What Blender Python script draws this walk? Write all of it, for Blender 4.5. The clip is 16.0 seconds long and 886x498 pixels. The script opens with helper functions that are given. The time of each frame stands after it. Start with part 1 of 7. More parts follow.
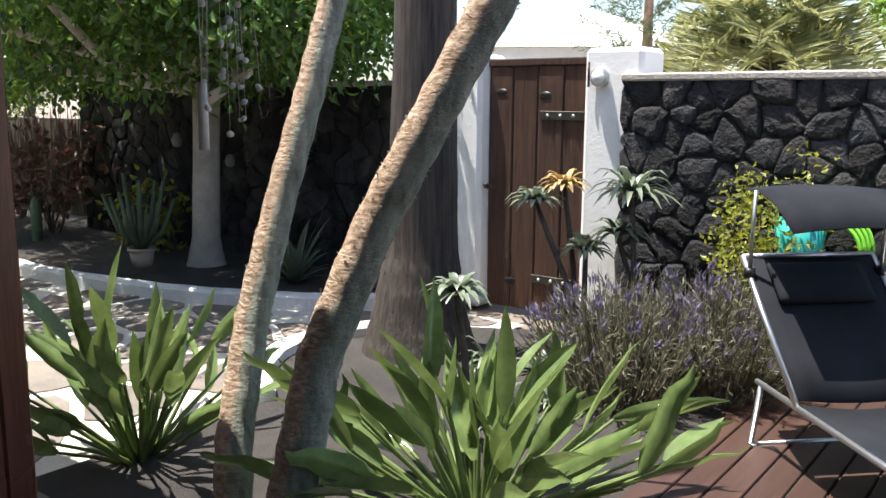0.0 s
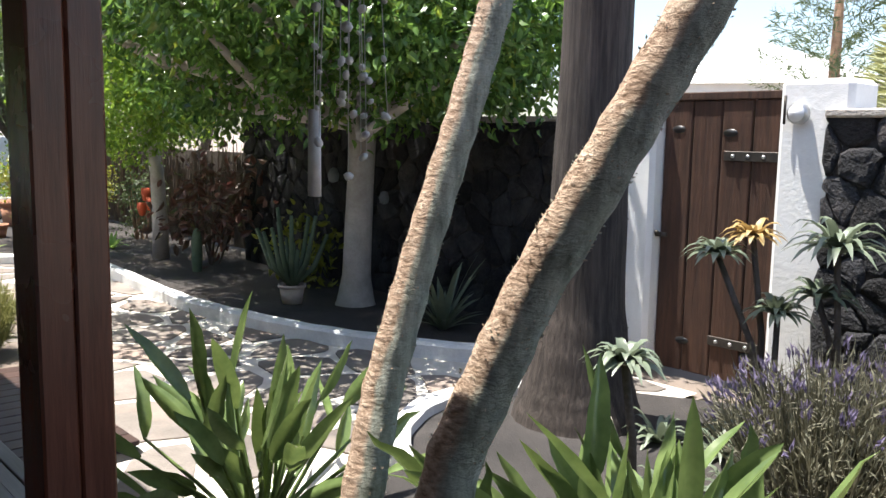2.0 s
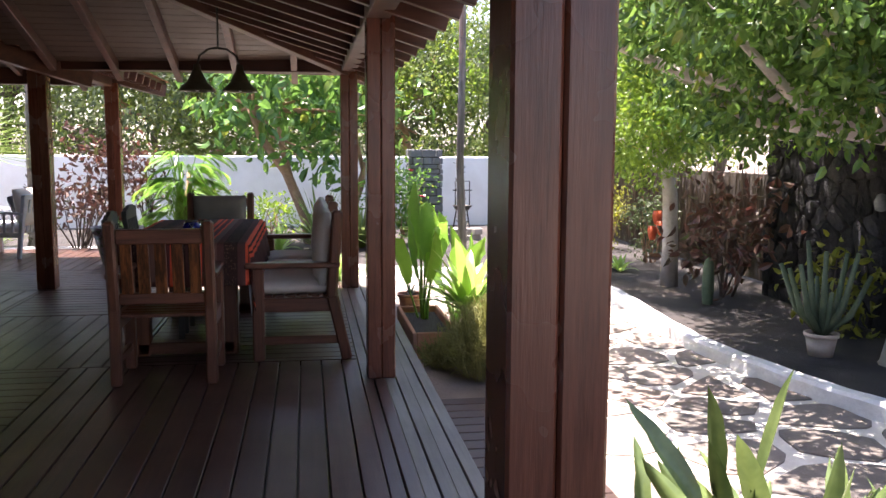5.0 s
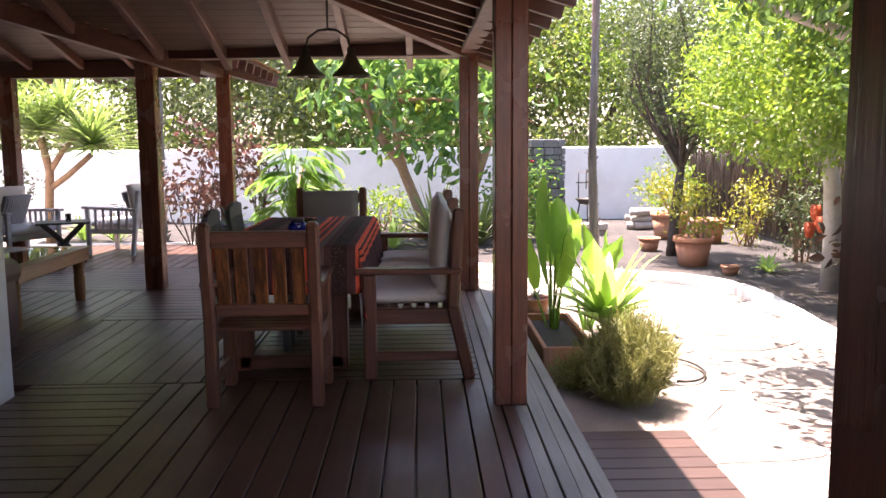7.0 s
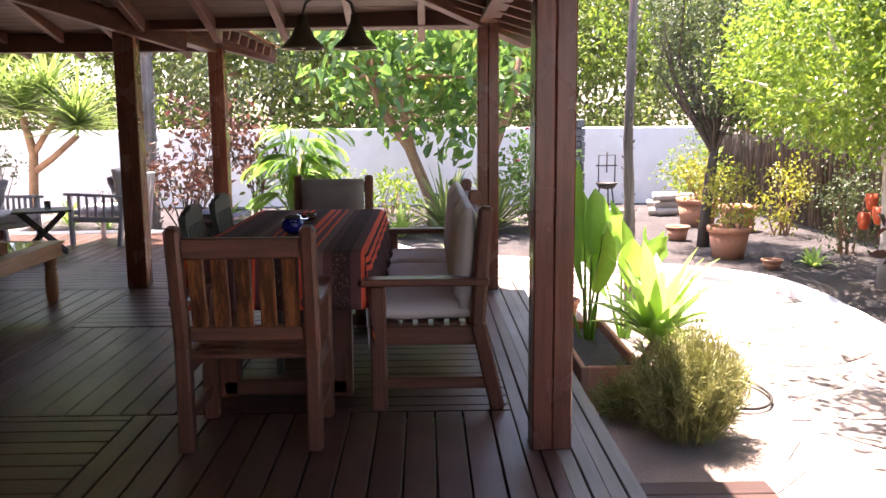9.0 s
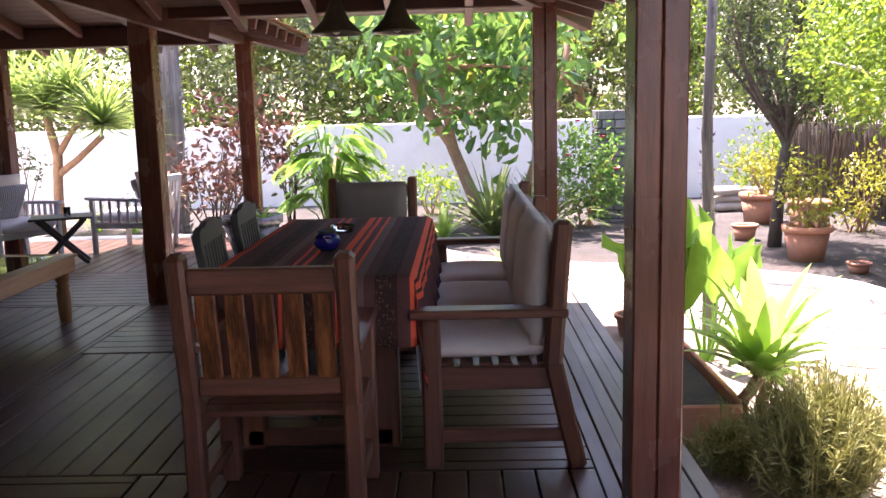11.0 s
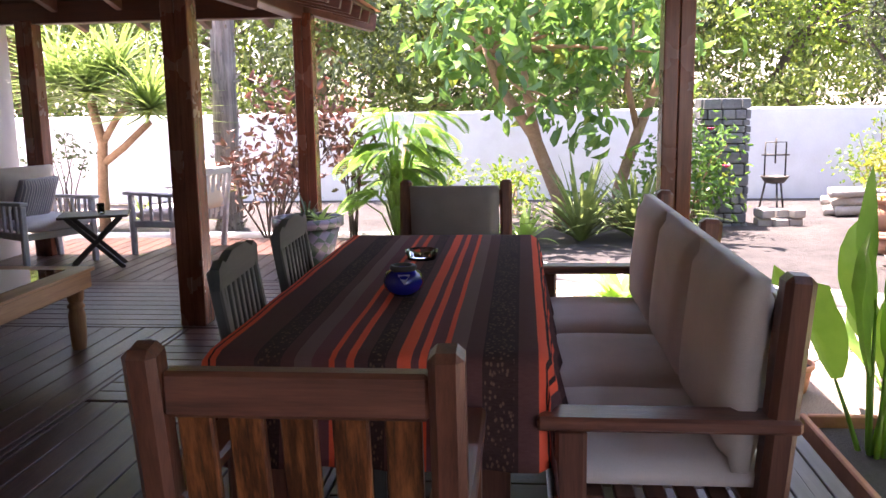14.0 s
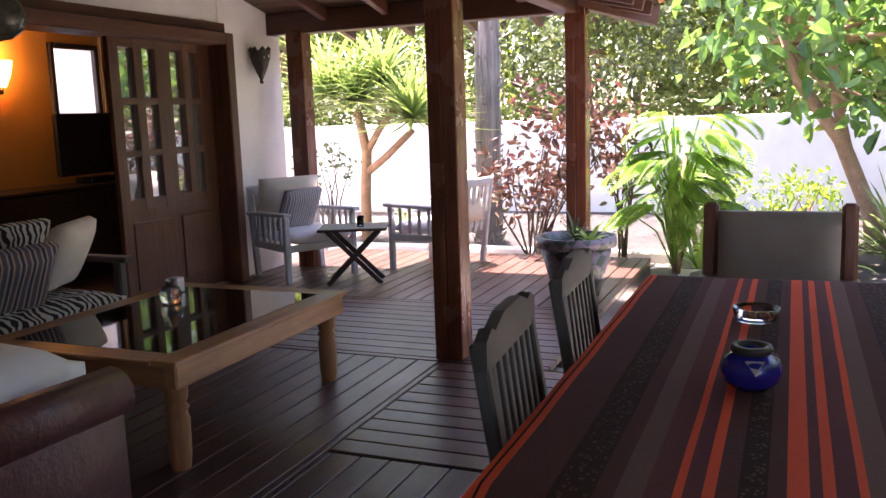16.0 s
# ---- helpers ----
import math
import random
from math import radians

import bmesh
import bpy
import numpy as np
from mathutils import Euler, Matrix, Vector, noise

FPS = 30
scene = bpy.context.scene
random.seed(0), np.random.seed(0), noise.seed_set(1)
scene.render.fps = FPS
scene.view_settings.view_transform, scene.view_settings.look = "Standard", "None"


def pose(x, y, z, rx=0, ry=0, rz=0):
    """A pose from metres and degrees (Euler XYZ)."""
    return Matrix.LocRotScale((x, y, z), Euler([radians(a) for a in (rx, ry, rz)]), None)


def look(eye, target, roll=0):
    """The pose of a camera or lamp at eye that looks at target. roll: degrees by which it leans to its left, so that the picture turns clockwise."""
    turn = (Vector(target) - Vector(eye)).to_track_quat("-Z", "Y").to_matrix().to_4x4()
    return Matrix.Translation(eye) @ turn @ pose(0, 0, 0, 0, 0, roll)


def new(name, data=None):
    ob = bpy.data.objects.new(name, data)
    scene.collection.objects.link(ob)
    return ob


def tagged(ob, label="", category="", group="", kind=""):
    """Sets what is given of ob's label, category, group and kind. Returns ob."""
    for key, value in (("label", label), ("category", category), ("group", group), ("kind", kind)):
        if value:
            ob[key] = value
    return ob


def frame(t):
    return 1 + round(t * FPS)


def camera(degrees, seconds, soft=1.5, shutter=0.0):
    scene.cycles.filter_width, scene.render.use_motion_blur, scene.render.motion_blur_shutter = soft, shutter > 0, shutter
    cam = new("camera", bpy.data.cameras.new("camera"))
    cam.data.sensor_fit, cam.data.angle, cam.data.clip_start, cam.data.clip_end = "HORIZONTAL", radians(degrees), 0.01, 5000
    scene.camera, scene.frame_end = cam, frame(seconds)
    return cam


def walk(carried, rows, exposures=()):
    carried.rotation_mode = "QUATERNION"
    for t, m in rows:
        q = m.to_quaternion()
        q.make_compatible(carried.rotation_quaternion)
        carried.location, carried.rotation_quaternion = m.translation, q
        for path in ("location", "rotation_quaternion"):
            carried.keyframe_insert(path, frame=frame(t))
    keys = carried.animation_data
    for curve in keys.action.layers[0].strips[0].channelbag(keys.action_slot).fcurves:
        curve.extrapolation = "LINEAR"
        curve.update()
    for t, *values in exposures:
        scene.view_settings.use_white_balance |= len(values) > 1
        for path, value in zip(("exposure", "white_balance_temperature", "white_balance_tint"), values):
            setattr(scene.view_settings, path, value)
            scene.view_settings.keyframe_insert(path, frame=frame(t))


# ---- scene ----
cam = camera(54.7, 16.0)
PATH = [
    (0, (0.025, 0.489, 1.342), (-1.167, 2.059, 1.002), 0.4),
    (0.5, (-0.075, 0.559, 1.343), (-1.323, 2.091, 1.034), 0.4),
    (1, (-0.221, 0.67, 1.338), (-1.527, 2.16, 1.063), 0.6),
    (1.5, (-0.264, 0.728, 1.334), (-1.638, 2.158, 1.075), 0.6),
    (2, (-0.32, 0.872, 1.337), (-1.789, 2.205, 1.077), 1.0),
    (2.5, (-0.353, 0.995, 1.35), (-1.923, 2.204, 1.084), 1.2),
    (3, (-0.424, 1.052, 1.344), (-2.112, 2.087, 1.062), 0.8),
    (3.5, (-0.55, 1.067, 1.341), (-2.309, 1.973, 1.053), 0.6),
    (4, (-0.728, 1.057, 1.358), (-2.565, 1.807, 1.108), -0.0),
    (4.5, (-0.862, 1.072, 1.357), (-2.775, 1.605, 1.124), -0.1),
    (5, (-1.029, 1.152, 1.354), (-2.991, 1.465, 1.123), 0.3),
    (5.2, (-1.071, 1.206, 1.349), (-3.044, 1.444, 1.121), 0.3),
    (7.5, (-1.987, 1.12, 1.335), (-3.969, 1.149, 1.067), -0.4),
    (8, (-2.163, 1.14, 1.339), (-4.142, 1.147, 1.046), -0.2),
    (8.5, (-2.389, 1.103, 1.356), (-4.366, 1.15, 1.058), -0.4),
    (10.8, (-3.282, 0.979, 1.364), (-5.257, 0.944, 1.052), -1.2),
    (11, (-3.352, 0.964, 1.368), (-5.326, 0.921, 1.054), -1.4),
    (11.5, (-3.578, 0.959, 1.376), (-5.552, 0.863, 1.067), -1.3),
    (12, (-3.786, 0.936, 1.362), (-5.756, 0.801, 1.046), -0.8),
    (12.5, (-3.973, 0.865, 1.355), (-5.943, 0.749, 1.031), -1.3),
    (13, (-4.172, 0.777, 1.353), (-6.144, 0.704, 1.022), -2.0),
    (13.5, (-4.361, 0.734, 1.349), (-6.328, 0.635, 1.004), -1.3),
    (14, (-4.583, 0.726, 1.357), (-6.546, 0.542, 1.019), -0.9),
    (14.5, (-4.785, 0.675, 1.34), (-6.741, 0.427, 1.0), -1.6),
    (15, (-4.967, 0.578, 1.35), (-6.911, 0.236, 1.029), -2.8),
    (15.5, (-5.095, 0.502, 1.36), (-6.998, -0.029, 1.044), -2.8),
    (16, (-5.341, 0.423, 1.357), (-7.168, -0.328, 1.045), -1.9),
]
EXPOSE = [(0.0, 1.38, 6550, 9), (3.0, 1.58, 6450, 12), (4.5, 2.13, 6600, 19), (5.2, 2.44, 6750, 25), (7.3, 2.74, 7100, 30), (8.7, 2.80, 7100, 31), (11.0, 2.86, 6850, 33), (13.5, 3.07, 6900, 33), (14.5, 3.10, 6950, 33), (16.0, 3.24, 6950, 35)]
walk(cam, [(t, look(eye, target, roll)) for t, eye, target, roll in PATH], EXPOSE)

# ---- world and light ----
SUN_TO = Vector((-0.23, -0.125, 0.96)).normalized()
world = bpy.data.worlds.new("sky_world")
scene.world = world
world.use_nodes = True
wn = world.node_tree.nodes
sky = wn.new("ShaderNodeTexSky")
sky.sky_type = "NISHITA"
sky.sun_disc = False
sky.sun_elevation = math.asin(SUN_TO.z)
sky.sun_rotation = math.atan2(SUN_TO.x, SUN_TO.y)
sky.air_density, sky.dust_density, sky.ozone_density = 1.0, 1.6, 1.0
wn["Background"].inputs[1].default_value = 0.115
world.node_tree.links.new(sky.outputs[0], wn["Background"].inputs[0])
sun = new("sun", bpy.data.lights.new("sun", "SUN"))
sun.data.energy, sun.data.angle, sun.data.color = 5.0, radians(0.6), (1.0, 0.955, 0.88)
sun.matrix_world = look((0, 0, 30), Vector((0, 0, 30)) - SUN_TO)
tagged(sun, kind="structure")

# ---- materials ----
def nodes_of(name):
    m = bpy.data.materials.new(name)
    m.use_nodes = True
    nt = m.node_tree
    return m, nt, nt.nodes["Principled BSDF"]


def ramp(nt, fac, stops):
    r = nt.nodes.new("ShaderNodeValToRGB")
    el = r.color_ramp.elements
    while len(el) < len(stops):
        el.new(0.5)
    for e, (p, c) in zip(el, stops):
        e.position, e.color = p, (*c, 1)
    nt.links.new(fac, r.inputs[0])
    return r.outputs[0]


def noise_tex(nt, scale, stretch=(1, 1, 1), detail=6, rough=0.6, coords="Object"):
    tc = nt.nodes.new("ShaderNodeTexCoord")
    mp = nt.nodes.new("ShaderNodeMapping")
    mp.inputs["Scale"].default_value = stretch
    n = nt.nodes.new("ShaderNodeTexNoise")
    n.inputs["Scale"].default_value, n.inputs["Detail"].default_value, n.inputs["Roughness"].default_value = scale, detail, rough
    nt.links.new(tc.outputs[coords], mp.inputs[0])
    nt.links.new(mp.outputs[0], n.inputs[0])
    return n.outputs["Fac"]


def mixc(nt, fac, a, b, mode="MIX"):
    m = nt.nodes.new("ShaderNodeMix")
    m.data_type, m.blend_type = "RGBA", mode
    for sock, v in ((m.inputs[0], fac), (m.inputs[6], a), (m.inputs[7], b)):
        if isinstance(v, bpy.types.NodeSocket):
            nt.links.new(v, sock)
        else:
            sock.default_value = v if isinstance(v, float) else (*v, 1)
    return m.outputs[2]


def bump(nt, bsdf, fac, strength, dist=0.01):
    b = nt.nodes.new("ShaderNodeBump")
    b.inputs["Strength"].default_value, b.inputs["Distance"].default_value = strength, dist
    nt.links.new(fac, b.inputs["Height"])
    nt.links.new(b.outputs[0], bsdf.inputs["Normal"])


def vary(nt, col, amount):
    """Brightness that differs from piece to piece."""
    oi = nt.nodes.new("ShaderNodeObjectInfo")
    mr = nt.nodes.new("ShaderNodeMapRange")
    mr.inputs[3].default_value, mr.inputs[4].default_value = 1 - amount, 1 + amount
    nt.links.new(oi.outputs["Random"], mr.inputs[0])
    hsv = nt.nodes.new("ShaderNodeHueSaturation")
    nt.links.new(col, hsv.inputs["Color"])
    nt.links.new(mr.outputs[0], hsv.inputs["Value"])
    return hsv.outputs[0]


def surface(name, dark, light, scale=6, rough=0.7, fine=60, relief=0.3, dist=0.01, spread=0.0, metal=0.0, spec=0.5, stain=None):
    """Two scales of mottling between two colours, with fine relief."""
    m, nt, b = nodes_of(name)
    big = noise_tex(nt, scale)
    small = noise_tex(nt, fine, detail=4)
    col = ramp(nt, big, [(0.3, dark), (0.7, light)])
    col = mixc(nt, 0.35, col, ramp(nt, small, [(0.25, dark), (0.75, light)]))
    if stain:
        col = mixc(nt, ramp(nt, noise_tex(nt, scale * 0.35, detail=8), [(0.5, (0, 0, 0)), (0.75, (0.7, 0.7, 0.7))]), col, stain)
    if spread:
        col = vary(nt, col, spread)
    nt.links.new(col, b.inputs["Base Color"])
    b.inputs["Roughness"].default_value, b.inputs["Metallic"].default_value = rough, metal
    b.inputs["Specular IOR Level"].default_value = spec
    if relief:
        bump(nt, b, small, relief, dist)
    return m


def wood(name, dark, light, axis="x", rough=0.4, scale=14, spread=0.15, relief=0.25, coat=0.0, worn=None, sharp=0.0):
    m, nt, b = nodes_of(name)
    st = {"x": (0.06, 1, 1), "y": (1, 0.06, 1), "z": (1, 1, 0.06)}[axis]
    g = noise_tex(nt, scale, st, 8, 0.65)
    fine = noise_tex(nt, scale * 6, st, 4, 0.6)
    blot = noise_tex(nt, 2.2, (1, 1, 1), 4)
    col = ramp(nt, g, [(0.3 + sharp, dark), (0.68 - sharp * 0.6, light)])
    col = mixc(nt, 0.3, col, ramp(nt, fine, [(0.3, dark), (0.75, light)]))
    col = mixc(nt, ramp(nt, blot, [(0.4, (0, 0, 0)), (0.8, (0.5, 0.5, 0.5))]), col, worn or dark)
    if spread:
        col = vary(nt, col, spread)
    nt.links.new(col, b.inputs["Base Color"])
    rr = nt.nodes.new("ShaderNodeMapRange")
    rr.inputs[3].default_value, rr.inputs[4].default_value = rough - 0.1, rough + 0.15
    nt.links.new(blot, rr.inputs[0])
    nt.links.new(rr.outputs[0], b.inputs["Roughness"])
    b.inputs["Coat Weight"].default_value = coat
    b.inputs["Coat Roughness"].default_value = 0.25
    bump(nt, b, g if relief > 0.6 else fine, relief, 0.02 if relief > 0.6 else 0.003)
    return m


def leafy(name, dark, light, rough=0.45, trans=0.35, odd=None):
    """Leaf tissue that differs from leaf to leaf and lets some light through."""
    m, nt, b = nodes_of(name)
    geo = nt.nodes.new("ShaderNodeNewGeometry")
    stops = [(0.0, dark), (0.8, light)] + ([(0.95, light), (0.97, odd)] if odd else [])
    col = ramp(nt, geo.outputs["Random Per Island"], stops)
    col = mixc(nt, 0.4, col, ramp(nt, noise_tex(nt, 9, detail=3), [(0.3, dark), (0.7, light)]))
    nt.links.new(col, b.inputs["Base Color"])
    b.inputs["Roughness"].default_value = rough
    t = nt.nodes.new("ShaderNodeBsdfTranslucent")
    hs = nt.nodes.new("ShaderNodeHueSaturation")
    hs.inputs["Hue"].default_value, hs.inputs["Saturation"].default_value, hs.inputs["Value"].default_value = 0.485, 1.1, 1.6
    nt.links.new(col, hs.inputs["Color"])
    nt.links.new(hs.outputs[0], t.inputs[0])
    mx = nt.nodes.new("ShaderNodeMixShader")
    mx.inputs[0].default_value = trans
    nt.links.new(b.outputs[0], mx.inputs[1])
    nt.links.new(t.outputs[0], mx.inputs[2])
    nt.links.new(mx.outputs[0], nt.nodes["Material Output"].inputs[0])
    return m


def plain(name, col, rough=0.5, metal=0.0, emit=0.0, trans=0.0):
    m, nt, b = nodes_of(name)
    b.inputs["Base Color"].default_value = (*col, 1)
    b.inputs["Roughness"].default_value, b.inputs["Metallic"].default_value = rough, metal
    b.inputs["Transmission Weight"].default_value = trans
    if emit:
        b.inputs["Emission Color"].default_value, b.inputs["Emission Strength"].default_value = (*col, 1), emit
    return m


RED_D, RED_L = (0.036, 0.012, 0.007), (0.115, 0.039, 0.020)
W_POST = wood("stained_post_wood", (0.065, 0.019, 0.011), (0.22, 0.075, 0.042), "z", 0.24, 28, 0.1, worn=(0.085, 0.028, 0.016))
W_BEAMX = wood("stained_beam_wood_x", RED_D, RED_L, "x", 0.45)
W_BEAMY = wood("stained_beam_wood_y", RED_D, RED_L, "y", 0.45)
W_CEIL = wood("ceiling_board_wood", (0.036, 0.016, 0.009), (0.078, 0.040, 0.022), "x", 0.5, 10)
W_CEILY = wood("ceiling_board_wood_y", (0.039, 0.019, 0.010), (0.088, 0.046, 0.025), "y", 0.5, 10)
W_DECKX = wood("deck_wood_x", (0.034, 0.014, 0.010), (0.105, 0.046, 0.031), "x", 0.36, 36, 0.25)
W_DECKY = wood("deck_wood_y", (0.034, 0.014, 0.010), (0.105, 0.046, 0.031), "y", 0.36, 36, 0.25)
W_EDGE = wood("weathered_deck_wood", (0.10, 0.088, 0.075), (0.22, 0.198, 0.172), "x", 0.50, 16, 0.1)
W_CHAIR = {a: wood("chair_wood_" + a, (0.060, 0.022, 0.013), (0.23, 0.088, 0.050), a, 0.32, 38, 0.12) for a in "xyz"}
W_SLAT = wood("chair_slat_wood", (0.038, 0.012, 0.006), (0.40, 0.14, 0.045), "z", 0.30, 30, 0.1, sharp=0.13)
W_COFFEE = {a: wood("honey_wood_" + a, (0.16, 0.065, 0.025), (0.40, 0.20, 0.085), a, 0.4, 30, 0.08) for a in "xyz"}
W_GATE = wood("old_gate_wood", (0.022, 0.011, 0.007), (0.105, 0.047, 0.026), "z", 0.7, 34, 0.2, 0.9)
W_DOOR = {a: wood("door_wood_" + a, (0.045, 0.016, 0.008), (0.17, 0.065, 0.032), a, 0.4, 30, 0.08) for a in "xz"}
W_XT = wood("dark_folding_wood", (0.02, 0.014, 0.012), (0.06, 0.042, 0.035), "x", 0.45)
W_GREY = {a: wood("grey_green_wood_" + a, (0.040, 0.042, 0.036), (0.10, 0.105, 0.09), a, 0.5, 12, 0.05) for a in "xz"}
W_WHITE = wood("white_washed_wood", (0.38, 0.40, 0.43), (0.62, 0.63, 0.66), "x", 0.6, 14, 0.05)
M_PLASTER = surface("white_plaster", (0.74, 0.74, 0.73), (0.86, 0.86, 0.85), 3, 0.9, 45, 0.35, 0.008, stain=(0.66, 0.64, 0.60))
M_KERB = surface("white_kerb_paint", (0.62, 0.62, 0.61), (0.84, 0.84, 0.83), 5, 0.85, 40, 0.5, 0.01, stain=(0.42, 0.40, 0.37))
M_LAVA = surface("lava_rock", (0.010, 0.010, 0.012), (0.050, 0.050, 0.054), 9, 0.85, 45, 1.0, 0.03, spread=0.55, spec=0.25, stain=(0.085, 0.072, 0.066))
M_MORTAR = surface("dark_joint_mortar", (0.02, 0.018, 0.017), (0.06, 0.052, 0.046), 9, 0.95, 60, 0.8, 0.015)
M_CAP = surface("wall_cap_mortar", (0.30, 0.27, 0.24), (0.52, 0.48, 0.44), 6, 0.95, 60, 0.8, 0.02)
M_GRAVEL = surface("black_volcanic_gravel", (0.022, 0.020, 0.020), (0.085, 0.075, 0.07), 2.5, 0.95, 130, 1.0, 0.02, stain=(0.11, 0.085, 0.07))
M_EARTH = surface("dry_earth", (0.16, 0.125, 0.10), (0.34, 0.28, 0.235), 1.3, 0.95, 80, 0.9, 0.02, stain=(0.10, 0.08, 0.07))
M_FLAG = surface("flagstone", (0.11, 0.095, 0.083), (0.23, 0.20, 0.175), 4, 0.85, 55, 0.6, 0.01, spread=0.22, stain=(0.34, 0.24, 0.19))
M_JOINT = surface("pale_path_mortar", (0.52, 0.48, 0.42), (0.74, 0.69, 0.62), 5, 0.95, 60, 0.5, 0.01)
M_PSTONE = surface("grey_pillar_stone", (0.10, 0.105, 0.11), (0.24, 0.245, 0.25), 6, 0.85, 50, 0.7, 0.015, spread=0.3)
M_TERRA = surface("terracotta", (0.36, 0.15, 0.085), (0.52, 0.25, 0.15), 5, 0.8, 40, 0.3, 0.006, spread=0.12, stain=(0.5, 0.34, 0.26))
M_PALEPOT = surface("pale_clay", (0.42, 0.33, 0.26), (0.58, 0.48, 0.40), 6, 0.85, 40, 0.3, 0.005)
M_CUSH = surface("grey_beige_cushion", (0.56, 0.50, 0.43), (0.68, 0.61, 0.53), 5, 0.95, 220, 0.35, 0.003)
M_CUSHD = surface("taupe_sling_fabric", (0.22, 0.205, 0.19), (0.30, 0.28, 0.26), 5, 0.95, 240, 0.35, 0.003)
M_WHITEC = surface("white_cloth", (0.70, 0.70, 0.72), (0.82, 0.82, 0.83), 5, 0.9, 200, 0.3, 0.003)
M_IRON = surface("dark_iron", (0.03, 0.028, 0.026), (0.09, 0.08, 0.07), 12, 0.55, 60, 0.4, 0.004, metal=0.7)
M_STEEL = surface("brushed_steel_tube", (0.45, 0.45, 0.46), (0.62, 0.62, 0.62), 12, 0.35, 80, 0.1, 0.002, metal=0.9)
M_SLING = surface("charcoal_sling", (0.012, 0.013, 0.016), (0.026, 0.028, 0.034), 4, 0.9, 300, 0.3, 0.002, spec=0.1)
M_PALEBARK = surface("pale_grey_bark", (0.34, 0.30, 0.26), (0.54, 0.49, 0.44), 7, 0.9, 40, 0.6, 0.01, stain=(0.20, 0.17, 0.14))


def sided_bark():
    """Ragged tan bark on a leaning trunk's lit side, grey-green lichen and painted shade opposite."""
    m, nt, b = nodes_of("tan_bark_lichen_and_shade")
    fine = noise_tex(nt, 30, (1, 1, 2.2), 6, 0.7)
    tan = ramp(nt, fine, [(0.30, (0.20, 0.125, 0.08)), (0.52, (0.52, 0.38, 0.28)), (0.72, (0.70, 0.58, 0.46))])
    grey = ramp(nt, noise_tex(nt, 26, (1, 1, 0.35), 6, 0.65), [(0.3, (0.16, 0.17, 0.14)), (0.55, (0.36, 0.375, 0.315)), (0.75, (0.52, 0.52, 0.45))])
    # mix by facing the sun's side: lit and shaded tone put into the colour
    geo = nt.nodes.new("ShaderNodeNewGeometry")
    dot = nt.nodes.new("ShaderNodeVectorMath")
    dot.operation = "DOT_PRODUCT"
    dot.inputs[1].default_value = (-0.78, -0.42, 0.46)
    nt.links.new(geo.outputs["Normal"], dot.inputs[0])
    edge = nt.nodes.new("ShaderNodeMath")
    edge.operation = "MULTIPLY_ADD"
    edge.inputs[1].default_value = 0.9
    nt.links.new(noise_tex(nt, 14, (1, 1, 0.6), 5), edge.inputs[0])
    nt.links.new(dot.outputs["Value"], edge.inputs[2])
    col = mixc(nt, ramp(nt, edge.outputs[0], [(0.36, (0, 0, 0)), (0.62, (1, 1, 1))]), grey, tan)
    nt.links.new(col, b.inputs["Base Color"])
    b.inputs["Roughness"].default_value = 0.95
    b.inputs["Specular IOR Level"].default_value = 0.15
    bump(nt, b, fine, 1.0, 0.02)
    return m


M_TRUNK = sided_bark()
M_PALMB = wood("grey_palm_bark", (0.022, 0.017, 0.014), (0.095, 0.075, 0.064), "z", 0.85, 40, 0.0, 0.7, sharp=0.08)
M_FISSURED = wood("grey_fissured_bark", (0.07, 0.062, 0.055), (0.34, 0.31, 0.28), "z", 0.9, 18, 0.0, 0.9, sharp=0.08)
M_BARK = surface("brown_bark", (0.19, 0.105, 0.06), (0.44, 0.28, 0.18), 8, 0.9, 45, 0.8, 0.012)
M_DARKBARK = surface("dark_bark", (0.05, 0.04, 0.033), (0.14, 0.11, 0.09), 8, 0.95, 45, 0.9, 0.015)
L_FICUS = leafy("ficus_leaves", (0.022, 0.064, 0.020), (0.165, 0.285, 0.070), 0.24, 0.36, odd=(0.26, 0.30, 0.06))
L_BRIGHT = leafy("bright_tree_leaves", (0.060, 0.125, 0.020), (0.21, 0.32, 0.060), 0.4, 0.45, odd=(0.30, 0.30, 0.06))
L_FAR = leafy("far_tree_leaves", (0.045, 0.085, 0.022), (0.17, 0.23, 0.06), 0.5, 0.42, odd=(0.20, 0.19, 0.08))
L_OLIVE = leafy("olive_tree_leaves", (0.03, 0.05, 0.02), (0.10, 0.135, 0.055), 0.45, 0.3)
L_RUBBER = leafy("rubber_tree_leaves", (0.035, 0.095, 0.025), (0.13, 0.25, 0.065), 0.25, 0.42, odd=(0.25, 0.28, 0.06))
L_STREL = leafy("strelitzia_leaves", (0.018, 0.048, 0.016), (0.25, 0.33, 0.12), 0.15, 0.22, odd=(0.42, 0.33, 0.15))
L_BANANA = leafy("banana_leaves", (0.098, 0.230, 0.040), (0.218, 0.379, 0.086), 0.3, 0.45)
L_AGAVE = leafy("soft_agave_leaves", (0.19, 0.34, 0.075), (0.38, 0.54, 0.17), 0.4, 0.35)
L_ALOE = leafy("grey_aloe_leaves", (0.060, 0.085, 0.056), (0.19, 0.225, 0.155), 0.40, 0.15)
L_ALOEY = leafy("yellow_aloe_leaves", (0.22, 0.15, 0.05), (0.42, 0.30, 0.12), 0.5, 0.2)
L_RED = leafy("red_shrub_leaves", (0.045, 0.038, 0.022), (0.14, 0.062, 0.045), 0.45, 0.22, odd=(0.10, 0.14, 0.04))
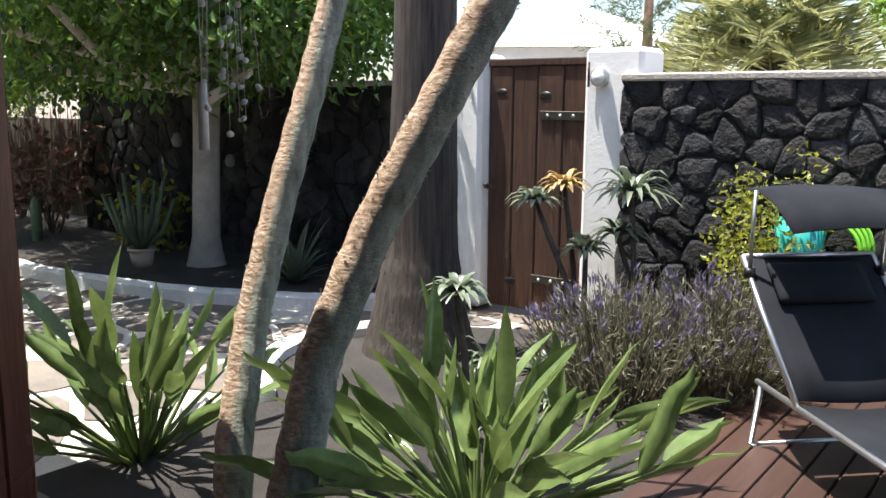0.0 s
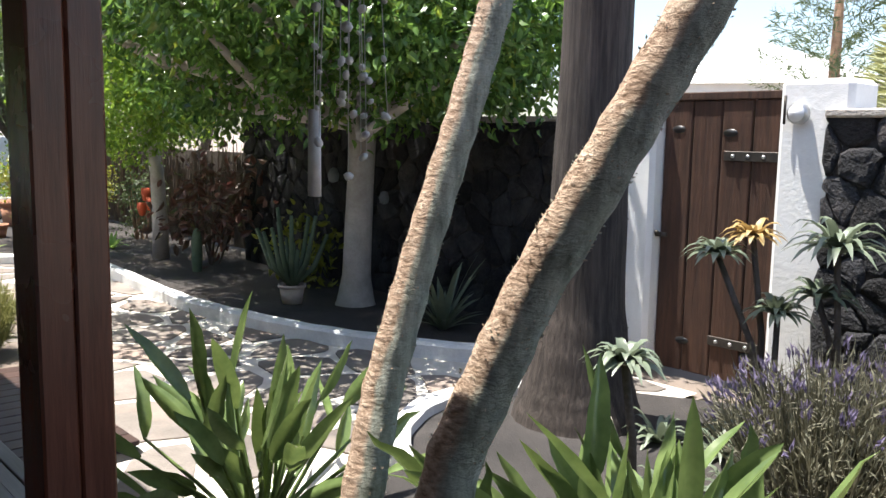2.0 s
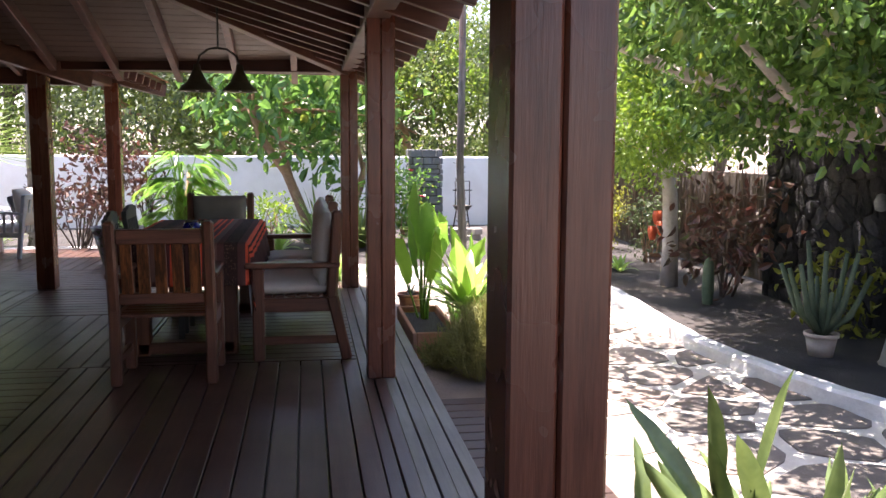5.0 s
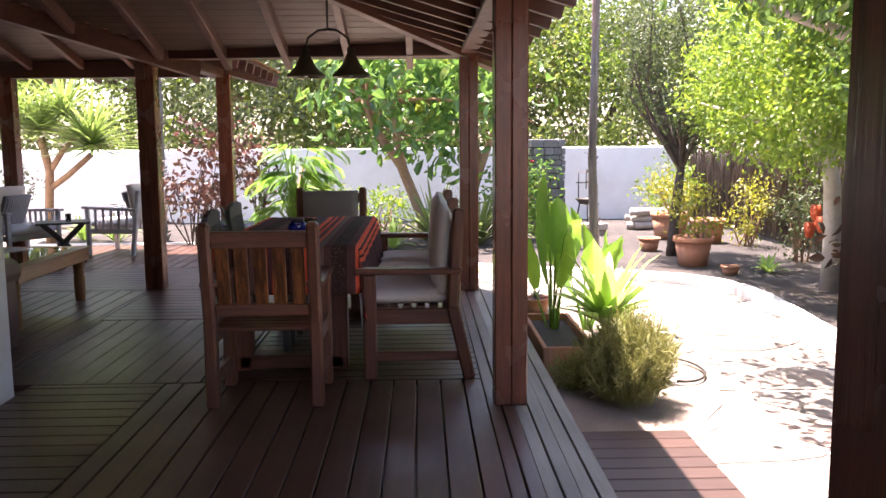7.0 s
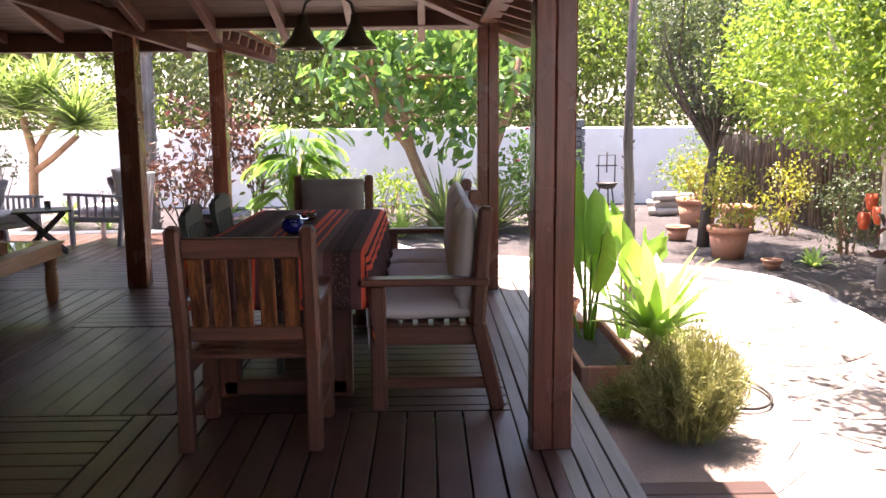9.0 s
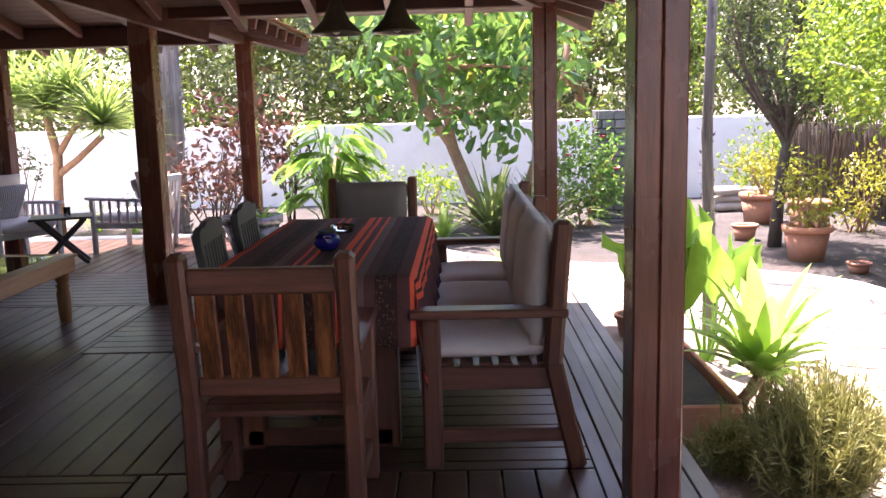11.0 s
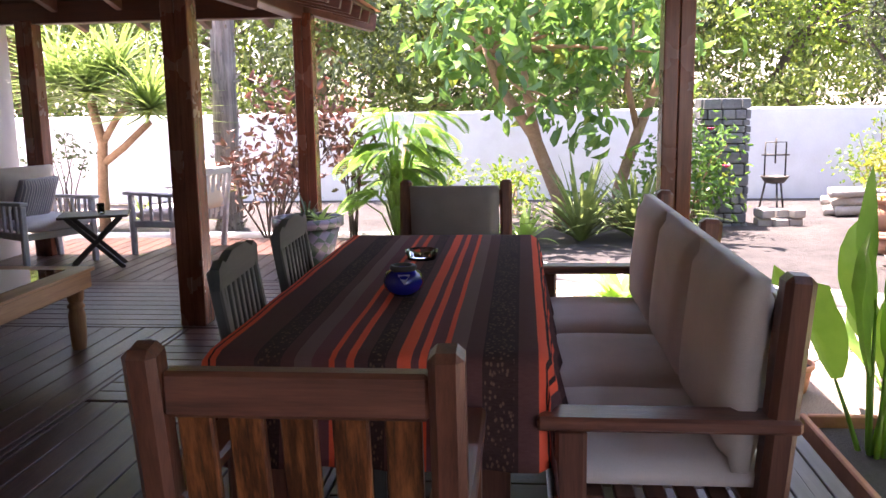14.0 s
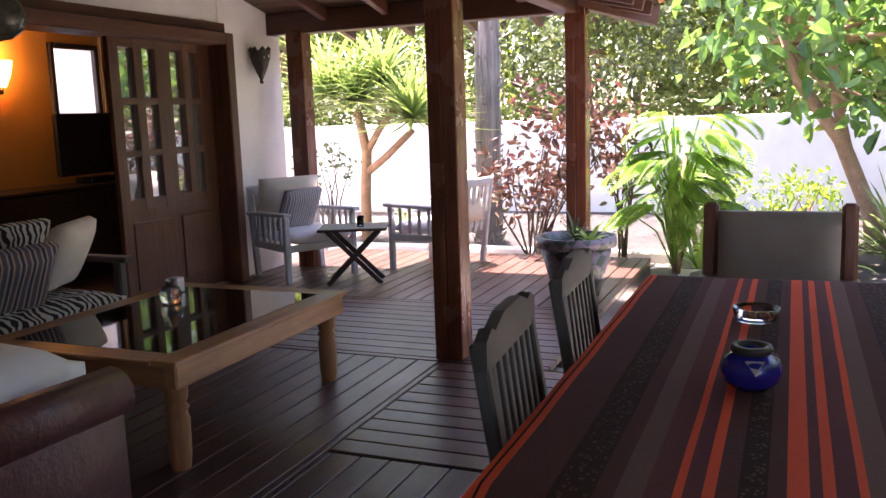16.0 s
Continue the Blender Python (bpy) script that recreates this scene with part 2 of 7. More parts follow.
L_LAV = leafy("lavender_stems", (0.065, 0.068, 0.042), (0.20, 0.19, 0.13), 0.8, 0.2)
L_LAVF = leafy("lavender_flowers", (0.10, 0.08, 0.14), (0.21, 0.175, 0.27), 0.8, 0.2)
L_ROSE = leafy("rosemary_needles", (0.10, 0.12, 0.035), (0.30, 0.30, 0.11), 0.6, 0.25)
L_YUCCA = leafy("yucca_blades", (0.06, 0.12, 0.03), (0.20, 0.29, 0.09), 0.4, 0.35)
L_DATE = leafy("date_palm_fronds", (0.120, 0.140, 0.055), (0.360, 0.370, 0.180), 0.5, 0.3)
L_SHRUB = leafy("yellow_green_shrub_leaves", (0.10, 0.13, 0.02), (0.30, 0.31, 0.06), 0.4, 0.4)
L_DRY = leafy("dry_stalks", (0.045, 0.036, 0.027), (0.145, 0.115, 0.088), 0.9, 0.15)
L_CACT = surface("grey_green_cactus", (0.05, 0.085, 0.05), (0.13, 0.17, 0.10), 9, 0.7, 60, 0.6, 0.008)
M_PINK = plain("pink_flower_petals", (0.62, 0.03, 0.10), 0.6)
M_ORANGE = plain("orange_glaze", (0.60, 0.10, 0.035), 0.5)
M_SHELL = surface("white_shell", (0.6, 0.57, 0.52), (0.82, 0.80, 0.76), 30, 0.6, 90, 0.2, 0.002)
M_STRING = plain("pale_string", (0.5, 0.48, 0.44), 0.8)
M_LEATHER = surface("brown_leather", (0.06, 0.022, 0.022), (0.14, 0.055, 0.052), 14, 0.38, 40, 0.6, 0.008, spec=0.3)
M_HOSE = plain("lime_green_plastic", (0.22, 0.62, 0.05), 0.4)
M_TEAL = plain("teal_plastic", (0.03, 0.36, 0.33), 0.4)
M_WPLASTIC = plain("white_plastic", (0.75, 0.75, 0.76), 0.35)
M_COBALT = plain("cobalt_glaze", (0.010, 0.012, 0.16), 0.08)
M_GLASS = plain("clear_glass", (0.92, 0.96, 0.95), 0.02, trans=1.0)
M_DOORGLASS = plain("reflecting_dark_glass", (0.42, 0.44, 0.44), 0.02, 0.75)
M_TABLEGLASS = plain("dark_glass_top", (0.012, 0.012, 0.012), 0.03)
M_BRONZE = surface("olive_bronze_shade", (0.075, 0.070, 0.045), (0.15, 0.14, 0.10), 10, 0.45, 60, 0.2, 0.003, metal=0.6)
M_OCHRE = surface("ochre_plaster", (0.50, 0.26, 0.06), (0.62, 0.34, 0.09), 3, 0.9, 40, 0.2, 0.005)
M_BLACK = plain("black_lacquer", (0.012, 0.011, 0.011), 0.35)
M_GLOW = plain("warm_lamp_glass", (1.0, 0.42, 0.09), 0.5, emit=3.0)

# ---- geometry helpers ----
class Geo:
    """Collects vertices and faces of one part."""
    def __init__(self):
        self.v, self.f, self.smooth = [], [], False

    def add(self, verts, faces):
        k = len(self.v)
        self.v += [tuple(p) for p in verts]
        self.f += [tuple(k + i for i in q) for q in faces]
        return self

    def box(self, c, s, bev=0.006, m=None):
        """A box with chamfered edges; m turns it about its centre."""
        hx, hy, hz = s[0] / 2, s[1] / 2, s[2] / 2
        b = min(bev, hx * 0.45, hy * 0.45, hz * 0.45)
        pts, key = [], {}
        for sx in (-1, 1):
            for sy in (-1, 1):
                for sz in (-1, 1):
                    for a in range(3):
                        key[sx, sy, sz, a] = len(pts)
                        p = [sx * (hx - b), sy * (hy - b), sz * (hz - b)]
                        p[a] = (sx, sy, sz)[a] * (hx, hy, hz)[a]
                        pts.append(Vector(p))
        faces = []
        for a in range(3):
            o1, o2 = (a + 1) % 3, (a + 2) % 3
            for sg in (-1, 1):
                q = []
                for u, w in ((-1, -1), (1, -1), (1, 1), (-1, 1)):
                    t = [0, 0, 0]
                    t[a], t[o1], t[o2] = sg, u, w
                    q.append(key[t[0], t[1], t[2], a])
                faces.append(q if sg > 0 else q[::-1])
            for u in (-1, 1):
                for w in (-1, 1):
                    e = []
                    for sg, ax in ((-1, o1), (1, o1), (1, o2), (-1, o2)):
                        t = [0, 0, 0]
                        t[a], t[o1], t[o2] = sg, u, w
                        e.append(key[t[0], t[1], t[2], ax])
                    faces.append(e if u * w < 0 else e[::-1])
        for sx in (-1, 1):
            for sy in (-1, 1):
                for sz in (-1, 1):
                    t = [key[sx, sy, sz, a] for a in range(3)]
                    faces.append(t if sx * sy * sz > 0 else t[::-1])
        c = Vector(c)
        return self.add([(m @ p if m else p) + c for p in pts], faces)

    def bar(self, p0, p1, w, h, bev=0.006, up=(0, 0, 1)):
        """A beam of section w x h from p0 to p1."""
        p0, p1 = Vector(p0), Vector(p1)
        d = p1 - p0
        x = d.normalized()
        y = Vector(up).cross(x)
        y = y.normalized() if y.length > 1e-4 else Vector((0, 1, 0))
        z = x.cross(y)
        m = Matrix((x, y, z)).transposed()
        return self.box((p0 + p1) / 2, (d.length, w, h), bev, m)

    def tube(self, pts, radii, n=8, cap=True):
        pts = [Vector(p) for p in pts]
        radii = radii if hasattr(radii, "__len__") else [radii] * len(pts)
        rings, side = [], None
        for i, p in enumerate(pts):
            d = (pts[min(i + 1, len(pts) - 1)] - pts[max(i - 1, 0)]).normalized()
            if side is None:
                side = d.orthogonal().normalized()
            side = (side - d * side.dot(d)).normalized()
            up = d.cross(side)
            rings.append([p + (side * math.cos(6.28319 * k / n) + up * math.sin(6.28319 * k / n)) * radii[i] for k in range(n)])
        faces = [(i * n + k, i * n + (k + 1) % n, (i + 1) * n + (k + 1) % n, (i + 1) * n + k) for i in range(len(pts) - 1) for k in range(n)]
        if cap:
            faces += [tuple(range(n))[::-1], tuple((len(pts) - 1) * n + k for k in range(n))]
        self.smooth = True
        return self.add([q for r in rings for q in r], faces)

    def lathe(self, profile, n=20, c=(0, 0, 0), sq=None):
        """Turned shape: profile of (radius, height)."""
        vs = [(c[0] + r * math.cos(6.28319 * k / n), c[1] + r * math.sin(6.28319 * k / n), c[2] + z) for r, z in profile for k in range(n)]
        faces = [(i * n + k, i * n + (k + 1) % n, (i + 1) * n + (k + 1) % n, (i + 1) * n + k) for i in range(len(profile) - 1) for k in range(n)]
        self.smooth = True
        return self.add(vs, faces)

    def cushion(self, c, s, m=None, n=8, puff=0.5):
        """A soft pillow-edged slab."""
        vs, fs = [], []
        for side in (1, -1):
            k = len(vs)
            for j in range(n + 1):
                for i in range(n + 1):
                    u, w = i / n * 2 - 1, j / n * 2 - 1
                    e = (1 - abs(u) ** 6) * (1 - abs(w) ** 6)
                    z = side * s[2] / 2 * (0.45 + 0.55 * e ** puff) * (1 + 0.05 * math.sin(5 * u + 3 * w))
                    if abs(u) == 1 or abs(w) == 1:
                        z = side * s[2] * 0.16
                    p = Vector((u * s[0] / 2, w * s[1] / 2, z))
                    vs.append((m @ p if m else p) + Vector(c))
            for j in range(n):
                for i in range(n):
                    q = (k + j * (n + 1) + i, k + j * (n + 1) + i + 1, k + (j + 1) * (n + 1) + i + 1, k + (j + 1) * (n + 1) + i)
                    fs.append(q if side > 0 else q[::-1])
        k = (n + 1) ** 2
        rim = [i for i in range(n)] + [n + j * (n + 1) for j in range(n)] + [n * (n + 1) + n - i for i in range(n)] + [(n - j) * (n + 1) for j in range(n)]
        for a, b in zip(rim, rim[1:] + rim[:1]):
            fs.append((a, k + a, k + b, b))
        self.smooth = True
        return self.add(vs, fs)

    def mesh(self, name, mat):
        me = bpy.data.meshes.new(name)
        me.from_pydata(self.v, [], self.f)
        me.materials.append(mat)
        if self.smooth:
            me.polygons.foreach_set("use_smooth", [True] * len(me.polygons))
        me.update()
        return me


def part(name, geo, mat, parent=None, label=""):
    ob = new(name, geo.mesh(name, mat))
    ob.parent = parent
    return tagged(ob, label) if label else ob


def thing(name, x, y, z, rz, label, category, group="", kind=""):
    ob = new(name)
    ob.empty_display_size = 0.1
    ob.matrix_basis = pose(x, y, z, 0, 0, rz)
    return tagged(ob, label, category, group, kind)


def solid(name, geo, mat, label, category="", group="", kind="structure"):
    return tagged(new(name, geo.mesh(name, mat)), label, category, group, kind)


def leaves(anchor, direction, length, width, rng, curl=0.25, fold=0.25, oval=False):
    """Vertices and faces of many small folded leaves. anchor, direction: arrays n x 3; length, width: arrays n. oval: a rounder outline."""
    n = len(anchor)
    d = direction / np.linalg.norm(direction, axis=1, keepdims=True)
    r = rng.normal(size=(n, 3))
    s = np.cross(d, r)
    s /= np.linalg.norm(s, axis=1, keepdims=True) + 1e-9
    up = np.cross(s, d)
    L, W = length[:, None], width[:, None]
    if oval:
        m1, m2 = anchor + d * L * 0.28, anchor + d * L * 0.66 - up * L * curl * 0.35
        v = np.stack([anchor, m1 + s * W * 0.44 + up * W * fold, m1, m1 - s * W * 0.44 + up * W * fold, m2 + s * W * 0.42 + up * W * fold, m2, m2 - s * W * 0.42 + up * W * fold, anchor + d * L - up * L * curl], 1)
        f = np.array([[0, 2, 1], [0, 3, 2], [1, 2, 5], [1, 5, 4], [2, 3, 6], [2, 6, 5], [4, 5, 7], [5, 6, 7]])[None] + (np.arange(n) * 8)[:, None, None]
        return v.reshape(-1, 3), f.reshape(-1, 3)
    mid = anchor + d * L * 0.45
    v = np.stack([anchor, mid + s * W / 2 + up * W * fold, mid, mid - s * W / 2 + up * W * fold, anchor + d * L - up * L * curl], 1)
    base = (np.arange(n) * 5)[:, None, None]
    f = np.array([[0, 2, 1], [0, 3, 2], [1, 2, 4], [2, 3, 4]])[None] + base
    return v.reshape(-1, 3), f.reshape(-1, 3)


def np_part(name, chunks, mat, parent=None, label=""):
    vs, fs, k = [], [], 0
    for v, f in chunks:
        vs.append(v), fs.append(f + k)
        k += len(v)
    vs, fs = np.concatenate(vs), np.concatenate(fs)
    me = bpy.data.meshes.new(name)
    me.from_pydata(vs.tolist(), [], fs.tolist())
    me.materials.append(mat)
    me.update()
    ob = new(name, me)
    ob.parent = parent
    return tagged(ob, label) if label else ob


def crown_chunks(blobs, count, size, rng, droop=0.3, shell=0.55):
    """Leaves gathered in many small clumps through the volumes of blobs (x, y, z, rx, ry, rz)."""
    out, clumps = [], []
    vol = np.array([b[3] * b[4] * b[5] for b in blobs])
    for b, share in zip(blobs, vol / vol.sum()):
        nc = max(4, int(count * share / 22))
        u = rng.normal(size=(nc, 3))
        u /= np.linalg.norm(u, axis=1, keepdims=True)
        rad = shell + (1 - shell) * rng.random((nc, 1)) ** 0.6
        rad *= 0.82 + 0.36 * rng.random((nc, 1))
        cc = np.array(b[:3]) + u * rad * np.array(b[3:])
        clumps.append(cc)
        k = 22
        a = np.repeat(cc, k, 0) + rng.normal(size=(nc * k, 3)) * size * 1.25
        d = np.repeat(u, k, 0) * 0.5 + rng.normal(size=(nc * k, 3)) * 0.7 + np.array([0, 0, -droop])
        L = size * (0.7 + 0.6 * rng.random(nc * k))
        out.append(leaves(a, d, L, L * (0.42 + 0.16 * rng.random(nc * k)), rng, oval=size > 0.082))
    return out, np.concatenate(clumps)


def tree(name, base, path, radii, blobs, count, size, bark, leaf, label, seed, limbs=14, droop=0.3, group="", shell=0.55):
    """A tree: tapered trunk with limbs that reach into its crown, and the crown of small leaves."""
    rng = np.random.default_rng(seed)
    t = thing(name, *base, 0, label, "tree", group)
    chunks, clumps = crown_chunks(blobs, count, size, rng, droop, shell)
    g = Geo().tube(path, radii, 12)
    top = Vector(path[-1])
    low = Vector(path[-2])
    for i in rng.choice(len(clumps), min(limbs, len(clumps)), replace=False):
        c = Vector(clumps[i])
        s = low.lerp(top, 0.75 + 0.25 * rng.random())
        mid = s.lerp(c, 0.5) + Vector(rng.normal(size=3) * 0.07 * (c - s).length)
        g.tube([s, mid, c], [radii[-1] * 0.75, radii[-1] * 0.4, 0.008], 6, False)
    part("trunk", g, bark, t)
    np_part("crown", chunks, leaf, t)
    return t


def blade(length, width, rise, out, az, seg=6, profile=None, fold=0.25, start=0.0, droop=0.0, twist=0.0):
    """A long arching leaf from the origin: rise and out in metres, az in radians."""
    vs, fs = [], []
    ca, sa = math.cos(az), math.sin(az)
    for i in range(seg + 1):
        t = i / seg
        w = width * (profile(t) if profile else math.sin(math.pi * min(1, 0.12 + 0.88 * t)) ** 0.8)
        r = start + out * t ** 1.15
        z = rise * (t - droop * t * t * t)
        tw = twist * t
        for k, o in ((-1, fold), (0, 0), (1, fold)):
            lx, lz = k * w / 2 * math.cos(tw), abs(k) * o * w + k * w / 2 * math.sin(tw)
            vs.append((r * ca - lx * sa - lz * 0.3 * ca, r * sa + lx * ca - lz * 0.3 * sa, z + lz * 0.6))
    for i in range(seg):
        for k in range(2):
            a = i * 3 + k
            fs.append((a, a + 1, a + 4, a + 3))
    return vs, fs


def clip_cell(poly, px, py, qx, qy):
    """The part of a polygon nearer to p than to q."""
    mx, my, nx, ny = (px + qx) / 2, (py + qy) / 2, qx - px, qy - py
    out = []
    for i, a in enumerate(poly):
        b = poly[(i + 1) % len(poly)]
        da, db = (a[0] - mx) * nx + (a[1] - my) * ny, (b[0] - mx) * nx + (b[1] - my) * ny
        if da <= 0:
            out.append(a)
        if da * db < 0:
            k = da / (da - db)
            out.append((a[0] + (b[0] - a[0]) * k, a[1] + (b[1] - a[1]) * k))
    return out


def cells(x0, x1, y0, y1, step, rng, jitter=0.42, aspect=1.0):
    """Irregular stone outlines that fill a rectangle."""
    nx, ny = max(1, round((x1 - x0) / (step * aspect))), max(1, round((y1 - y0) / step))
    dx, dy = (x1 - x0) / nx, (y1 - y0) / ny
    pts = [(x0 + (i + 0.5 + (0.5 * (j % 2) - 0.25) + jitter * (rng.random() * 2 - 1)) * dx, y0 + (j + 0.5 + jitter * (rng.random() * 2 - 1)) * dy) for j in range(ny) for i in range(nx)]
    out = []
    for p in pts:
        poly = [(x0, y0), (x1, y0), (x1, y1), (x0, y1)]
        for q in pts:
            if q is not p and abs(q[0] - p[0]) < 3.2 * dx and abs(q[1] - p[1]) < 3.2 * dy:
                poly = clip_cell(poly, *p, *q)
        if len(poly) > 2:
            out.append(poly)
    return out


def rugged(poly, rng, rough):
    """The same outline with its corners cut off and its edges broken."""
    out = []
    for i, a in enumerate(poly):
        b = poly[(i + 1) % len(poly)]
        for k in (0.18 + 0.1 * rng.random(), 0.72 + 0.1 * rng.random()):
            out.append((a[0] + (b[0] - a[0]) * k + rng.uniform(-rough, rough), a[1] + (b[1] - a[1]) * k + rng.uniform(-rough, rough)))
    return out


def stone(poly, gap, depth, bulge, rng, place):
    """A stone of that outline: sides, a chamfered rim and a bulging face. place turns (u, v, height) into the world."""
    cx, cy = sum(p[0] for p in poly) / len(poly), sum(p[1] for p in poly) / len(poly)
    g = Geo()

    def ring(shrink, h):
        r = []
        for x, y in poly:
            d = math.hypot(x - cx, y - cy) + 1e-6
            k = max(0.15, 1 - shrink / d)
            r.append(place(cx + (x - cx) * k, cy + (y - cy) * k, h))
        return r

    n = len(poly)
    h = depth * (0.6 + 0.7 * rng.random())
    ta, tb = rng.uniform(-0.12, 0.12), rng.uniform(-0.12, 0.12)

    def face(share, hh):
        r = []
        for x, y in poly:
            k = share * rng.uniform(0.82, 1.12)
            px, py = cx + (x - cx) * k, cy + (y - cy) * k
            r.append(place(px, py, hh + bulge * (rng.random() - 0.3) + (ta * (px - cx) + tb * (py - cy)) * (1 if bulge > 0.01 else 0)))
        return r

    vs = ring(gap, -0.02) + ring(gap, h * 0.5) + ring(gap + min(0.022, depth * 0.5), h * 0.92) + face(0.5, h) + [place(cx, cy, h + bulge * (rng.random() - 0.3))]
    fs = [(j * n + i, j * n + (i + 1) % n, (j + 1) * n + (i + 1) % n, (j + 1) * n + i) for j in range(3) for i in range(n)]
    fs += [(3 * n + i, 3 * n + (i + 1) % n, 4 * n) for i in range(n)]
    g.add(vs, fs)
    return g

# ---- large structure ----
GZ = -0.17          # garden ground
HX, HY = -6.40, -1.10   # corner of the house block
BACK = -4.00        # lounge wall with the door
YN = 5.80           # garden wall line

g = Geo()
g.add([(-2500, -2500, GZ - 0.03), (2500, -2500, GZ - 0.03), (2500, 2500, GZ - 0.03), (-2500, 2500, GZ - 0.03)], [(0, 1, 2, 3)])
solid("ground", g, M_EARTH, "dry brown earth ground around the garden", "ground")

# deck slab under the boards, and the boards panel by panel
DECK = [(-13.15, -9.9, BACK, -0.75), (-9.9, 3.0, BACK, 1.86)]
deck = solid("floor", Geo().box((-3.39, -1.07, -0.10), (12.78, 5.86, 0.12)).box((-11.53, -2.375, -0.10), (3.24, 3.25, 0.12)), M_BLACK, "dark stained timber terrace deck", "floor")


def boards(x0, x1, y0, y1, ang, mat, width=0.13, gap=0.009):
    """Deck boards that fill a rectangle, running at ang degrees; each is cut to the rectangle."""
    c, s = math.cos(radians(ang)), math.sin(radians(ang))
    cx, cy = (x0 + x1) / 2, (y0 + y1) / 2
    half = math.hypot(x1 - x0, y1 - y0) / 2
    n = int(half / width) + 1
    for i in range(-n, n + 1):
        poly = [(x0, y0), (x1, y0), (x1, y1), (x0, y1)]
        for off, sg in ((i * width + gap / 2, -1), ((i + 1) * width - gap / 2, 1)):
            out = []
            for k, a in enumerate(poly):
                b = poly[(k + 1) % len(poly)]
                da = sg * ((a[0] - cx) * -s + (a[1] - cy) * c - off)
                db = sg * ((b[0] - cx) * -s + (b[1] - cy) * c - off)
                if da <= 0:
                    out.append(a)
                if da * db < 0:
                    t = da / (da - db)
                    out.append((a[0] + (b[0] - a[0]) * t, a[1] + (b[1] - a[1]) * t))
            poly = out
            if len(poly) < 3:
                break
        if len(poly) < 3:
            continue
        m = len(poly)
        px, py = sum(p[0] for p in poly) / m, sum(p[1] for p in poly) / m
        ins = [(p[0] + (px - p[0]) * 0.004 - 0.003 * (1 if p[0] > px else -1), p[1] - 0.003 * (1 if p[1] > py else -1)) for p in poly]
        g = Geo().add([(x, y, -0.035) for x, y in poly] + [(x, y, -0.0022) for x, y in poly] + [(x, y, 0.0) for x, y in ins],
                      [(k, (k + 1) % m, m + (k + 1) % m, m + k) for k in range(m)] + [(m + k, m + (k + 1) % m, 2 * m + (k + 1) % m, 2 * m + k) for k in range(m)] + [tuple(range(2 * m, 3 * m))])
        part("deck_board", g, mat, deck)


for k in range(3):
    boards(-9.78, 3.0, 1.465 + 0.132 * k, 1.465 + 0.132 * (k + 1), 0, W_EDGE if k else W_DECKX, 0.30)
boards(-6.49, 3.0, -0.30, 1.46, 0, W_DECKX)
boards(-6.49, 3.0, -1.05, -0.31, 90, W_DECKY)
boards(-9.78, -6.50, 0.05, 1.46, 90, W_DECKY)
boards(-8.25, -6.50, -1.32, 0.04, 0, W_DECKX)
boards(-9.58, -8.26, -1.32, 0.04, 90, W_DECKY)
boards(-9.58, -6.50, BACK, -1.33, 0, W_DECKX)
boards(-11.0, -9.59, BACK, -0.75, 90, W_DECKY)
boards(-13.15, -11.01, BACK, -0.75, 0, W_DECKX)

# house walls
T = 0.25
solid("wall_south", Geo().box(((HX + 3.2) / 2, HY - T / 2, 1.5), (3.2 - HX, T, 3.4), 0.01), M_PLASTER, "white plastered house wall along the terrace")
solid("wall_recess", Geo().box((HX + T / 2 + 0.003, (HY - T + BACK) / 2, 1.5), (T, HY - T - BACK - 0.006, 3.4), 0.01), M_PLASTER, "white plastered side wall of the seating recess")
DX0, DX1, DH = -11.38, -8.55, 2.06
wall = solid("wall_back", Geo().box(((DX1 + HX + T) / 2, BACK - T / 2, 1.5), (HX + T - DX1, T, 3.4), 0.01)
             .box(((DX0 - 12.30) / 2, BACK - T / 2, 1.5), (DX0 + 12.30, T, 3.4), 0.01)
             .box(((DX0 + DX1) / 2, BACK - T / 2, (DH + 3.2) / 2), (DX1 - DX0, T, 3.2 - DH), 0.01), M_PLASTER, "white plastered lounge wall with a wide doorway")
solid("wall_far_side", Geo().box((-12.30 + T / 2, BACK - T - 2.2, 1.5), (T, 4.4, 3.4)), M_PLASTER, "white plastered house end wall")
solid("wall_east", Geo().box((3.1, 0.4, 1.5), (0.2, 3.0, 3.4)), M_PLASTER, "white plastered wall that closes the terrace")

# roof: planes that rise from the eaves, with boards above rafters
EZ, TAN = 2.084, 0.30
EX, EY = -9.82, 1.94
WZ, WT = 2.16, 0.245
roof = solid("ceiling", Geo(), W_CEIL, "stained timber veranda ceiling with boards on rafters", "ceiling")
gx, gy, raf = Geo(), Geo(), Geo()


def slope_board(g, d, w, a, b, eave, along, e0=EZ, tn=TAN):
    """A ceiling board at distance d from its eave, from a to b along it."""
    z0, z1 = e0 + tn * d, e0 + tn * (d + w)
    if b - a < 0.05:
        return
    if along == "x":
        q = [(a, eave - d, z0), (b, eave - d, z0), (b, eave - d - w, z1), (a, eave - d - w, z1)]
    else:
        q = [(eave + d, a, z0), (eave + d, b, z0), (eave + d + w, b, z1), (eave + d + w, a, z1)]
    up = [(x, y, z + 0.025) for x, y, z in q]
    g.add(q + up, [(0, 1, 2, 3), (7, 6, 5, 4), (0, 4, 5, 1), (1, 5, 6, 2), (2, 6, 7, 3), (3, 7, 4, 0)])


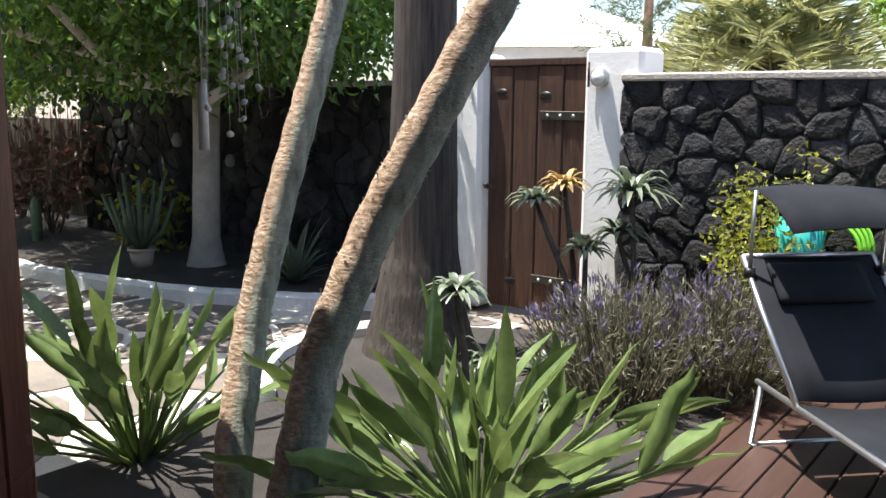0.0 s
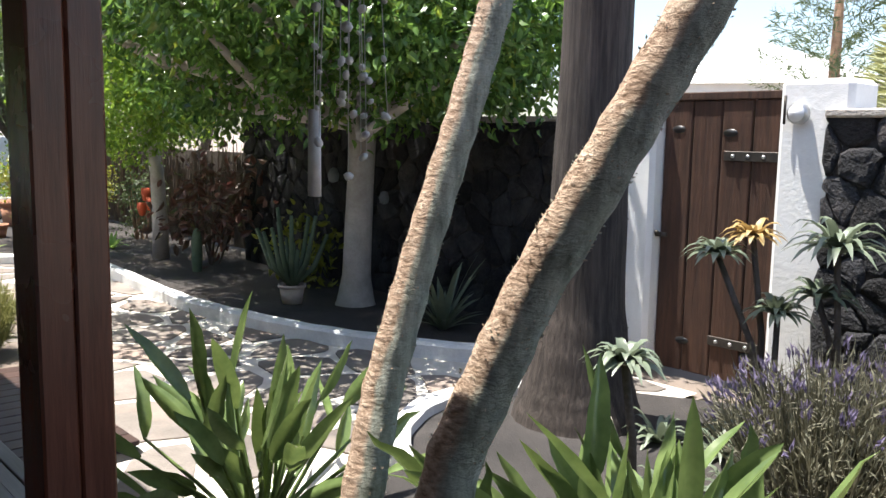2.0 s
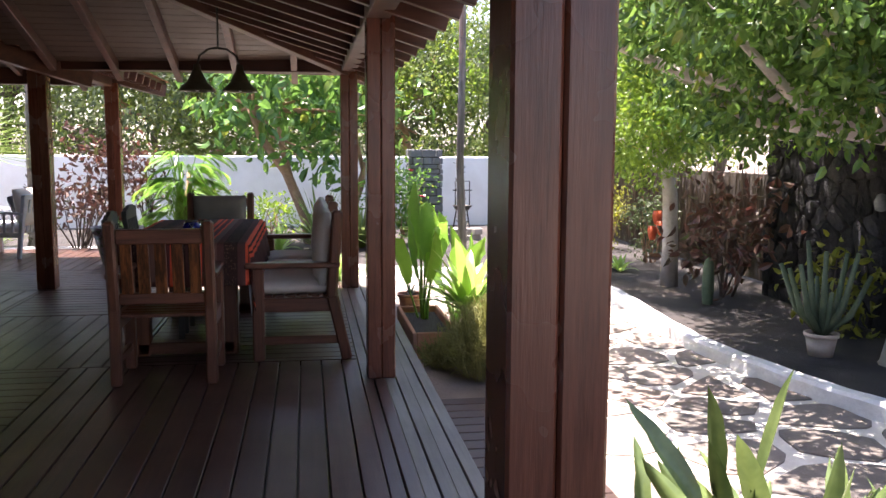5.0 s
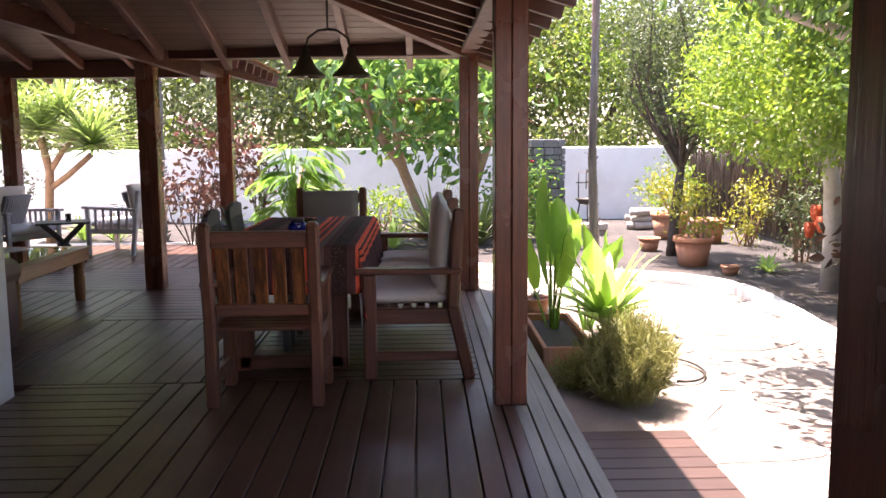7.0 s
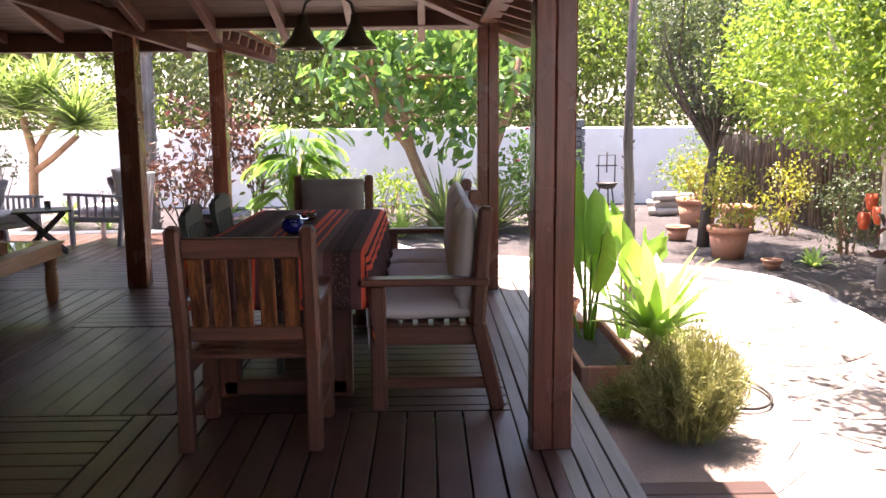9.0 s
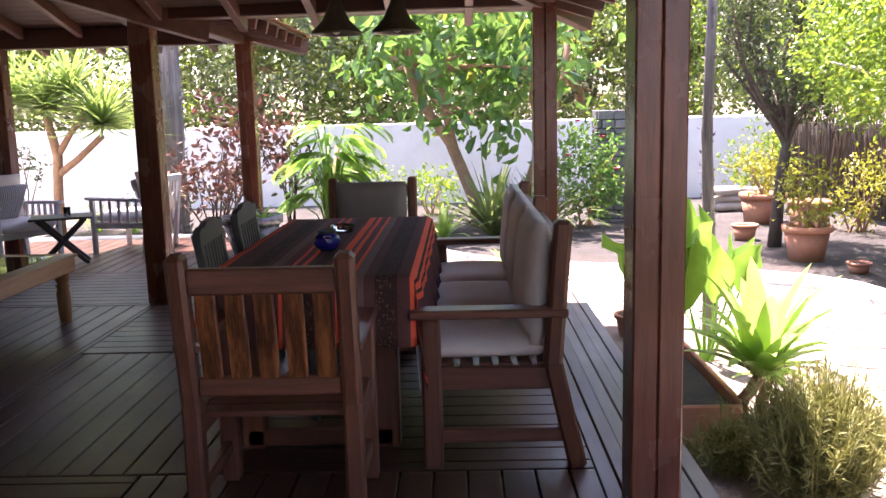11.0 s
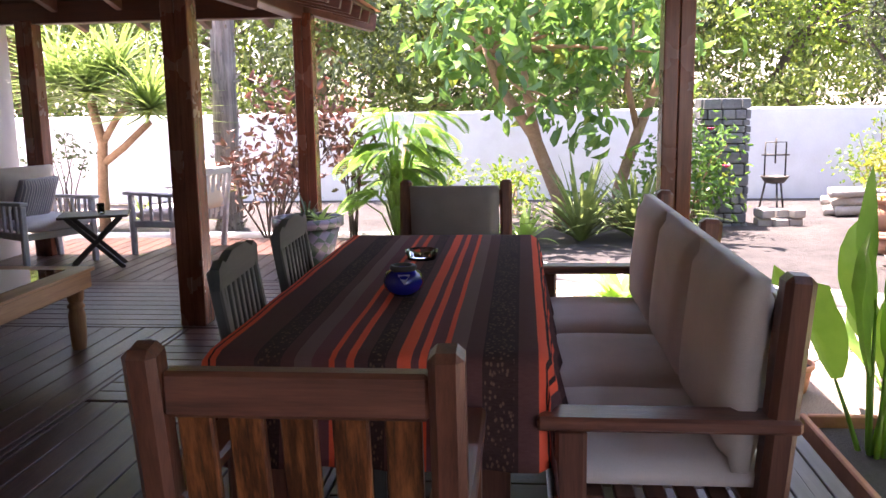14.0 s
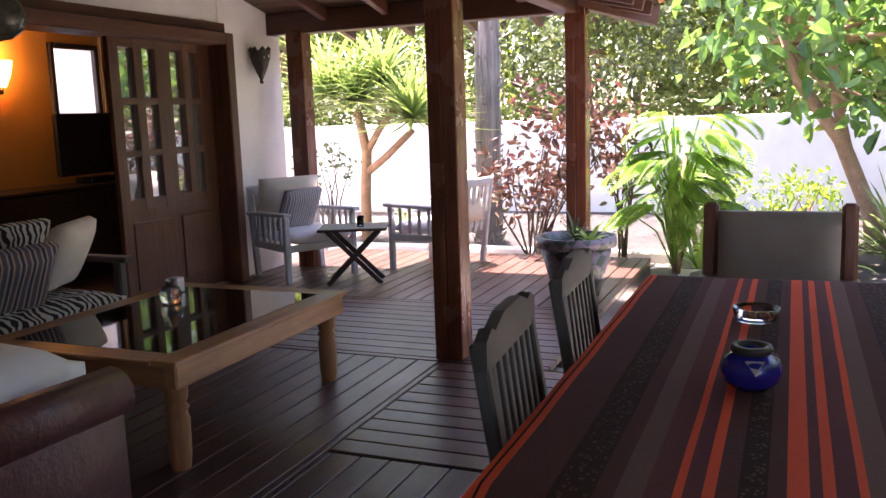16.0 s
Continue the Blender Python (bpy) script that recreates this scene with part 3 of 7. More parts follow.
bw, step = 0.105, 0.112
for i in range(44):
    d = i * step
    slope_board(gx, d, bw, EX + d, 3.2, EY, "x") if d < 4.4 else None
    slope_board(gy, d, bw, -0.9 - d if d < 3.2 else -4.1, EY - d, EX, "y") if d < 4.4 else None
    slope_board(gx, d, bw, -12.65 + d, -9.9 + d, -0.62, "x", WZ, WT) if d < 3.4 else None
    slope_board(gy, d, bw, -4.2, -0.62 - d, -12.65, "y", WZ, WT) if d < 3.4 else None


def rafter(p, q, w=0.06, h=0.10):
    raf.bar((p[0], p[1], p[2] - h / 2 - 0.004), (q[0], q[1], q[2] - h / 2 - 0.004), w, h, 0.004)


def wz(d):
    return WZ + WT * d


def hz(d):
    return EZ + TAN * d


k = -9.5
while k < 3.0:
    dm = min(4.2, k - EX)
    rafter((k, EY - 0.02, hz(0.02)), (k, EY - dm, hz(dm)))
    k += 0.42
k = 1.6
while k > -3.9:
    lo = max(0.02, -0.9 - k)
    hi = min(3.6, EY - k)
    if hi > lo:
        rafter((EX + lo, k, hz(lo)), (EX + hi, k, hz(hi)))
    k -= 0.55
for k in (-12.3, -11.9, -11.5, -11.1, -10.7, -10.3):
    dm = k + 12.65
    rafter((k, -0.62, wz(0.0)), (k, -0.62 - dm, wz(dm)))
for k in (-1.6, -2.2, -2.8, -3.4):
    dm = -0.62 - k
    rafter((-12.63, k, wz(0.02)), (-12.65 + dm, k, wz(dm)))
rafter((EX + 0.02, EY - 0.02, hz(0.0)), (-6.2, -1.68, hz(3.7)), 0.09, 0.15)
rafter((-9.88, -0.9, hz(0.0)), (-6.9, -3.88, hz(3.0)), 0.09, 0.15)
rafter((-12.63, -0.64, wz(0.0)), (-9.3, -3.97, wz(3.33)), 0.09, 0.15)
roof.data = gx.mesh("ceiling_boards", W_CEIL)
part("ceiling_boards_end", gy, W_CEILY, roof)
part("rafters", raf, W_BEAMY, roof)
part("roof_cover", Geo().add([(EX - 0.05, EY + 0.05, EZ + 0.03), (3.2, EY + 0.05, EZ + 0.03), (3.2, -2.4, EZ + 0.03 + TAN * 4.39), (-5.48, -2.4, EZ + 0.03 + TAN * 4.39)], [(0, 1, 2, 3)])
     .add([(EX - 0.05, EY + 0.05, EZ + 0.03), (-5.48, -2.4, EZ + 0.03 + TAN * 4.39), (-5.48, -5.37, EZ + 0.03 + TAN * 4.39), (-9.95, -0.9, EZ + 0.03)], [(0, 1, 2, 3)])
     .add([(-12.7, -0.57, WZ + 0.03), (-9.95, -0.57, WZ + 0.03), (-6.32, -4.2, WZ + 0.03 + WT * 3.63), (-9.07, -4.2, WZ + 0.03 + WT * 3.63)], [(0, 1, 2, 3)])
     .add([(-12.7, -0.57, WZ + 0.03), (-9.07, -4.2, WZ + 0.03 + WT * 3.63), (-12.7, -4.2, WZ + 0.03)], [(0, 1, 2)])
     .add([(3.2, -2.4, 3.43), (-5.48, -2.4, 3.43), (-5.48, -6, 3.43), (3.2, -6, 3.43)], [(0, 1, 2, 3)]), M_TERRA, roof, "terracotta roof covering")

# posts and beams
PY = 1.565


def post(x, y, label, s=0.165, h=2.13, dx=0.16):
    p = thing("veranda_post", x, y, 0, 0, label, "post", "veranda posts")
    for o in (-1, 1):
        part("post_half", Geo().box((0, o * s / 4, h / 2), (dx, s / 2 - 0.0015, h), 0.006), W_POST, p)
    return p


for x, y, lab in ((-2.345, 1.53, "red-brown stained square post at the deck edge"), (-6.07, 1.58, "red-brown stained square post beside the planter"),
                  (-9.45, PY, "red-brown stained square post behind the bench"), (-9.70, -1.32, "dark square post between dining and seating areas"),
                  (-12.10, -1.165, "dark square post at the outer terrace corner"), (-12.15, -3.71, "dark square post against the white wall"), (1.38, 1.52, "red-brown stained square post at the deck edge")):
    post(x, y, lab)


def beam(name, p, q, w=0.14, h=0.17, label="dark stained roof beam on the posts"):
    return tagged(part(name, Geo().bar(p, q, w, h, 0.008), W_BEAMX if abs(p[0] - q[0]) > abs(p[1] - q[1]) else W_BEAMY), label, "beam", "roof beams")


BZ = 2.175
beam("roof_beam", (-9.70, PY, BZ), (3.0, PY, BZ))
beam("roof_beam", (-9.49, PY - 0.075, BZ - 0.002), (-9.72, -1.40, BZ - 0.002), 0.15, 0.19)
beam("roof_beam", (-12.3, -1.22, BZ), (-9.8, -1.22, BZ))
beam("roof_beam", (-12.12, -1.15, BZ + 0.02), (-12.16, BACK, BZ + 0.02), 0.15, 0.19)

# ---- garden walls, kerb, path ----
def kerb_line(ctrl, n=10):
    """A smooth line through the given turning points."""
    c = [Vector((*p, 0)) for p in ctrl]
    c = [2 * c[0] - c[1]] + c + [2 * c[-1] - c[-2]]
    out = []
    for i in range(1, len(c) - 2):
        for k in range(n):
            t = k / n
            out.append(0.5 * ((2 * c[i]) + (c[i + 1] - c[i - 1]) * t + (2 * c[i - 1] - 5 * c[i] + 4 * c[i + 1] - c[i + 2]) * t * t + (3 * c[i] - c[i - 1] - 3 * c[i + 1] + c[i + 2]) * t ** 3))
    return out + [c[-2]]


def kerb(name, ctrl, h=0.11, w=0.115, label="white painted curved kerb of a planting bed"):
    line = kerb_line(ctrl)
    g = Geo()
    vs, fs = [], []
    sec = [(-0.5, -0.06), (-0.5, h * 0.8), (-0.36, h), (0.36, h), (0.5, h * 0.8), (0.5, -0.06)]
    for i, p in enumerate(line):
        d = (line[min(i + 1, len(line) - 1)] - line[max(0, i - 1)]).normalized()
        n = Vector((-d.y, d.x, 0))
        wob = 1 + 0.04 * math.sin(i * 1.1) + 0.04 * math.sin(i * 0.43)
        vs += [p + n * s * w * wob + Vector((0, 0, GZ + z * (1 + 0.02 * math.sin(i * 0.9)))) for s, z in sec]
    m = len(sec)
    fs = [(i * m + k, i * m + k + 1, (i + 1) * m + k + 1, (i + 1) * m + k) for i in range(len(line) - 1) for k in range(m - 1)]
    fs += [tuple(range(m)), tuple((len(line) - 1) * m + k for k in range(m))[::-1]]
    g.add(vs, fs)
    return solid(name, g, M_KERB, label, "kerb"), line


BED = [(-3.85, 5.36), (-4.12, 5.07), (-4.52, 4.77), (-5.05, 4.51), (-5.6, 4.32), (-6.2, 4.20), (-7.0, 4.11), (-7.9, 4.15), (-8.8, 4.23), (-9.6, 4.26), (-10.25, 4.1), (-10.7, 3.65), (-11.0, 3.0), (-11.3, 2.2), (-11.8, 1.2), (-12.6, 0.6), (-13.6, 0.2), (-13.9, -1.0), (-13.9, -4.5)]
bed_kerb, bed_line = kerb("kerb_bed", BED)
kerb("kerb_palm", [(-3.15, 3.2), (-3.5, 3.5), (-3.72, 3.95), (-3.6, 4.5), (-3.3, 4.95)], 0.10, 0.12, "white painted kerb round the palm bed")

# bed of dark gravel behind the kerb
out = [(-18.0, -5.0), (-18.0, 6.3), (-3.75, 6.3)]
g = Geo().add([(p.x, p.y, GZ + 0.045) for p in bed_line] + [(x, y, GZ + 0.045) for x, y in out], [tuple(range(len(bed_line) + 3))])
solid("bed_soil", g, M_GRAVEL, "black volcanic gravel in the planting bed", "gravel")
g = Geo().add([(-3.15, 3.2, GZ + 0.03), (-3.5, 3.5, GZ + 0.03), (-3.7, 3.95, GZ + 0.03), (-3.6, 4.5, GZ + 0.03), (-3.3, 4.95, GZ + 0.03), (-2.3, 5.5, GZ + 0.03), (3, 5.5, GZ + 0.03), (3, 3.3, GZ + 0.03), (-1.3, 3.1, GZ + 0.03), (-1.5, 1.9, GZ + 0.03), (-3.2, 1.9, GZ + 0.03)], [tuple(range(11))])
solid("palm_bed_soil", g, M_GRAVEL, "black volcanic gravel under the palm trunks", "gravel")

# strip of gravel along the deck
solid("planter_soil", Geo().add([(-9.6, 1.88, GZ + 0.006), (-5.96, 1.88, GZ + 0.006), (-5.98, 2.30, GZ + 0.006), (-6.15, 2.62, GZ + 0.006), (-6.5, 2.86, GZ + 0.006), (-7.0, 2.98, GZ + 0.006), (-7.7, 3.0, GZ + 0.006), (-8.3, 2.92, GZ + 0.006), (-8.9, 2.72, GZ + 0.006), (-9.3, 2.45, GZ + 0.006)], [tuple(range(10))]), M_EARTH, "sandy gravel strip between deck and path", "gravel")

# crazy paving
pav = solid("pavement", Geo().add([(-11.6, 1.90, GZ - 0.004), (-3.0, 1.90, GZ - 0.004), (-3.0, 5.4, GZ - 0.004), (-11.6, 5.4, GZ - 0.004)], [(0, 1, 2, 3)])
            .add([(-14.0, -4.5, GZ - 0.004), (-9.7, -4.5, GZ - 0.004), (-9.7, 1.895, GZ - 0.004), (-14.0, 1.895, GZ - 0.004)], [(0, 1, 2, 3)]), M_JOINT, "pale mortar of a crazy-paved garden path", "path")
rng = random.Random(5)
ring_pts = [(p.x, p.y) for p in bed_line] + out


def in_bed(x, y):
    c = False
    for (xa, ya), (xb, yb) in zip(ring_pts, ring_pts[1:] + ring_pts[:1]):
        if (ya > y) != (yb > y) and x < (xb - xa) * (y - ya) / (yb - ya) + xa:
            c = not c
    return c


def paved(x, y):
    if in_bed(x, y) or (x > -3.7 and y < 5.0) or (y < 2.2 and -9.7 < x) or (-9.4 < x < -6.3 and y < 2.85 - 0.12 * abs(x + 7.8)):
        return False
    return not (x > -9.8 and y < 1.9) and not (x > -13.1 and y < -0.75)


for x0, x1, y0, y1 in ((-11.6, -3.1, 2.0, 5.4), (-13.9, -9.8, -4.4, 1.98)):
    for poly in cells(x0, x1, y0, y1, 0.47, rng, 0.48, 1.3):
        cx, cy = sum(p[0] for p in poly) / len(poly), sum(p[1] for p in poly) / len(poly)
        if paved(cx, cy):
            part("flagstone", stone(rugged(poly, rng, 0.02), 0.026 + 0.04 * rng.random(), 0.006, 0.002, rng, lambda u, v, h: (u, v, GZ + h)), M_FLAG, pav)

# lava stone walls
def rubble(name, x0, x1, face, z1, label, seed, step=0.21, depth=0.3, jit=0.40):
    w = solid(name, Geo().box(((x0 + x1) / 2, face + depth / 2 + 0.03, (GZ + z1) / 2 - 0.02), (x1 - x0, depth, z1 - GZ), 0.02), M_MORTAR, label, "wall")
    part("wall_cap", Geo().box(((x0 + x1) / 2, face + depth / 2 + 0.015, z1 + 0.0), (x1 - x0, depth + 0.06, 0.05), 0.02), M_CAP, w, "pale rough mortar capping")
    r = random.Random(seed)
    for poly in cells(x0, x1, GZ, z1, step, r, jit, 1.15):
        part("lava_stone", stone(rugged(poly, r, 0.011), 0.003, 0.034, 0.009, r, lambda u, v, h: (u, face + 0.03 - h, v)), M_LAVA, w)
    return w


rubble("wall_lava_gate", -2.42, 2.6, 5.56, 1.50, "black lava stone wall beside the garden gate", 3, 0.165, jit=0.5)
rubble("wall_lava_bed", -9.2, -3.74, YN, 1.48, "black lava stone wall in the shade of the tree", 4, 0.20, jit=0.5)

# gate pillars and gate
for x0, x1, zt, nm in ((-3.77, -3.52, 1.68, "gate_pillar"), (-2.70, -2.29, 1.69, "gate_pillar")):
    tagged(part(nm, Geo().box(((x0 + x1) / 2, 5.76, (zt + GZ) / 2), (x1 - x0, 0.34, zt - GZ), 0.03), M_PLASTER), "white plastered gate pillar with rounded edges", "pillar", "gate pillars")
gate = thing("garden_gate", -3.11, 5.72, GZ, 0, "closed old plank gate with iron strap hinges", "gate")
for k in range(4):
    w = 0.2
    part("plank", Geo().box((-0.305 + k * 0.203, 0.004 * (k % 2), 0.89), (w - 0.004, 0.05, 1.74), 0.008), W_GATE, gate)
part("top_rail", Geo().box((0, 0, 1.785), (0.815, 0.07, 0.05), 0.006), W_GATE, gate)
for z, x in ((1.42, 0.21), (0.26, 0.17)):
    h = part("strap_hinge", Geo().box((x, -0.032, z), (0.36, 0.012, 0.06), 0.003), M_IRON, gate, "riveted dark iron strap")
    for i in range(3):
        part("rivet", Geo().lathe([(0.013, 0), (0.012, 0.008), (0.006, 0.013), (0.0, 0.014)], 8, (0, 0, 0)), M_STEEL, h).matrix_basis = pose(x - 0.12 + 0.1 * i, -0.038, z, 90)
part("latch", Geo().bar((-0.50, -0.06, 0.90), (-0.33, -0.06, 0.90), 0.025, 0.03).tube([(-0.38, -0.05, 0.9), (-0.38, -0.11, 0.92)], 0.014), M_IRON, gate)
for x, z in ((-0.30, 1.58), (0.06, 1.56), (-0.20, 0.22), (0.25, 0.2)):
    part("knot_hole", Geo().lathe([(0.05, 0), (0.045, 0.004), (0.0, 0.005)], 10), M_BLACK, gate).matrix_basis = pose(x, -0.026, z, 90) @ Matrix.Diagonal((1, 0.5, 1, 1))
lamp = thing("bulkhead_lamp", -2.60, 5.58, 1.50, 0, "small round grey bulkhead lamp on the gate pillar", "lamp")
part("housing", Geo().lathe([(0.0, 0.0), (0.06, 0.0), (0.06, 0.04), (0.05, 0.05)], 16), M_STEEL, lamp).matrix_basis = pose(0.03, 0, 0, 90)
part("lens", Geo().lathe([(0.048, 0.05), (0.03, 0.065), (0.0, 0.07)], 16), M_WPLASTIC, lamp).matrix_basis = pose(0.03, 0, 0, 90)
part("conduit", Geo().tube([(-0.05, -0.02, -0.06), (-0.05, -0.02, 0.1)], 0.008), M_IRON, lamp)

# white boundary wall and brushwood fence
solid("wall_white", Geo().box((-17.72, -3.5, (1.215 + GZ) / 2), (0.2, 19.2, 1.215 - GZ), 0.02), M_PLASTER, "white plastered boundary wall of the garden", "wall")
fence = solid("fence_brush", Geo().box((-13.4, 6.2, 0.5), (8.5, 0.02, 1.2)), M_DARKBARK, "dark brushwood fence along the planting bed", "fence")
rng = np.random.default_rng(8)
n = 1500
a = np.stack([rng.uniform(-17.6, -9.2, n), rng.uniform(6.05, 6.18, n), rng.uniform(GZ, 0.5, n)], 1)
d = np.stack([rng.normal(0, 0.12, n), rng.normal(0, 0.04, n), np.ones(n)], 1)
tagged(np_part("brushwood", [leaves(a, d, rng.uniform(0.5, 1.0, n), rng.uniform(0.015, 0.04, n), rng, 0.02, 0.4)], L_DRY, fence), kind="stuff")

# ---- dining area ----
def plank_chair(name, x, y, rz, label, cushioned=False):
    """An armchair of thick planks; it faces its own +x."""
    c = thing(name, x, y, 0, rz, label, "chair", "dining armchairs")
    w, h = 0.59, 0.95
    for s in (-1, 1):
        yy = s * (w / 2 - 0.03)
        part("back_leg", Geo().bar((0.085, yy, 0), (0.09, yy, 0.45), 0.062, 0.07, 0.01).bar((0.09, yy, 0.43), (0.015, yy, h), 0.062, 0.07, 0.024), W_CHAIR["z"], c)
        part("front_leg", Geo().box((0.50, yy, 0.31), (0.07, 0.065, 0.62), 0.01), W_CHAIR["z"], c)
        part("armrest", Geo().box((0.30, yy, 0.635), (0.50, 0.085, 0.035), 0.012), W_CHAIR["x"], c)
        part("side_rail", Geo().box((0.29, yy, 0.36), (0.40, 0.04, 0.09), 0.006), W_CHAIR["x"], c)
        part("stretcher", Geo().box((0.29, yy, 0.14), (0.40, 0.035, 0.05), 0.006), W_CHAIR["x"], c)
    part("top_rail", Geo().bar((0.030, -w / 2 + 0.06, 0.862), (0.030, w / 2 - 0.06, 0.862), 0.045, 0.085, 0.008), W_CHAIR["y"], c)
    part("lower_rail", Geo().bar((0.082, -w / 2 + 0.06, 0.505), (0.082, w / 2 - 0.06, 0.505), 0.04, 0.065, 0.008), W_CHAIR["y"], c)
    for k in range(5):
        yy = (k - 2) * 0.093
        part("back_slat", Geo().bar((0.077, yy, 0.53), (0.034, yy, 0.83), 0.064, 0.022, 0.004, up=(1, 0, 0)), W_SLAT, c)
    for k in range(5):
        part("seat_slat", Geo().box((0.135 + k * 0.085, 0, 0.40), (0.07, w - 0.1, 0.02), 0.004), W_CHAIR["y"], c)
    if cushioned:
        part("seat_cushion", Geo().cushion((0.335, 0, 0.455), (0.40, w - 0.13, 0.09)), M_CUSH, c, "grey-beige seat cushion")
        part("back_cushion", Geo().cushion((0.105, 0, 0.70), (0.46, w - 0.13, 0.10), Matrix.Rotation(radians(98), 3, "Y")), M_CUSHD, c, "taupe padded back")
    return c


plank_chair("dining_armchair", -5.95, 0.335, 180, "dark reddish plank armchair with slatted back at the table end")
plank_chair("dining_armchair", -9.12, 0.377, 0, "dark plank armchair with taupe padded back at the far table end", True)

tbl = thing("dining_table", -7.50, 0.365, 0, 0, "heavy dark wooden dining table under a striped cloth", "table")
part("tabletop", Geo().box((0, 0, 0.725), (1.86, 0.78, 0.045), 0.01), W_CHAIR["x"], tbl)
for sx in (-1, 1):
    for sy in (-1, 1):
        part("leg", Geo().box((sx * 0.72, sy * 0.28, 0.35), (0.10, 0.10, 0.70), 0.01), W_CHAIR["z"], tbl)
    part("foot", Geo().box((sx * 0.72, 0, 0.05), (0.10, 0.62, 0.08), 0.01), W_CHAIR["y"], tbl)


def striped():
    """Woven stripes across the table cloth: black, plum, orange, with small motifs in the dark bands."""
    m, nt, b = nodes_of("striped_woven_cloth")
    tc = nt.nodes.new("ShaderNodeTexCoord")
    sep = nt.nodes.new("ShaderNodeSeparateXYZ")
    nt.links.new(tc.outputs["UV"], sep.inputs[0])
    r = nt.nodes.new("ShaderNodeValToRGB")
    r.color_ramp.interpolation = "CONSTANT"
    K, P, O, G, D = (0.050, 0.026, 0.022), (0.17, 0.060, 0.062), (0.92, 0.13, 0.06), (0.20, 0.115, 0.095), (0.115, 0.050, 0.044)
    stops = [(0, O), (0.057, K), (0.062, O), (0.071, D), (0.152, K), (0.204, D), (0.231, G), (0.267, P), (0.304, O), (0.315, P), (0.339, O), (0.352, D), (0.379, K), (0.415, D), (0.44, O), (0.467, P), (0.483, O), (0.497, P), (0.527, O), (0.537, G), (0.573, D), (0.606, K), (0.676, D), (0.715, O), (0.735, K), (0.748, O), (0.768, K), (0.78, O), (0.8, D), (0.905, K), (0.945, O), (0.975, K)]
    el = r.color_ramp.elements
    while len(el) < len(stops):
        el.new(0.5)
    for e, (p, c) in zip(el, stops):
        e.position, e.color = p, (*c, 1)
    nt.links.new(sep.outputs[1], r.inputs[0])
    w = nt.nodes.new("ShaderNodeTexVoronoi")
    w.inputs["Scale"].default_value = 1.0
    mp = nt.nodes.new("ShaderNodeMapping")
    mp.inputs["Scale"].default_value = (150, 120, 1)
    nt.links.new(tc.outputs["UV"], mp.inputs[0])
    nt.links.new(mp.outputs[0], w.inputs[0])
    mot = ramp(nt, w.outputs[0], [(0.22, (0.55, 0.55, 0.55)), (0.40, (0, 0, 0))])
    band = nt.nodes.new("ShaderNodeValToRGB")
    band.color_ramp.interpolation = "CONSTANT"
    bs = [(0.0, 0), (0.157, 1), (0.2, 0), (0.383, 1), (0.411, 0), (0.613, 1), (0.669, 0), (0.83, 1), (0.89, 0)]
    be = band.color_ramp.elements
    while len(be) < len(bs):
        be.new(0.5)
    for e, (p, v) in zip(be, bs):
        e.position, e.color = p, (v, v, v, 1)
    nt.links.new(sep.outputs[1], band.inputs[0])
    f = mixc(nt, 1.0, mot, band.outputs[0], "MULTIPLY")
    col = mixc(nt, f, r.outputs[0], (0.24, 0.14, 0.085))
    weave = noise_tex(nt, 260, (1, 0.2, 1), 3)
    col = mixc(nt, 0.15, col, ramp(nt, weave, [(0.3, (0.02, 0.015, 0.015)), (0.8, (0.16, 0.10, 0.09))]))
    nt.links.new(col, b.inputs["Base Color"])
    b.inputs["Roughness"].default_value = 0.85
    b.inputs["Specular IOR Level"].default_value = 0.05
    bump(nt, b, weave, 0.3, 0.002)
    return m


M_STRIPE = striped()


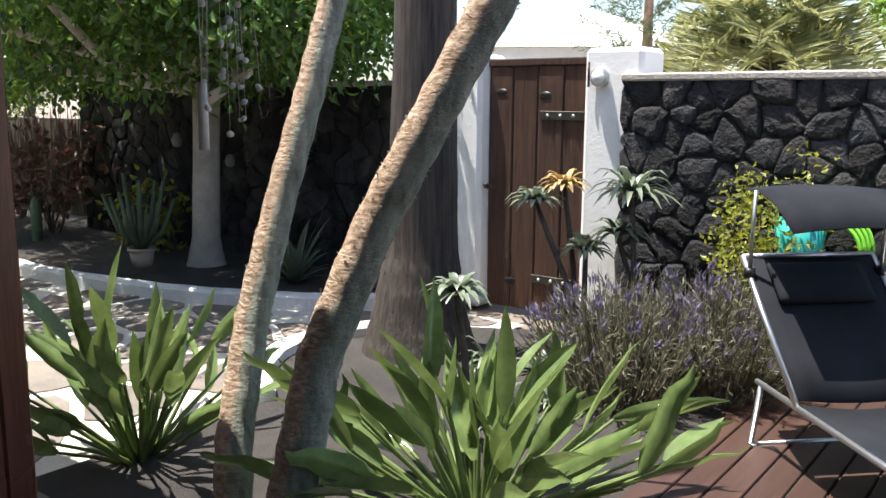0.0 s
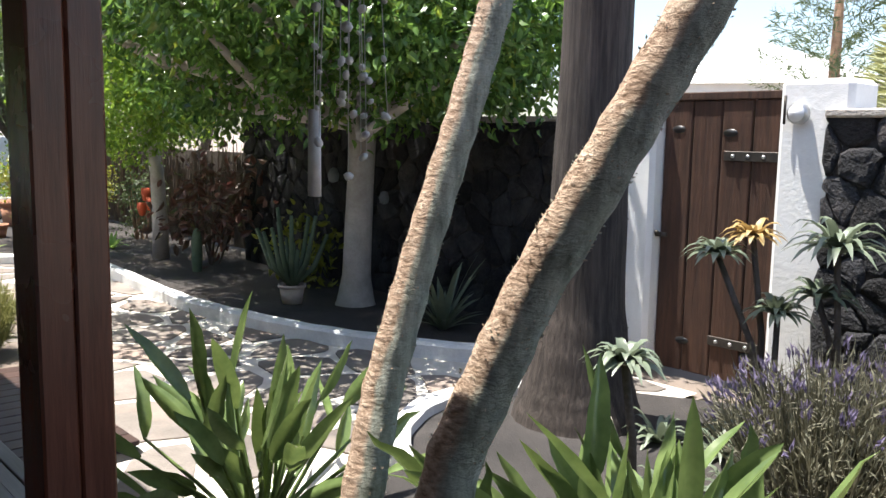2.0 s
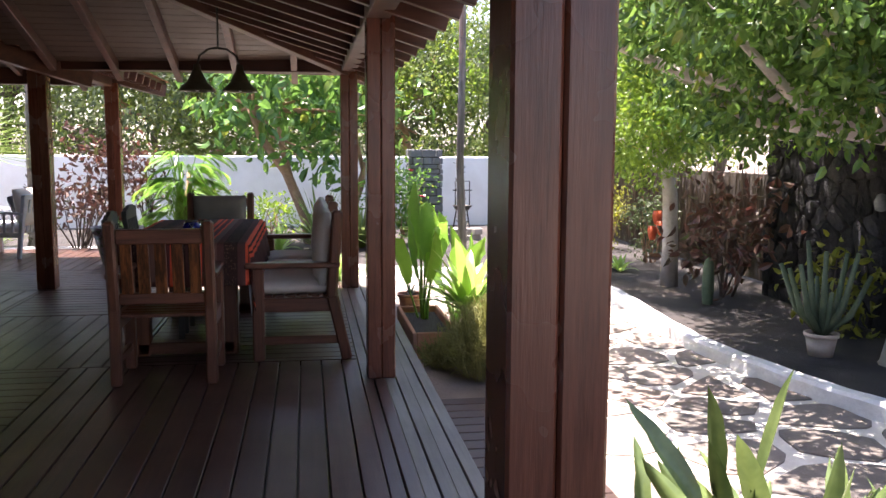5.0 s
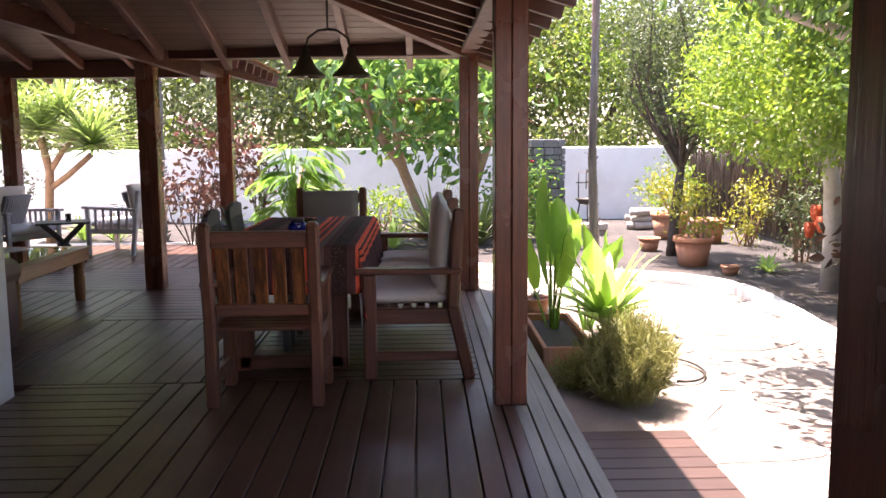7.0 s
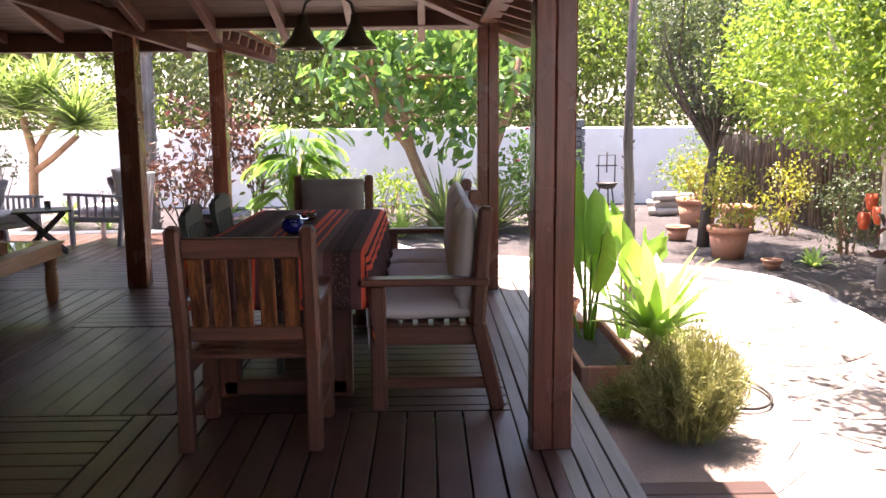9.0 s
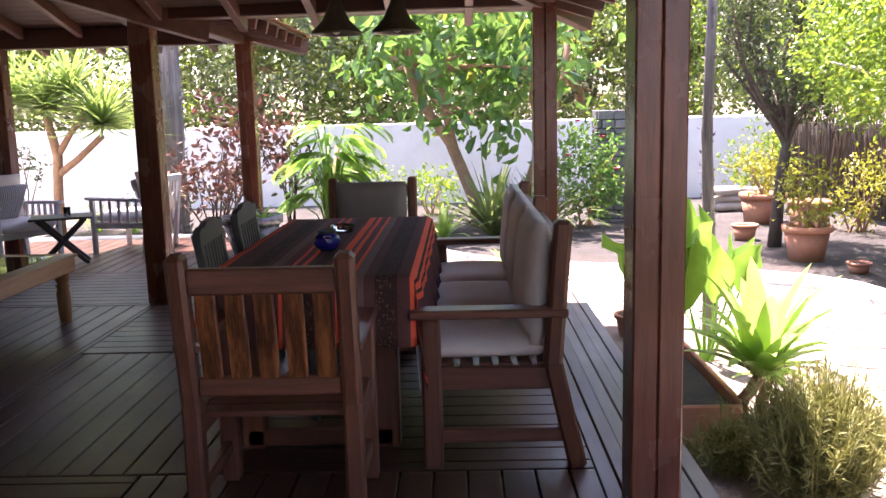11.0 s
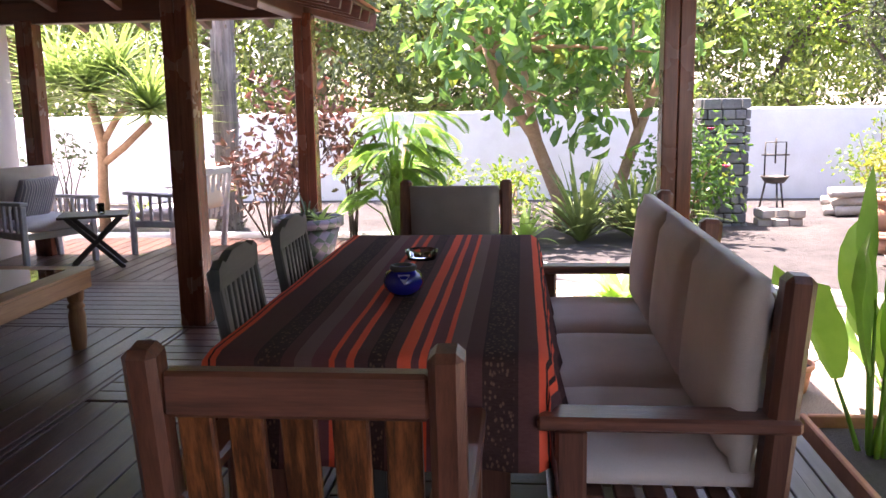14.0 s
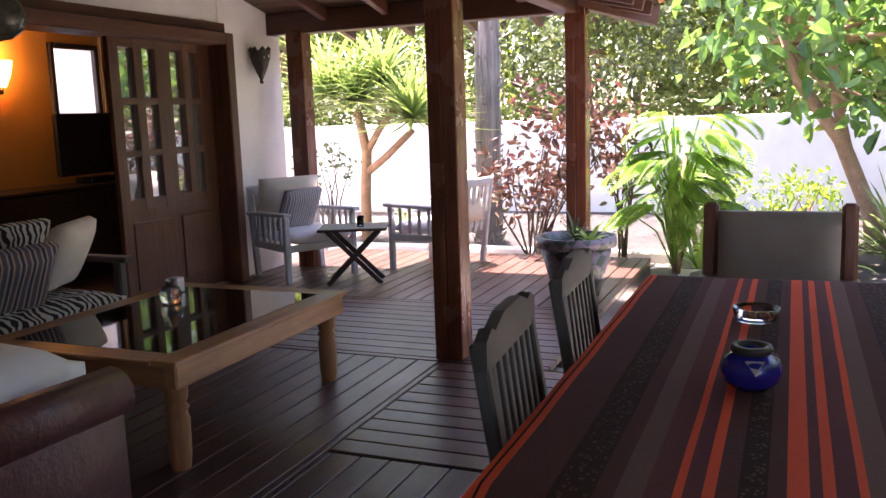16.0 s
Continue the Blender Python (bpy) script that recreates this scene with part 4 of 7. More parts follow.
def draped(name, x0, x1, y0, y1, z, drops, mat, label, thick=0.004, n=56, seed=2):
    """A cloth laid over the table: flat above, falling in soft folds past the edges. drops: how far it hangs at -x, +x, -y, +y."""
    l, r, f, bk = drops
    us = np.linspace(x0 - l, x1 + r, n)
    vsn = np.linspace(y0 - f, y1 + bk, 40)
    vs, uv = [], []
    for v in vsn:
        for u in us:
            ex, ey = max(x0 - u, u - x1, 0), max(y0 - v, v - y1, 0)
            sx, sy = (-1 if u < x0 else 1), (-1 if v < y0 else 1)
            x, y, zz = min(max(u, x0), x1), min(max(v, y0), y1), z
            if ex or ey:
                dr = math.hypot(ex, ey) if ex and ey else ex + ey
                zz = z - dr + 0.008 * math.exp(-dr * 40)
                flare = 0.014 + 0.20 * dr + (0.012 * math.sin((u if ey else v) * 17) + 0.007 * math.sin((u if ey else v) * 47)) * min(1, dr * 3.5)
                if ex:
                    x += sx * flare * (0.35 if ey else 1)
                if ey:
                    y += sy * flare * (0.35 if ex else 1)
                if ex and ey:
                    x += sx * 0.18 * min(ex, ey)
                    y += sy * 0.06 * min(ex, ey)
            else:
                zz += 0.0015 * math.sin(u * 13 + v * 7)
            vs.append((x, y, zz))
            uv.append(((u - x0 + l) / (x1 - x0 + l + r), (v - y0 + f) / (y1 - y0 + f + bk)))
    fs = [(j * n + i, j * n + i + 1, (j + 1) * n + i + 1, (j + 1) * n + i) for j in range(39) for i in range(n - 1)]
    me = bpy.data.meshes.new(name)
    me.from_pydata(vs, [], fs)
    lay = me.uv_layers.new(name="weave")
    for lp in me.loops:
        lay.data[lp.index].uv = uv[lp.vertex_index]
    me.polygons.foreach_set("use_smooth", [True] * len(me.polygons))
    me.materials.append(mat)
    ob = new(name, me)
    s = ob.modifiers.new("thickness", "SOLIDIFY")
    s.thickness, s.offset = thick, 1
    return tagged(ob, label, "tablecloth")


draped("under_tablecloth", -8.43, -6.57, -0.025, 0.755, 0.749, (0.05, 0.14, 0.05, 0.43), M_WHITEC, "white cotton undercloth hanging below the striped cloth")
draped("tablecloth", -8.45, -6.55, -0.045, 0.775, 0.756, (0.10, 0.26, 0.06, 0.33), M_STRIPE, "black, plum and orange striped woven tablecloth on the table")

vase = thing("oil_lamp_vase", -7.20, 0.354, 0.762, 0, "round cobalt blue glazed pot with silver rim on the table", "vase")
part("body", Geo().lathe([(0.0, 0.0), (0.035, 0.0), (0.058, 0.02), (0.064, 0.042), (0.056, 0.066), (0.036, 0.080), (0.032, 0.086), (0.028, 0.084), (0.0, 0.05)], 24), M_COBALT, vase)
part("rim", Geo().lathe([(0.040, 0.078), (0.044, 0.086), (0.040, 0.094), (0.030, 0.094), (0.029, 0.082)], 24), M_IRON, vase)
for k in range(3):
    part("silver_petal", Geo().add([(0.050, -0.02, 0.072), (0.050, 0.02, 0.072), (0.0665, 0.0, 0.044)], [(0, 1, 2)]), M_STEEL, vase).matrix_basis = pose(0, 0, 0, 0, 0, 120 * k + 10)
dish = thing("glass_ashtray", -7.82, 0.34, 0.762, 0, "clear glass ashtray on the striped cloth", "ashtray")
part("bowl", Geo().lathe([(0.0, 0.0), (0.055, 0.0), (0.065, 0.035), (0.060, 0.036), (0.050, 0.010), (0.0, 0.008)], 24), M_GLASS, dish)

# bench with cushions
bench = thing("dining_bench", -7.45, 1.10, 0, 0, "long dark plank bench with three grey-beige cushions beside the table", "bench")
BL = 1.92
for s in (-1, 1):
    xx = s * (BL / 2 - 0.04)
    part("front_leg", Geo().box((xx, -0.26, 0.30), (0.07, 0.075, 0.60), 0.01), W_CHAIR["z"], bench)
    part("back_leg", Geo().bar((xx, 0.30, 0), (xx, 0.205, 0.42), 0.07, 0.08, 0.01, up=(1, 0, 0)).bar((xx, 0.203, 0.40), (xx, 0.245, 0.965), 0.07, 0.08, 0.026, up=(1, 0, 0)), W_CHAIR["z"], bench)
    part("armrest", Geo().box((xx, -0.04, 0.617), (0.10, 0.60, 0.035), 0.014), W_CHAIR["y"], bench)
    part("side_rail", Geo().box((xx, 0.0, 0.36), (0.04, 0.46, 0.09), 0.006), W_CHAIR["y"], bench)
    part("stretcher", Geo().box((xx, 0.02, 0.13), (0.04, 0.50, 0.055), 0.006), W_CHAIR["y"], bench)
part("front_rail", Geo().box((0, -0.245, 0.36), (BL - 0.15, 0.04, 0.09), 0.006), W_CHAIR["x"], bench)
part("top_rail", Geo().box((0, 0.243, 0.84), (BL - 0.15, 0.04, 0.10), 0.008), W_CHAIR["x"], bench)
part("middle_post", Geo().bar((0, 0.205, 0.38), (0, 0.247, 0.965), 0.07, 0.06, 0.024, up=(1, 0, 0)), W_CHAIR["z"], bench)
for k in range(6):
    part("seat_slat", Geo().box((0, -0.20 + k * 0.075, 0.405), (BL - 0.1, 0.05, 0.02), 0.004), W_CHAIR["x"], bench)
for k in range(15):
    part("back_slat", Geo().bar((-0.84 + k * 0.12, 0.225, 0.42), (-0.84 + k * 0.12, 0.240, 0.80), 0.05, 0.02, 0.004, up=(0, 1, 0)), W_SLAT, bench)
for k in range(3):
    xx = (k - 1) * 0.605
    part("seat_cushion", Geo().cushion((xx, -0.04, 0.462), (0.60, 0.52, 0.10)), M_CUSH, bench, "grey-beige seat cushion")
    part("back_cushion", Geo().cushion((xx, 0.155, 0.715), (0.60, 0.47, 0.12), Matrix.Rotation(radians(86), 3, "X")), M_CUSH, bench, "grey-beige back cushion")


def grey_chair(x, y, rz):
    """A slim slatted garden chair; it faces its own +y."""
    c = thing("slatted_chair", x, y, 0, rz, "grey-green slatted wooden chair pushed to the table", "chair", "slatted chairs")
    w = 0.47
    for s in (-1, 1):
        part("back_leg", Geo().bar((s * (w / 2 - 0.02), 0.08, 0), (s * (w / 2 - 0.02), 0.02, 0.42), 0.035, 0.045, up=(1, 0, 0)).bar((s * (w / 2 - 0.02), 0.02, 0.41), (s * (w / 2 - 0.02), -0.055, 0.88), 0.035, 0.04, up=(1, 0, 0)), W_GREY["z"], c)
        part("front_leg", Geo().box((s * (w / 2 - 0.02), 0.42, 0.21), (0.035, 0.04, 0.42)), W_GREY["z"], c)
    pts = [(-0.235, 0.82), (-0.235, 0.885), (-0.19, 0.905), (-0.16, 0.893), (-0.08, 0.918), (0.08, 0.918), (0.16, 0.893), (0.19, 0.905), (0.235, 0.885), (0.235, 0.82)]
    n = len(pts)
    part("top_rail", Geo().add([(x_, -0.03, z_) for x_, z_ in pts] + [(x_, -0.058, z_) for x_, z_ in pts], [tuple(range(n)), tuple(range(2 * n - 1, n - 1, -1))] + [(k, n + k, n + (k + 1) % n, (k + 1) % n) for k in range(n)]), W_GREY["x"], c)
    part("lower_rail", Geo().box((0, 0.0, 0.50), (w - 0.06, 0.025, 0.05), 0.004), W_GREY["x"], c)
    for k in range(7):
        xx = (k - 3) * 0.056
        part("back_slat", Geo().bar((xx, 0.0, 0.50), (xx, -0.042, 0.84), 0.028, 0.014, 0.003, up=(0, 1, 0)), W_GREY["z"], c)
    for k in range(6):
        part("seat_slat", Geo().box((0, 0.05 + k * 0.072, 0.435), (w, 0.06, 0.02), 0.004), W_GREY["x"], c)
    return c


grey_chair(-7.20, -0.14, 4)
grey_chair(-7.90, -0.15, 2)

# hanging bell lamps over the table
pl = thing("pendant_lamp", -8.12, 0.475, 2.5, 0, "twin bell-shaped bronze pendant lamp hanging over the table", "lamp")
part("stem", Geo().tube([(0, 0, 0.2), (0, 0, -0.36)], 0.008), M_IRON, pl)
for s in (-1, 1):
    part("arm", Geo().tube([(0, 0, -0.36), (0, s * 0.07, -0.37), (0, s * 0.14, -0.42), (0, s * 0.165, -0.50)], 0.009), M_IRON, pl)
    sh = part("shade", Geo().lathe([(0.0, -0.49), (0.026, -0.49), (0.030, -0.53), (0.045, -0.56), (0.075, -0.625), (0.135, -0.685), (0.138, -0.70), (0.128, -0.695), (0.07, -0.635), (0.03, -0.56)], 24, (0, s * 0.165, 0)), M_BRONZE, pl, "flared bronze bell shade")
    part("bulb", Geo().lathe([(0.0, -0.70), (0.02, -0.69), (0.028, -0.665), (0.018, -0.63), (0.012, -0.60)], 12, (0, s * 0.165, 0)), M_WPLASTIC, sh)

# ---- seating area ----
ct = thing("coffee_table", -8.52, -2.24, 0, 0, "low honey-brown coffee table with turned legs and glass top", "coffee table")
for s in (-1, 1):
    part("long_rail", Geo().box((0, s * 0.49, 0.395), (1.32, 0.05, 0.10), 0.008), W_COFFEE["x"], ct)
    part("end_rail", Geo().box((s * 0.635, 0, 0.395), (0.05, 0.93, 0.10), 0.008), W_COFFEE["y"], ct)
    part("top_border", Geo().box((0, s * 0.47, 0.452), (1.36, 0.12, 0.02), 0.006), W_COFFEE["x"], ct)
    part("top_border", Geo().box((s * 0.625, 0, 0.4515), (0.12, 0.82, 0.019), 0.006), W_COFFEE["y"], ct)
    for q in (-1, 1):
        part("leg", Geo().lathe([(0.038, 0.0), (0.045, 0.06), (0.048, 0.2), (0.038, 0.235), (0.05, 0.25), (0.036, 0.27), (0.045, 0.285), (0.05, 0.35)], 16, (s * 0.59, q * 0.445, 0)), W_COFFEE["z"], ct)
part("glass_top", Geo().box((0, 0, 0.458), (1.14, 0.83, 0.010), 0.003), M_TABLEGLASS, ct, "dark reflecting glass top")
jar = thing("glass_jar", -8.72, -2.45, 0.464, 0, "clear glass bottle on the coffee table", "jar")
part("body", Geo().lathe([(0.0, 0.0), (0.045, 0.0), (0.055, 0.03), (0.05, 0.07), (0.02, 0.10), (0.022, 0.12)], 16), M_GLASS, jar)
tum = thing("candle_holder", -8.95, -2.6, 0.464, 0, "small dark square candle holder on the coffee table", "candle holder")
part("body", Geo().box((0, 0, 0.04), (0.06, 0.06, 0.08), 0.006), M_STEEL, tum)


def zebra():
    m, nt, b = nodes_of("zebra_fabric")
    tc = nt.nodes.new("ShaderNodeTexCoord")
    w = nt.nodes.new("ShaderNodeTexWave")
    w.inputs["Scale"].default_value, w.inputs["Distortion"].default_value, w.inputs["Detail"].default_value, w.inputs["Detail Scale"].default_value = 7.0, 9.0, 2.0, 1.3
    nt.links.new(tc.outputs["Object"], w.inputs[0])
    nt.links.new(ramp(nt, w.outputs["Fac"], [(0.46, (0.016, 0.014, 0.014)), (0.52, (0.50, 0.47, 0.42))]), b.inputs["Base Color"])
    b.inputs["Roughness"].default_value = 0.9
    return m


def woven(name, cols, scale):
    """Narrow woven stripes for small cushions."""
    m, nt, b = nodes_of(name)
    tc = nt.nodes.new("ShaderNodeTexCoord")
    w = nt.nodes.new("ShaderNodeTexWave")
    w.inputs["Scale"].default_value, w.inputs["Distortion"].default_value = scale, 0.4
    nt.links.new(tc.outputs["Object"], w.inputs[0])
    nt.links.new(ramp(nt, w.outputs["Fac"], cols), b.inputs["Base Color"])
    b.inputs["Roughness"].default_value = 0.9
    bump(nt, b, noise_tex(nt, 200), 0.3, 0.002)
    return m


M_ZEBRA = zebra()
M_STRIPEC = woven("striped_cushion_fabric", [(0.2, (0.20, 0.20, 0.22)), (0.45, (0.45, 0.43, 0.40)), (0.6, (0.50, 0.48, 0.45)), (0.8, (0.16, 0.16, 0.19))], 6)
M_ETHNIC = woven("patterned_cushion_fabric", [(0.1, (0.04, 0.05, 0.10)), (0.35, (0.45, 0.40, 0.33)), (0.55, (0.50, 0.22, 0.10)), (0.85, (0.08, 0.09, 0.14))], 5)
sofa = thing("wooden_sofa", -8.22, -3.45, 0, 0, "dark wooden sofa with zebra-pattern seat cushions", "sofa")
for s in (-1, 1):
    part("arm_frame", Geo().box((s * 0.93, 0.28, 0.29), (0.06, 0.06, 0.58), 0.01).box((s * 0.93, -0.3, 0.38), (0.06, 0.06, 0.76), 0.01).box((s * 0.93, 0.0, 0.59), (0.08, 0.72, 0.035), 0.01), W_XT, sofa)
part("seat_frame", Geo().box((0, 0.0, 0.24), (1.82, 0.66, 0.09), 0.01), W_XT, sofa)
part("seat_cushion", Geo().cushion((-0.455, 0.02, 0.36), (0.90, 0.66, 0.15)), M_ZEBRA, sofa, "zebra-pattern seat cushion")
part("seat_cushion", Geo().cushion((0.455, 0.02, 0.36), (0.90, 0.66, 0.15)), M_ZEBRA, sofa, "zebra-pattern seat cushion")
for s in (-1, 1):
    part("back_cushion", Geo().cushion((s * 0.455, -0.27, 0.60), (0.88, 0.46, 0.16), Matrix.Rotation(radians(72), 3, "X")), M_ZEBRA, sofa, "zebra-pattern back cushion")
for nm, x, y, z, rz, mt, lab in (("throw_pillow", -8.86, -3.28, 0.66, 24, M_CUSH, "plain beige throw pillow on the zebra sofa"), ("throw_pillow", -8.46, -3.24, 0.58, -8, M_ETHNIC, "orange and blue patterned pillow on the zebra sofa")):
    p = thing(nm, x, y, z, rz, lab, "pillow", "sofa pillows")
    part("cover", Geo().cushion((0, 0, 0), (0.44, 0.40, 0.15), Matrix.Rotation(radians(62), 3, "X"), 8, 0.8), mt, p)

lc = thing("leather_armchair", -6.94, -1.90, 0, 0, "dark brown leather armchair with rolled arms and pale throw", "armchair")
part("base", Geo().box((0, -0.05, 0.19), (0.78, 0.86, 0.30), 0.04), M_LEATHER, lc)
for s in (-1, 1):
    part("rolled_arm", Geo().tube([(-0.42, s * 0.40 - 0.05, 0.52), (0.35, s * 0.40 - 0.05, 0.54)], 0.085, 14).box((-0.03, s * 0.40 - 0.05, 0.26), (0.76, 0.12, 0.46), 0.02), M_LEATHER, lc)
part("backrest", Geo().cushion((0.36, -0.05, 0.62), (0.7, 0.70, 0.2), Matrix.Rotation(radians(100), 3, "Y")), M_LEATHER, lc)
part("seat_cushion", Geo().cushion((-0.05, -0.05, 0.42), (0.72, 0.66, 0.16)), M_LEATHER, lc)
part("throw", Geo().cushion((-0.10, -0.06, 0.575), (0.66, 0.58, 0.20)), M_WHITEC, lc, "thick pale cushion on the seat")


def garden_armchair(x, y, rz, label):
    """A white-washed slatted armchair; it faces its own +y."""
    c = thing("garden_armchair", x, y, 0, rz, label, "armchair", "white garden armchairs")
    for s in (-1, 1):
        part("front_leg", Geo().box((s * 0.32, 0.30, 0.28), (0.05, 0.05, 0.56), 0.008), W_WHITE, c)
        part("back_leg", Geo().bar((s * 0.32, -0.26, 0), (s * 0.32, -0.36, 0.78), 0.05, 0.05, 0.008, up=(1, 0, 0)), W_WHITE, c)
        part("armrest", Geo().bar((s * 0.33, 0.36, 0.575), (s * 0.33, -0.34, 0.55), 0.075, 0.03, 0.01), W_WHITE, c)
        for k in range(5):
            part("arm_spindle", Geo().box((s * 0.32, 0.2 - 0.1 * k, 0.43), (0.022, 0.03, 0.26), 0.004), W_WHITE, c)
        part("side_rail", Geo().box((s * 0.32, 0, 0.29), (0.035, 0.58, 0.06), 0.006), W_WHITE, c)
    part("front_rail", Geo().box((0, 0.30, 0.29), (0.6, 0.035, 0.06), 0.006), W_WHITE, c)
    part("top_rail", Geo().box((0, -0.36, 0.75), (0.64, 0.035, 0.07), 0.008), W_WHITE, c)
    for k in range(6):
        part("back_slat", Geo().bar((-0.25 + 0.1 * k, -0.285, 0.30), (-0.25 + 0.1 * k, -0.355, 0.74), 0.05, 0.016, 0.004, up=(0, 1, 0)), W_WHITE, c)
    part("seat_cushion", Geo().cushion((0, 0.02, 0.37), (0.58, 0.60, 0.12)), M_WHITEC, c, "off-white seat cushion")
    part("back_cushion", Geo().cushion((0, -0.25, 0.62), (0.56, 0.46, 0.14), Matrix.Rotation(radians(80), 3, "X")), M_CUSH, c, "grey back cushion")
    return c


garden_armchair(-11.74, -3.52, -30, "white-washed garden armchair by the white wall")
garden_armchair(-12.43, -2.52, 170, "white-washed garden armchair at the terrace edge")
for x, y, rz in ((-11.72, -3.54, -14), (-12.42, -2.38, 182)):
    p = thing("scatter_cushion", x, y, 0.58, rz, "grey striped cushion leaning in the white armchair", "cushion", "striped cushions")
    part("cover", Geo().cushion((0, 0, 0), (0.42, 0.38, 0.13), Matrix.Rotation(radians(66), 3, "X"), 8, 0.8), M_STRIPEC, p)
xt = thing("folding_table", -11.56, -2.92, 0, 112, "small dark folding table with crossed legs", "side table")
part("tabletop", Geo().box((0, 0, 0.455), (0.56, 0.42, 0.022), 0.006), W_XT, xt)
for s in (-1, 1):
    part("crossed_leg", Geo().bar((-0.22, s * 0.15, 0.0), (0.22, s * 0.15, 0.445), 0.025, 0.04), W_XT, xt)
    part("crossed_leg", Geo().bar((0.22, s * 0.115, 0.0), (-0.22, s * 0.115, 0.445), 0.025, 0.04), W_XT, xt)
gls = thing("drinking_glass", -11.52, -2.84, 0.466, 0, "clear tumbler on the folding table", "glass")
part("body", Geo().lathe([(0.0, 0.0), (0.028, 0.0), (0.033, 0.09), (0.030, 0.09), (0.026, 0.008), (0.0, 0.006)], 16), M_GLASS, gls)

# doorway: frame, glazed leaf, room behind
dr = thing("door_1", 0, BACK, 0, 0, "stained wooden doorway with one glazed leaf closed", "door", kind="structure")
for x in (DX0 + 0.05, DX1 - 0.05):
    part("door_frame", Geo().box((x, 0.0, DH / 2), (0.10, 0.30, DH), 0.01), W_DOOR["z"], dr)
part("door_frame", Geo().box(((DX0 + DX1) / 2, 0.0, DH - 0.04), (DX1 - DX0 - 0.2, 0.298, 0.10), 0.01), W_DOOR["x"], dr)
part("door_casing", Geo().box(((DX0 + DX1) / 2, 0.012, DH + 0.05), (DX1 - DX0 + 0.12, 0.03, 0.09), 0.008), W_DOOR["x"], dr)
part("door_casing", Geo().box((DX0 - 0.04, 0.012, DH / 2), (0.08, 0.03, DH), 0.008), W_DOOR["z"], dr)
leaf = part("door_leaf", Geo().box((-10.74, -0.06, 0.37), (1.18, 0.045, 0.72), 0.006), W_DOOR["z"], dr, "panelled lower part of the leaf")
for x, w in ((-10.20, 0.10), (-10.445, 0.09), (-10.71, 0.17), (-10.985, 0.09), (-11.23, 0.20)):
    part("stile", Geo().box((x, -0.06, 1.35), (w, 0.05, 1.26), 0.006), W_DOOR["z"], leaf)
for z in (0.76, 1.14, 1.52, 1.95):
    part("rail", Geo().box((-10.74, -0.062, z), (1.16, 0.048, 0.05 if 1 < z < 1.9 else 0.09), 0.005), W_DOOR["x"], leaf)
part("window_pane", Geo().box((-10.74, -0.075, 1.36), (1.12, 0.004, 1.18), 0.0005), M_DOORGLASS, leaf).visible_shadow = False
for x in (-10.46, -11.0):
    part("raised_panel", Geo().box((x, -0.036, 0.38), (0.42, 0.02, 0.5), 0.014), W_DOOR["z"], leaf)
solid("room_wall", Geo().box((-9.30, BACK - 1.95, 1.4), (4.2, 0.1, 3.0)).box((-12.12, BACK - 1.95, 1.4), (0.16, 0.1, 3.0)).box((-11.72, BACK - 1.95, 0.66), (0.64, 0.1, 1.52)).box((-11.72, BACK - 1.95, 2.51), (0.64, 0.1, 0.78)).box((-12.1, BACK - 1.07, 1.4), (0.1, 1.64, 3.0)).box((-7.2, BACK - 1.07, 1.4), (0.1, 1.64, 3.0)), M_OCHRE, "ochre plastered walls of the room indoors", "wall")
solid("room_floor", Geo().box((-9.6, BACK - 1.07, -0.03), (4.8, 1.62, 0.05)).box((-9.6, BACK - 1.07, 2.75), (4.8, 1.62, 0.05)), W_XT, "dark wooden floor and ceiling of the room indoors", "floor")
cab = thing("black_cabinet", -10.95, BACK - 1.62, 0, 0, "black lacquered cabinet indoors", "cabinet")
part("body", Geo().box((0, 0, 0.40), (2.0, 0.45, 0.8), 0.01), M_BLACK, cab)
part("top", Geo().box((0, 0, 0.815), (2.06, 0.49, 0.03), 0.008), M_BLACK, cab)
tv = thing("television", -11.55, BACK - 1.62, 0.83, 0, "dark television screen on the black cabinet", "television")
part("screen", Geo().box((0, 0, 0.36), (0.86, 0.05, 0.56), 0.01), M_BLACK, tv)
part("stand", Geo().box((0, 0, 0.03), (0.3, 0.2, 0.06), 0.01), M_BLACK, tv)
win = thing("window_1", -11.72, BACK - 1.95, 1.42, 0, "small dark framed window in the ochre wall", "window", kind="structure")
part("window_pane", Geo().box((0, 0, 0.35), (0.56, 0.004, 0.66), 0.0005), M_GLASS, win).visible_shadow = False
for s in (-1, 1):
    part("window_frame", Geo().box((s * 0.275, 0.03, 0.35), (0.05, 0.06, 0.70), 0.008), W_XT, win)
    part("window_frame", Geo().box((0, 0.03, 0.35 + s * 0.325), (0.50, 0.06, 0.05), 0.008), W_XT, win)
wl = thing("wall_lamp", -10.78, BACK - 1.82, 1.80, 0, "lit amber glass wall lamp on the ochre wall", "lamp")
part("shade", Geo().lathe([(0.05, -0.1), (0.09, 0.0), (0.115, 0.12), (0.10, 0.12), (0.08, 0.0)], 16), M_GLOW, wl, "glowing amber glass")
part("bracket", Geo().tube([(0, 0, -0.16), (0, 0, -0.09)], 0.025), M_IRON, wl)
bulb = new("wall_lamp_bulb", bpy.data.lights.new("wall_lamp_bulb", "POINT"))
bulb.location = (-10.78, BACK - 1.72, 2.0)
bulb.data.energy, bulb.data.color, bulb.data.shadow_soft_size = 0.9, (1.0, 0.55, 0.2), 0.06
tagged(bulb, kind="structure")

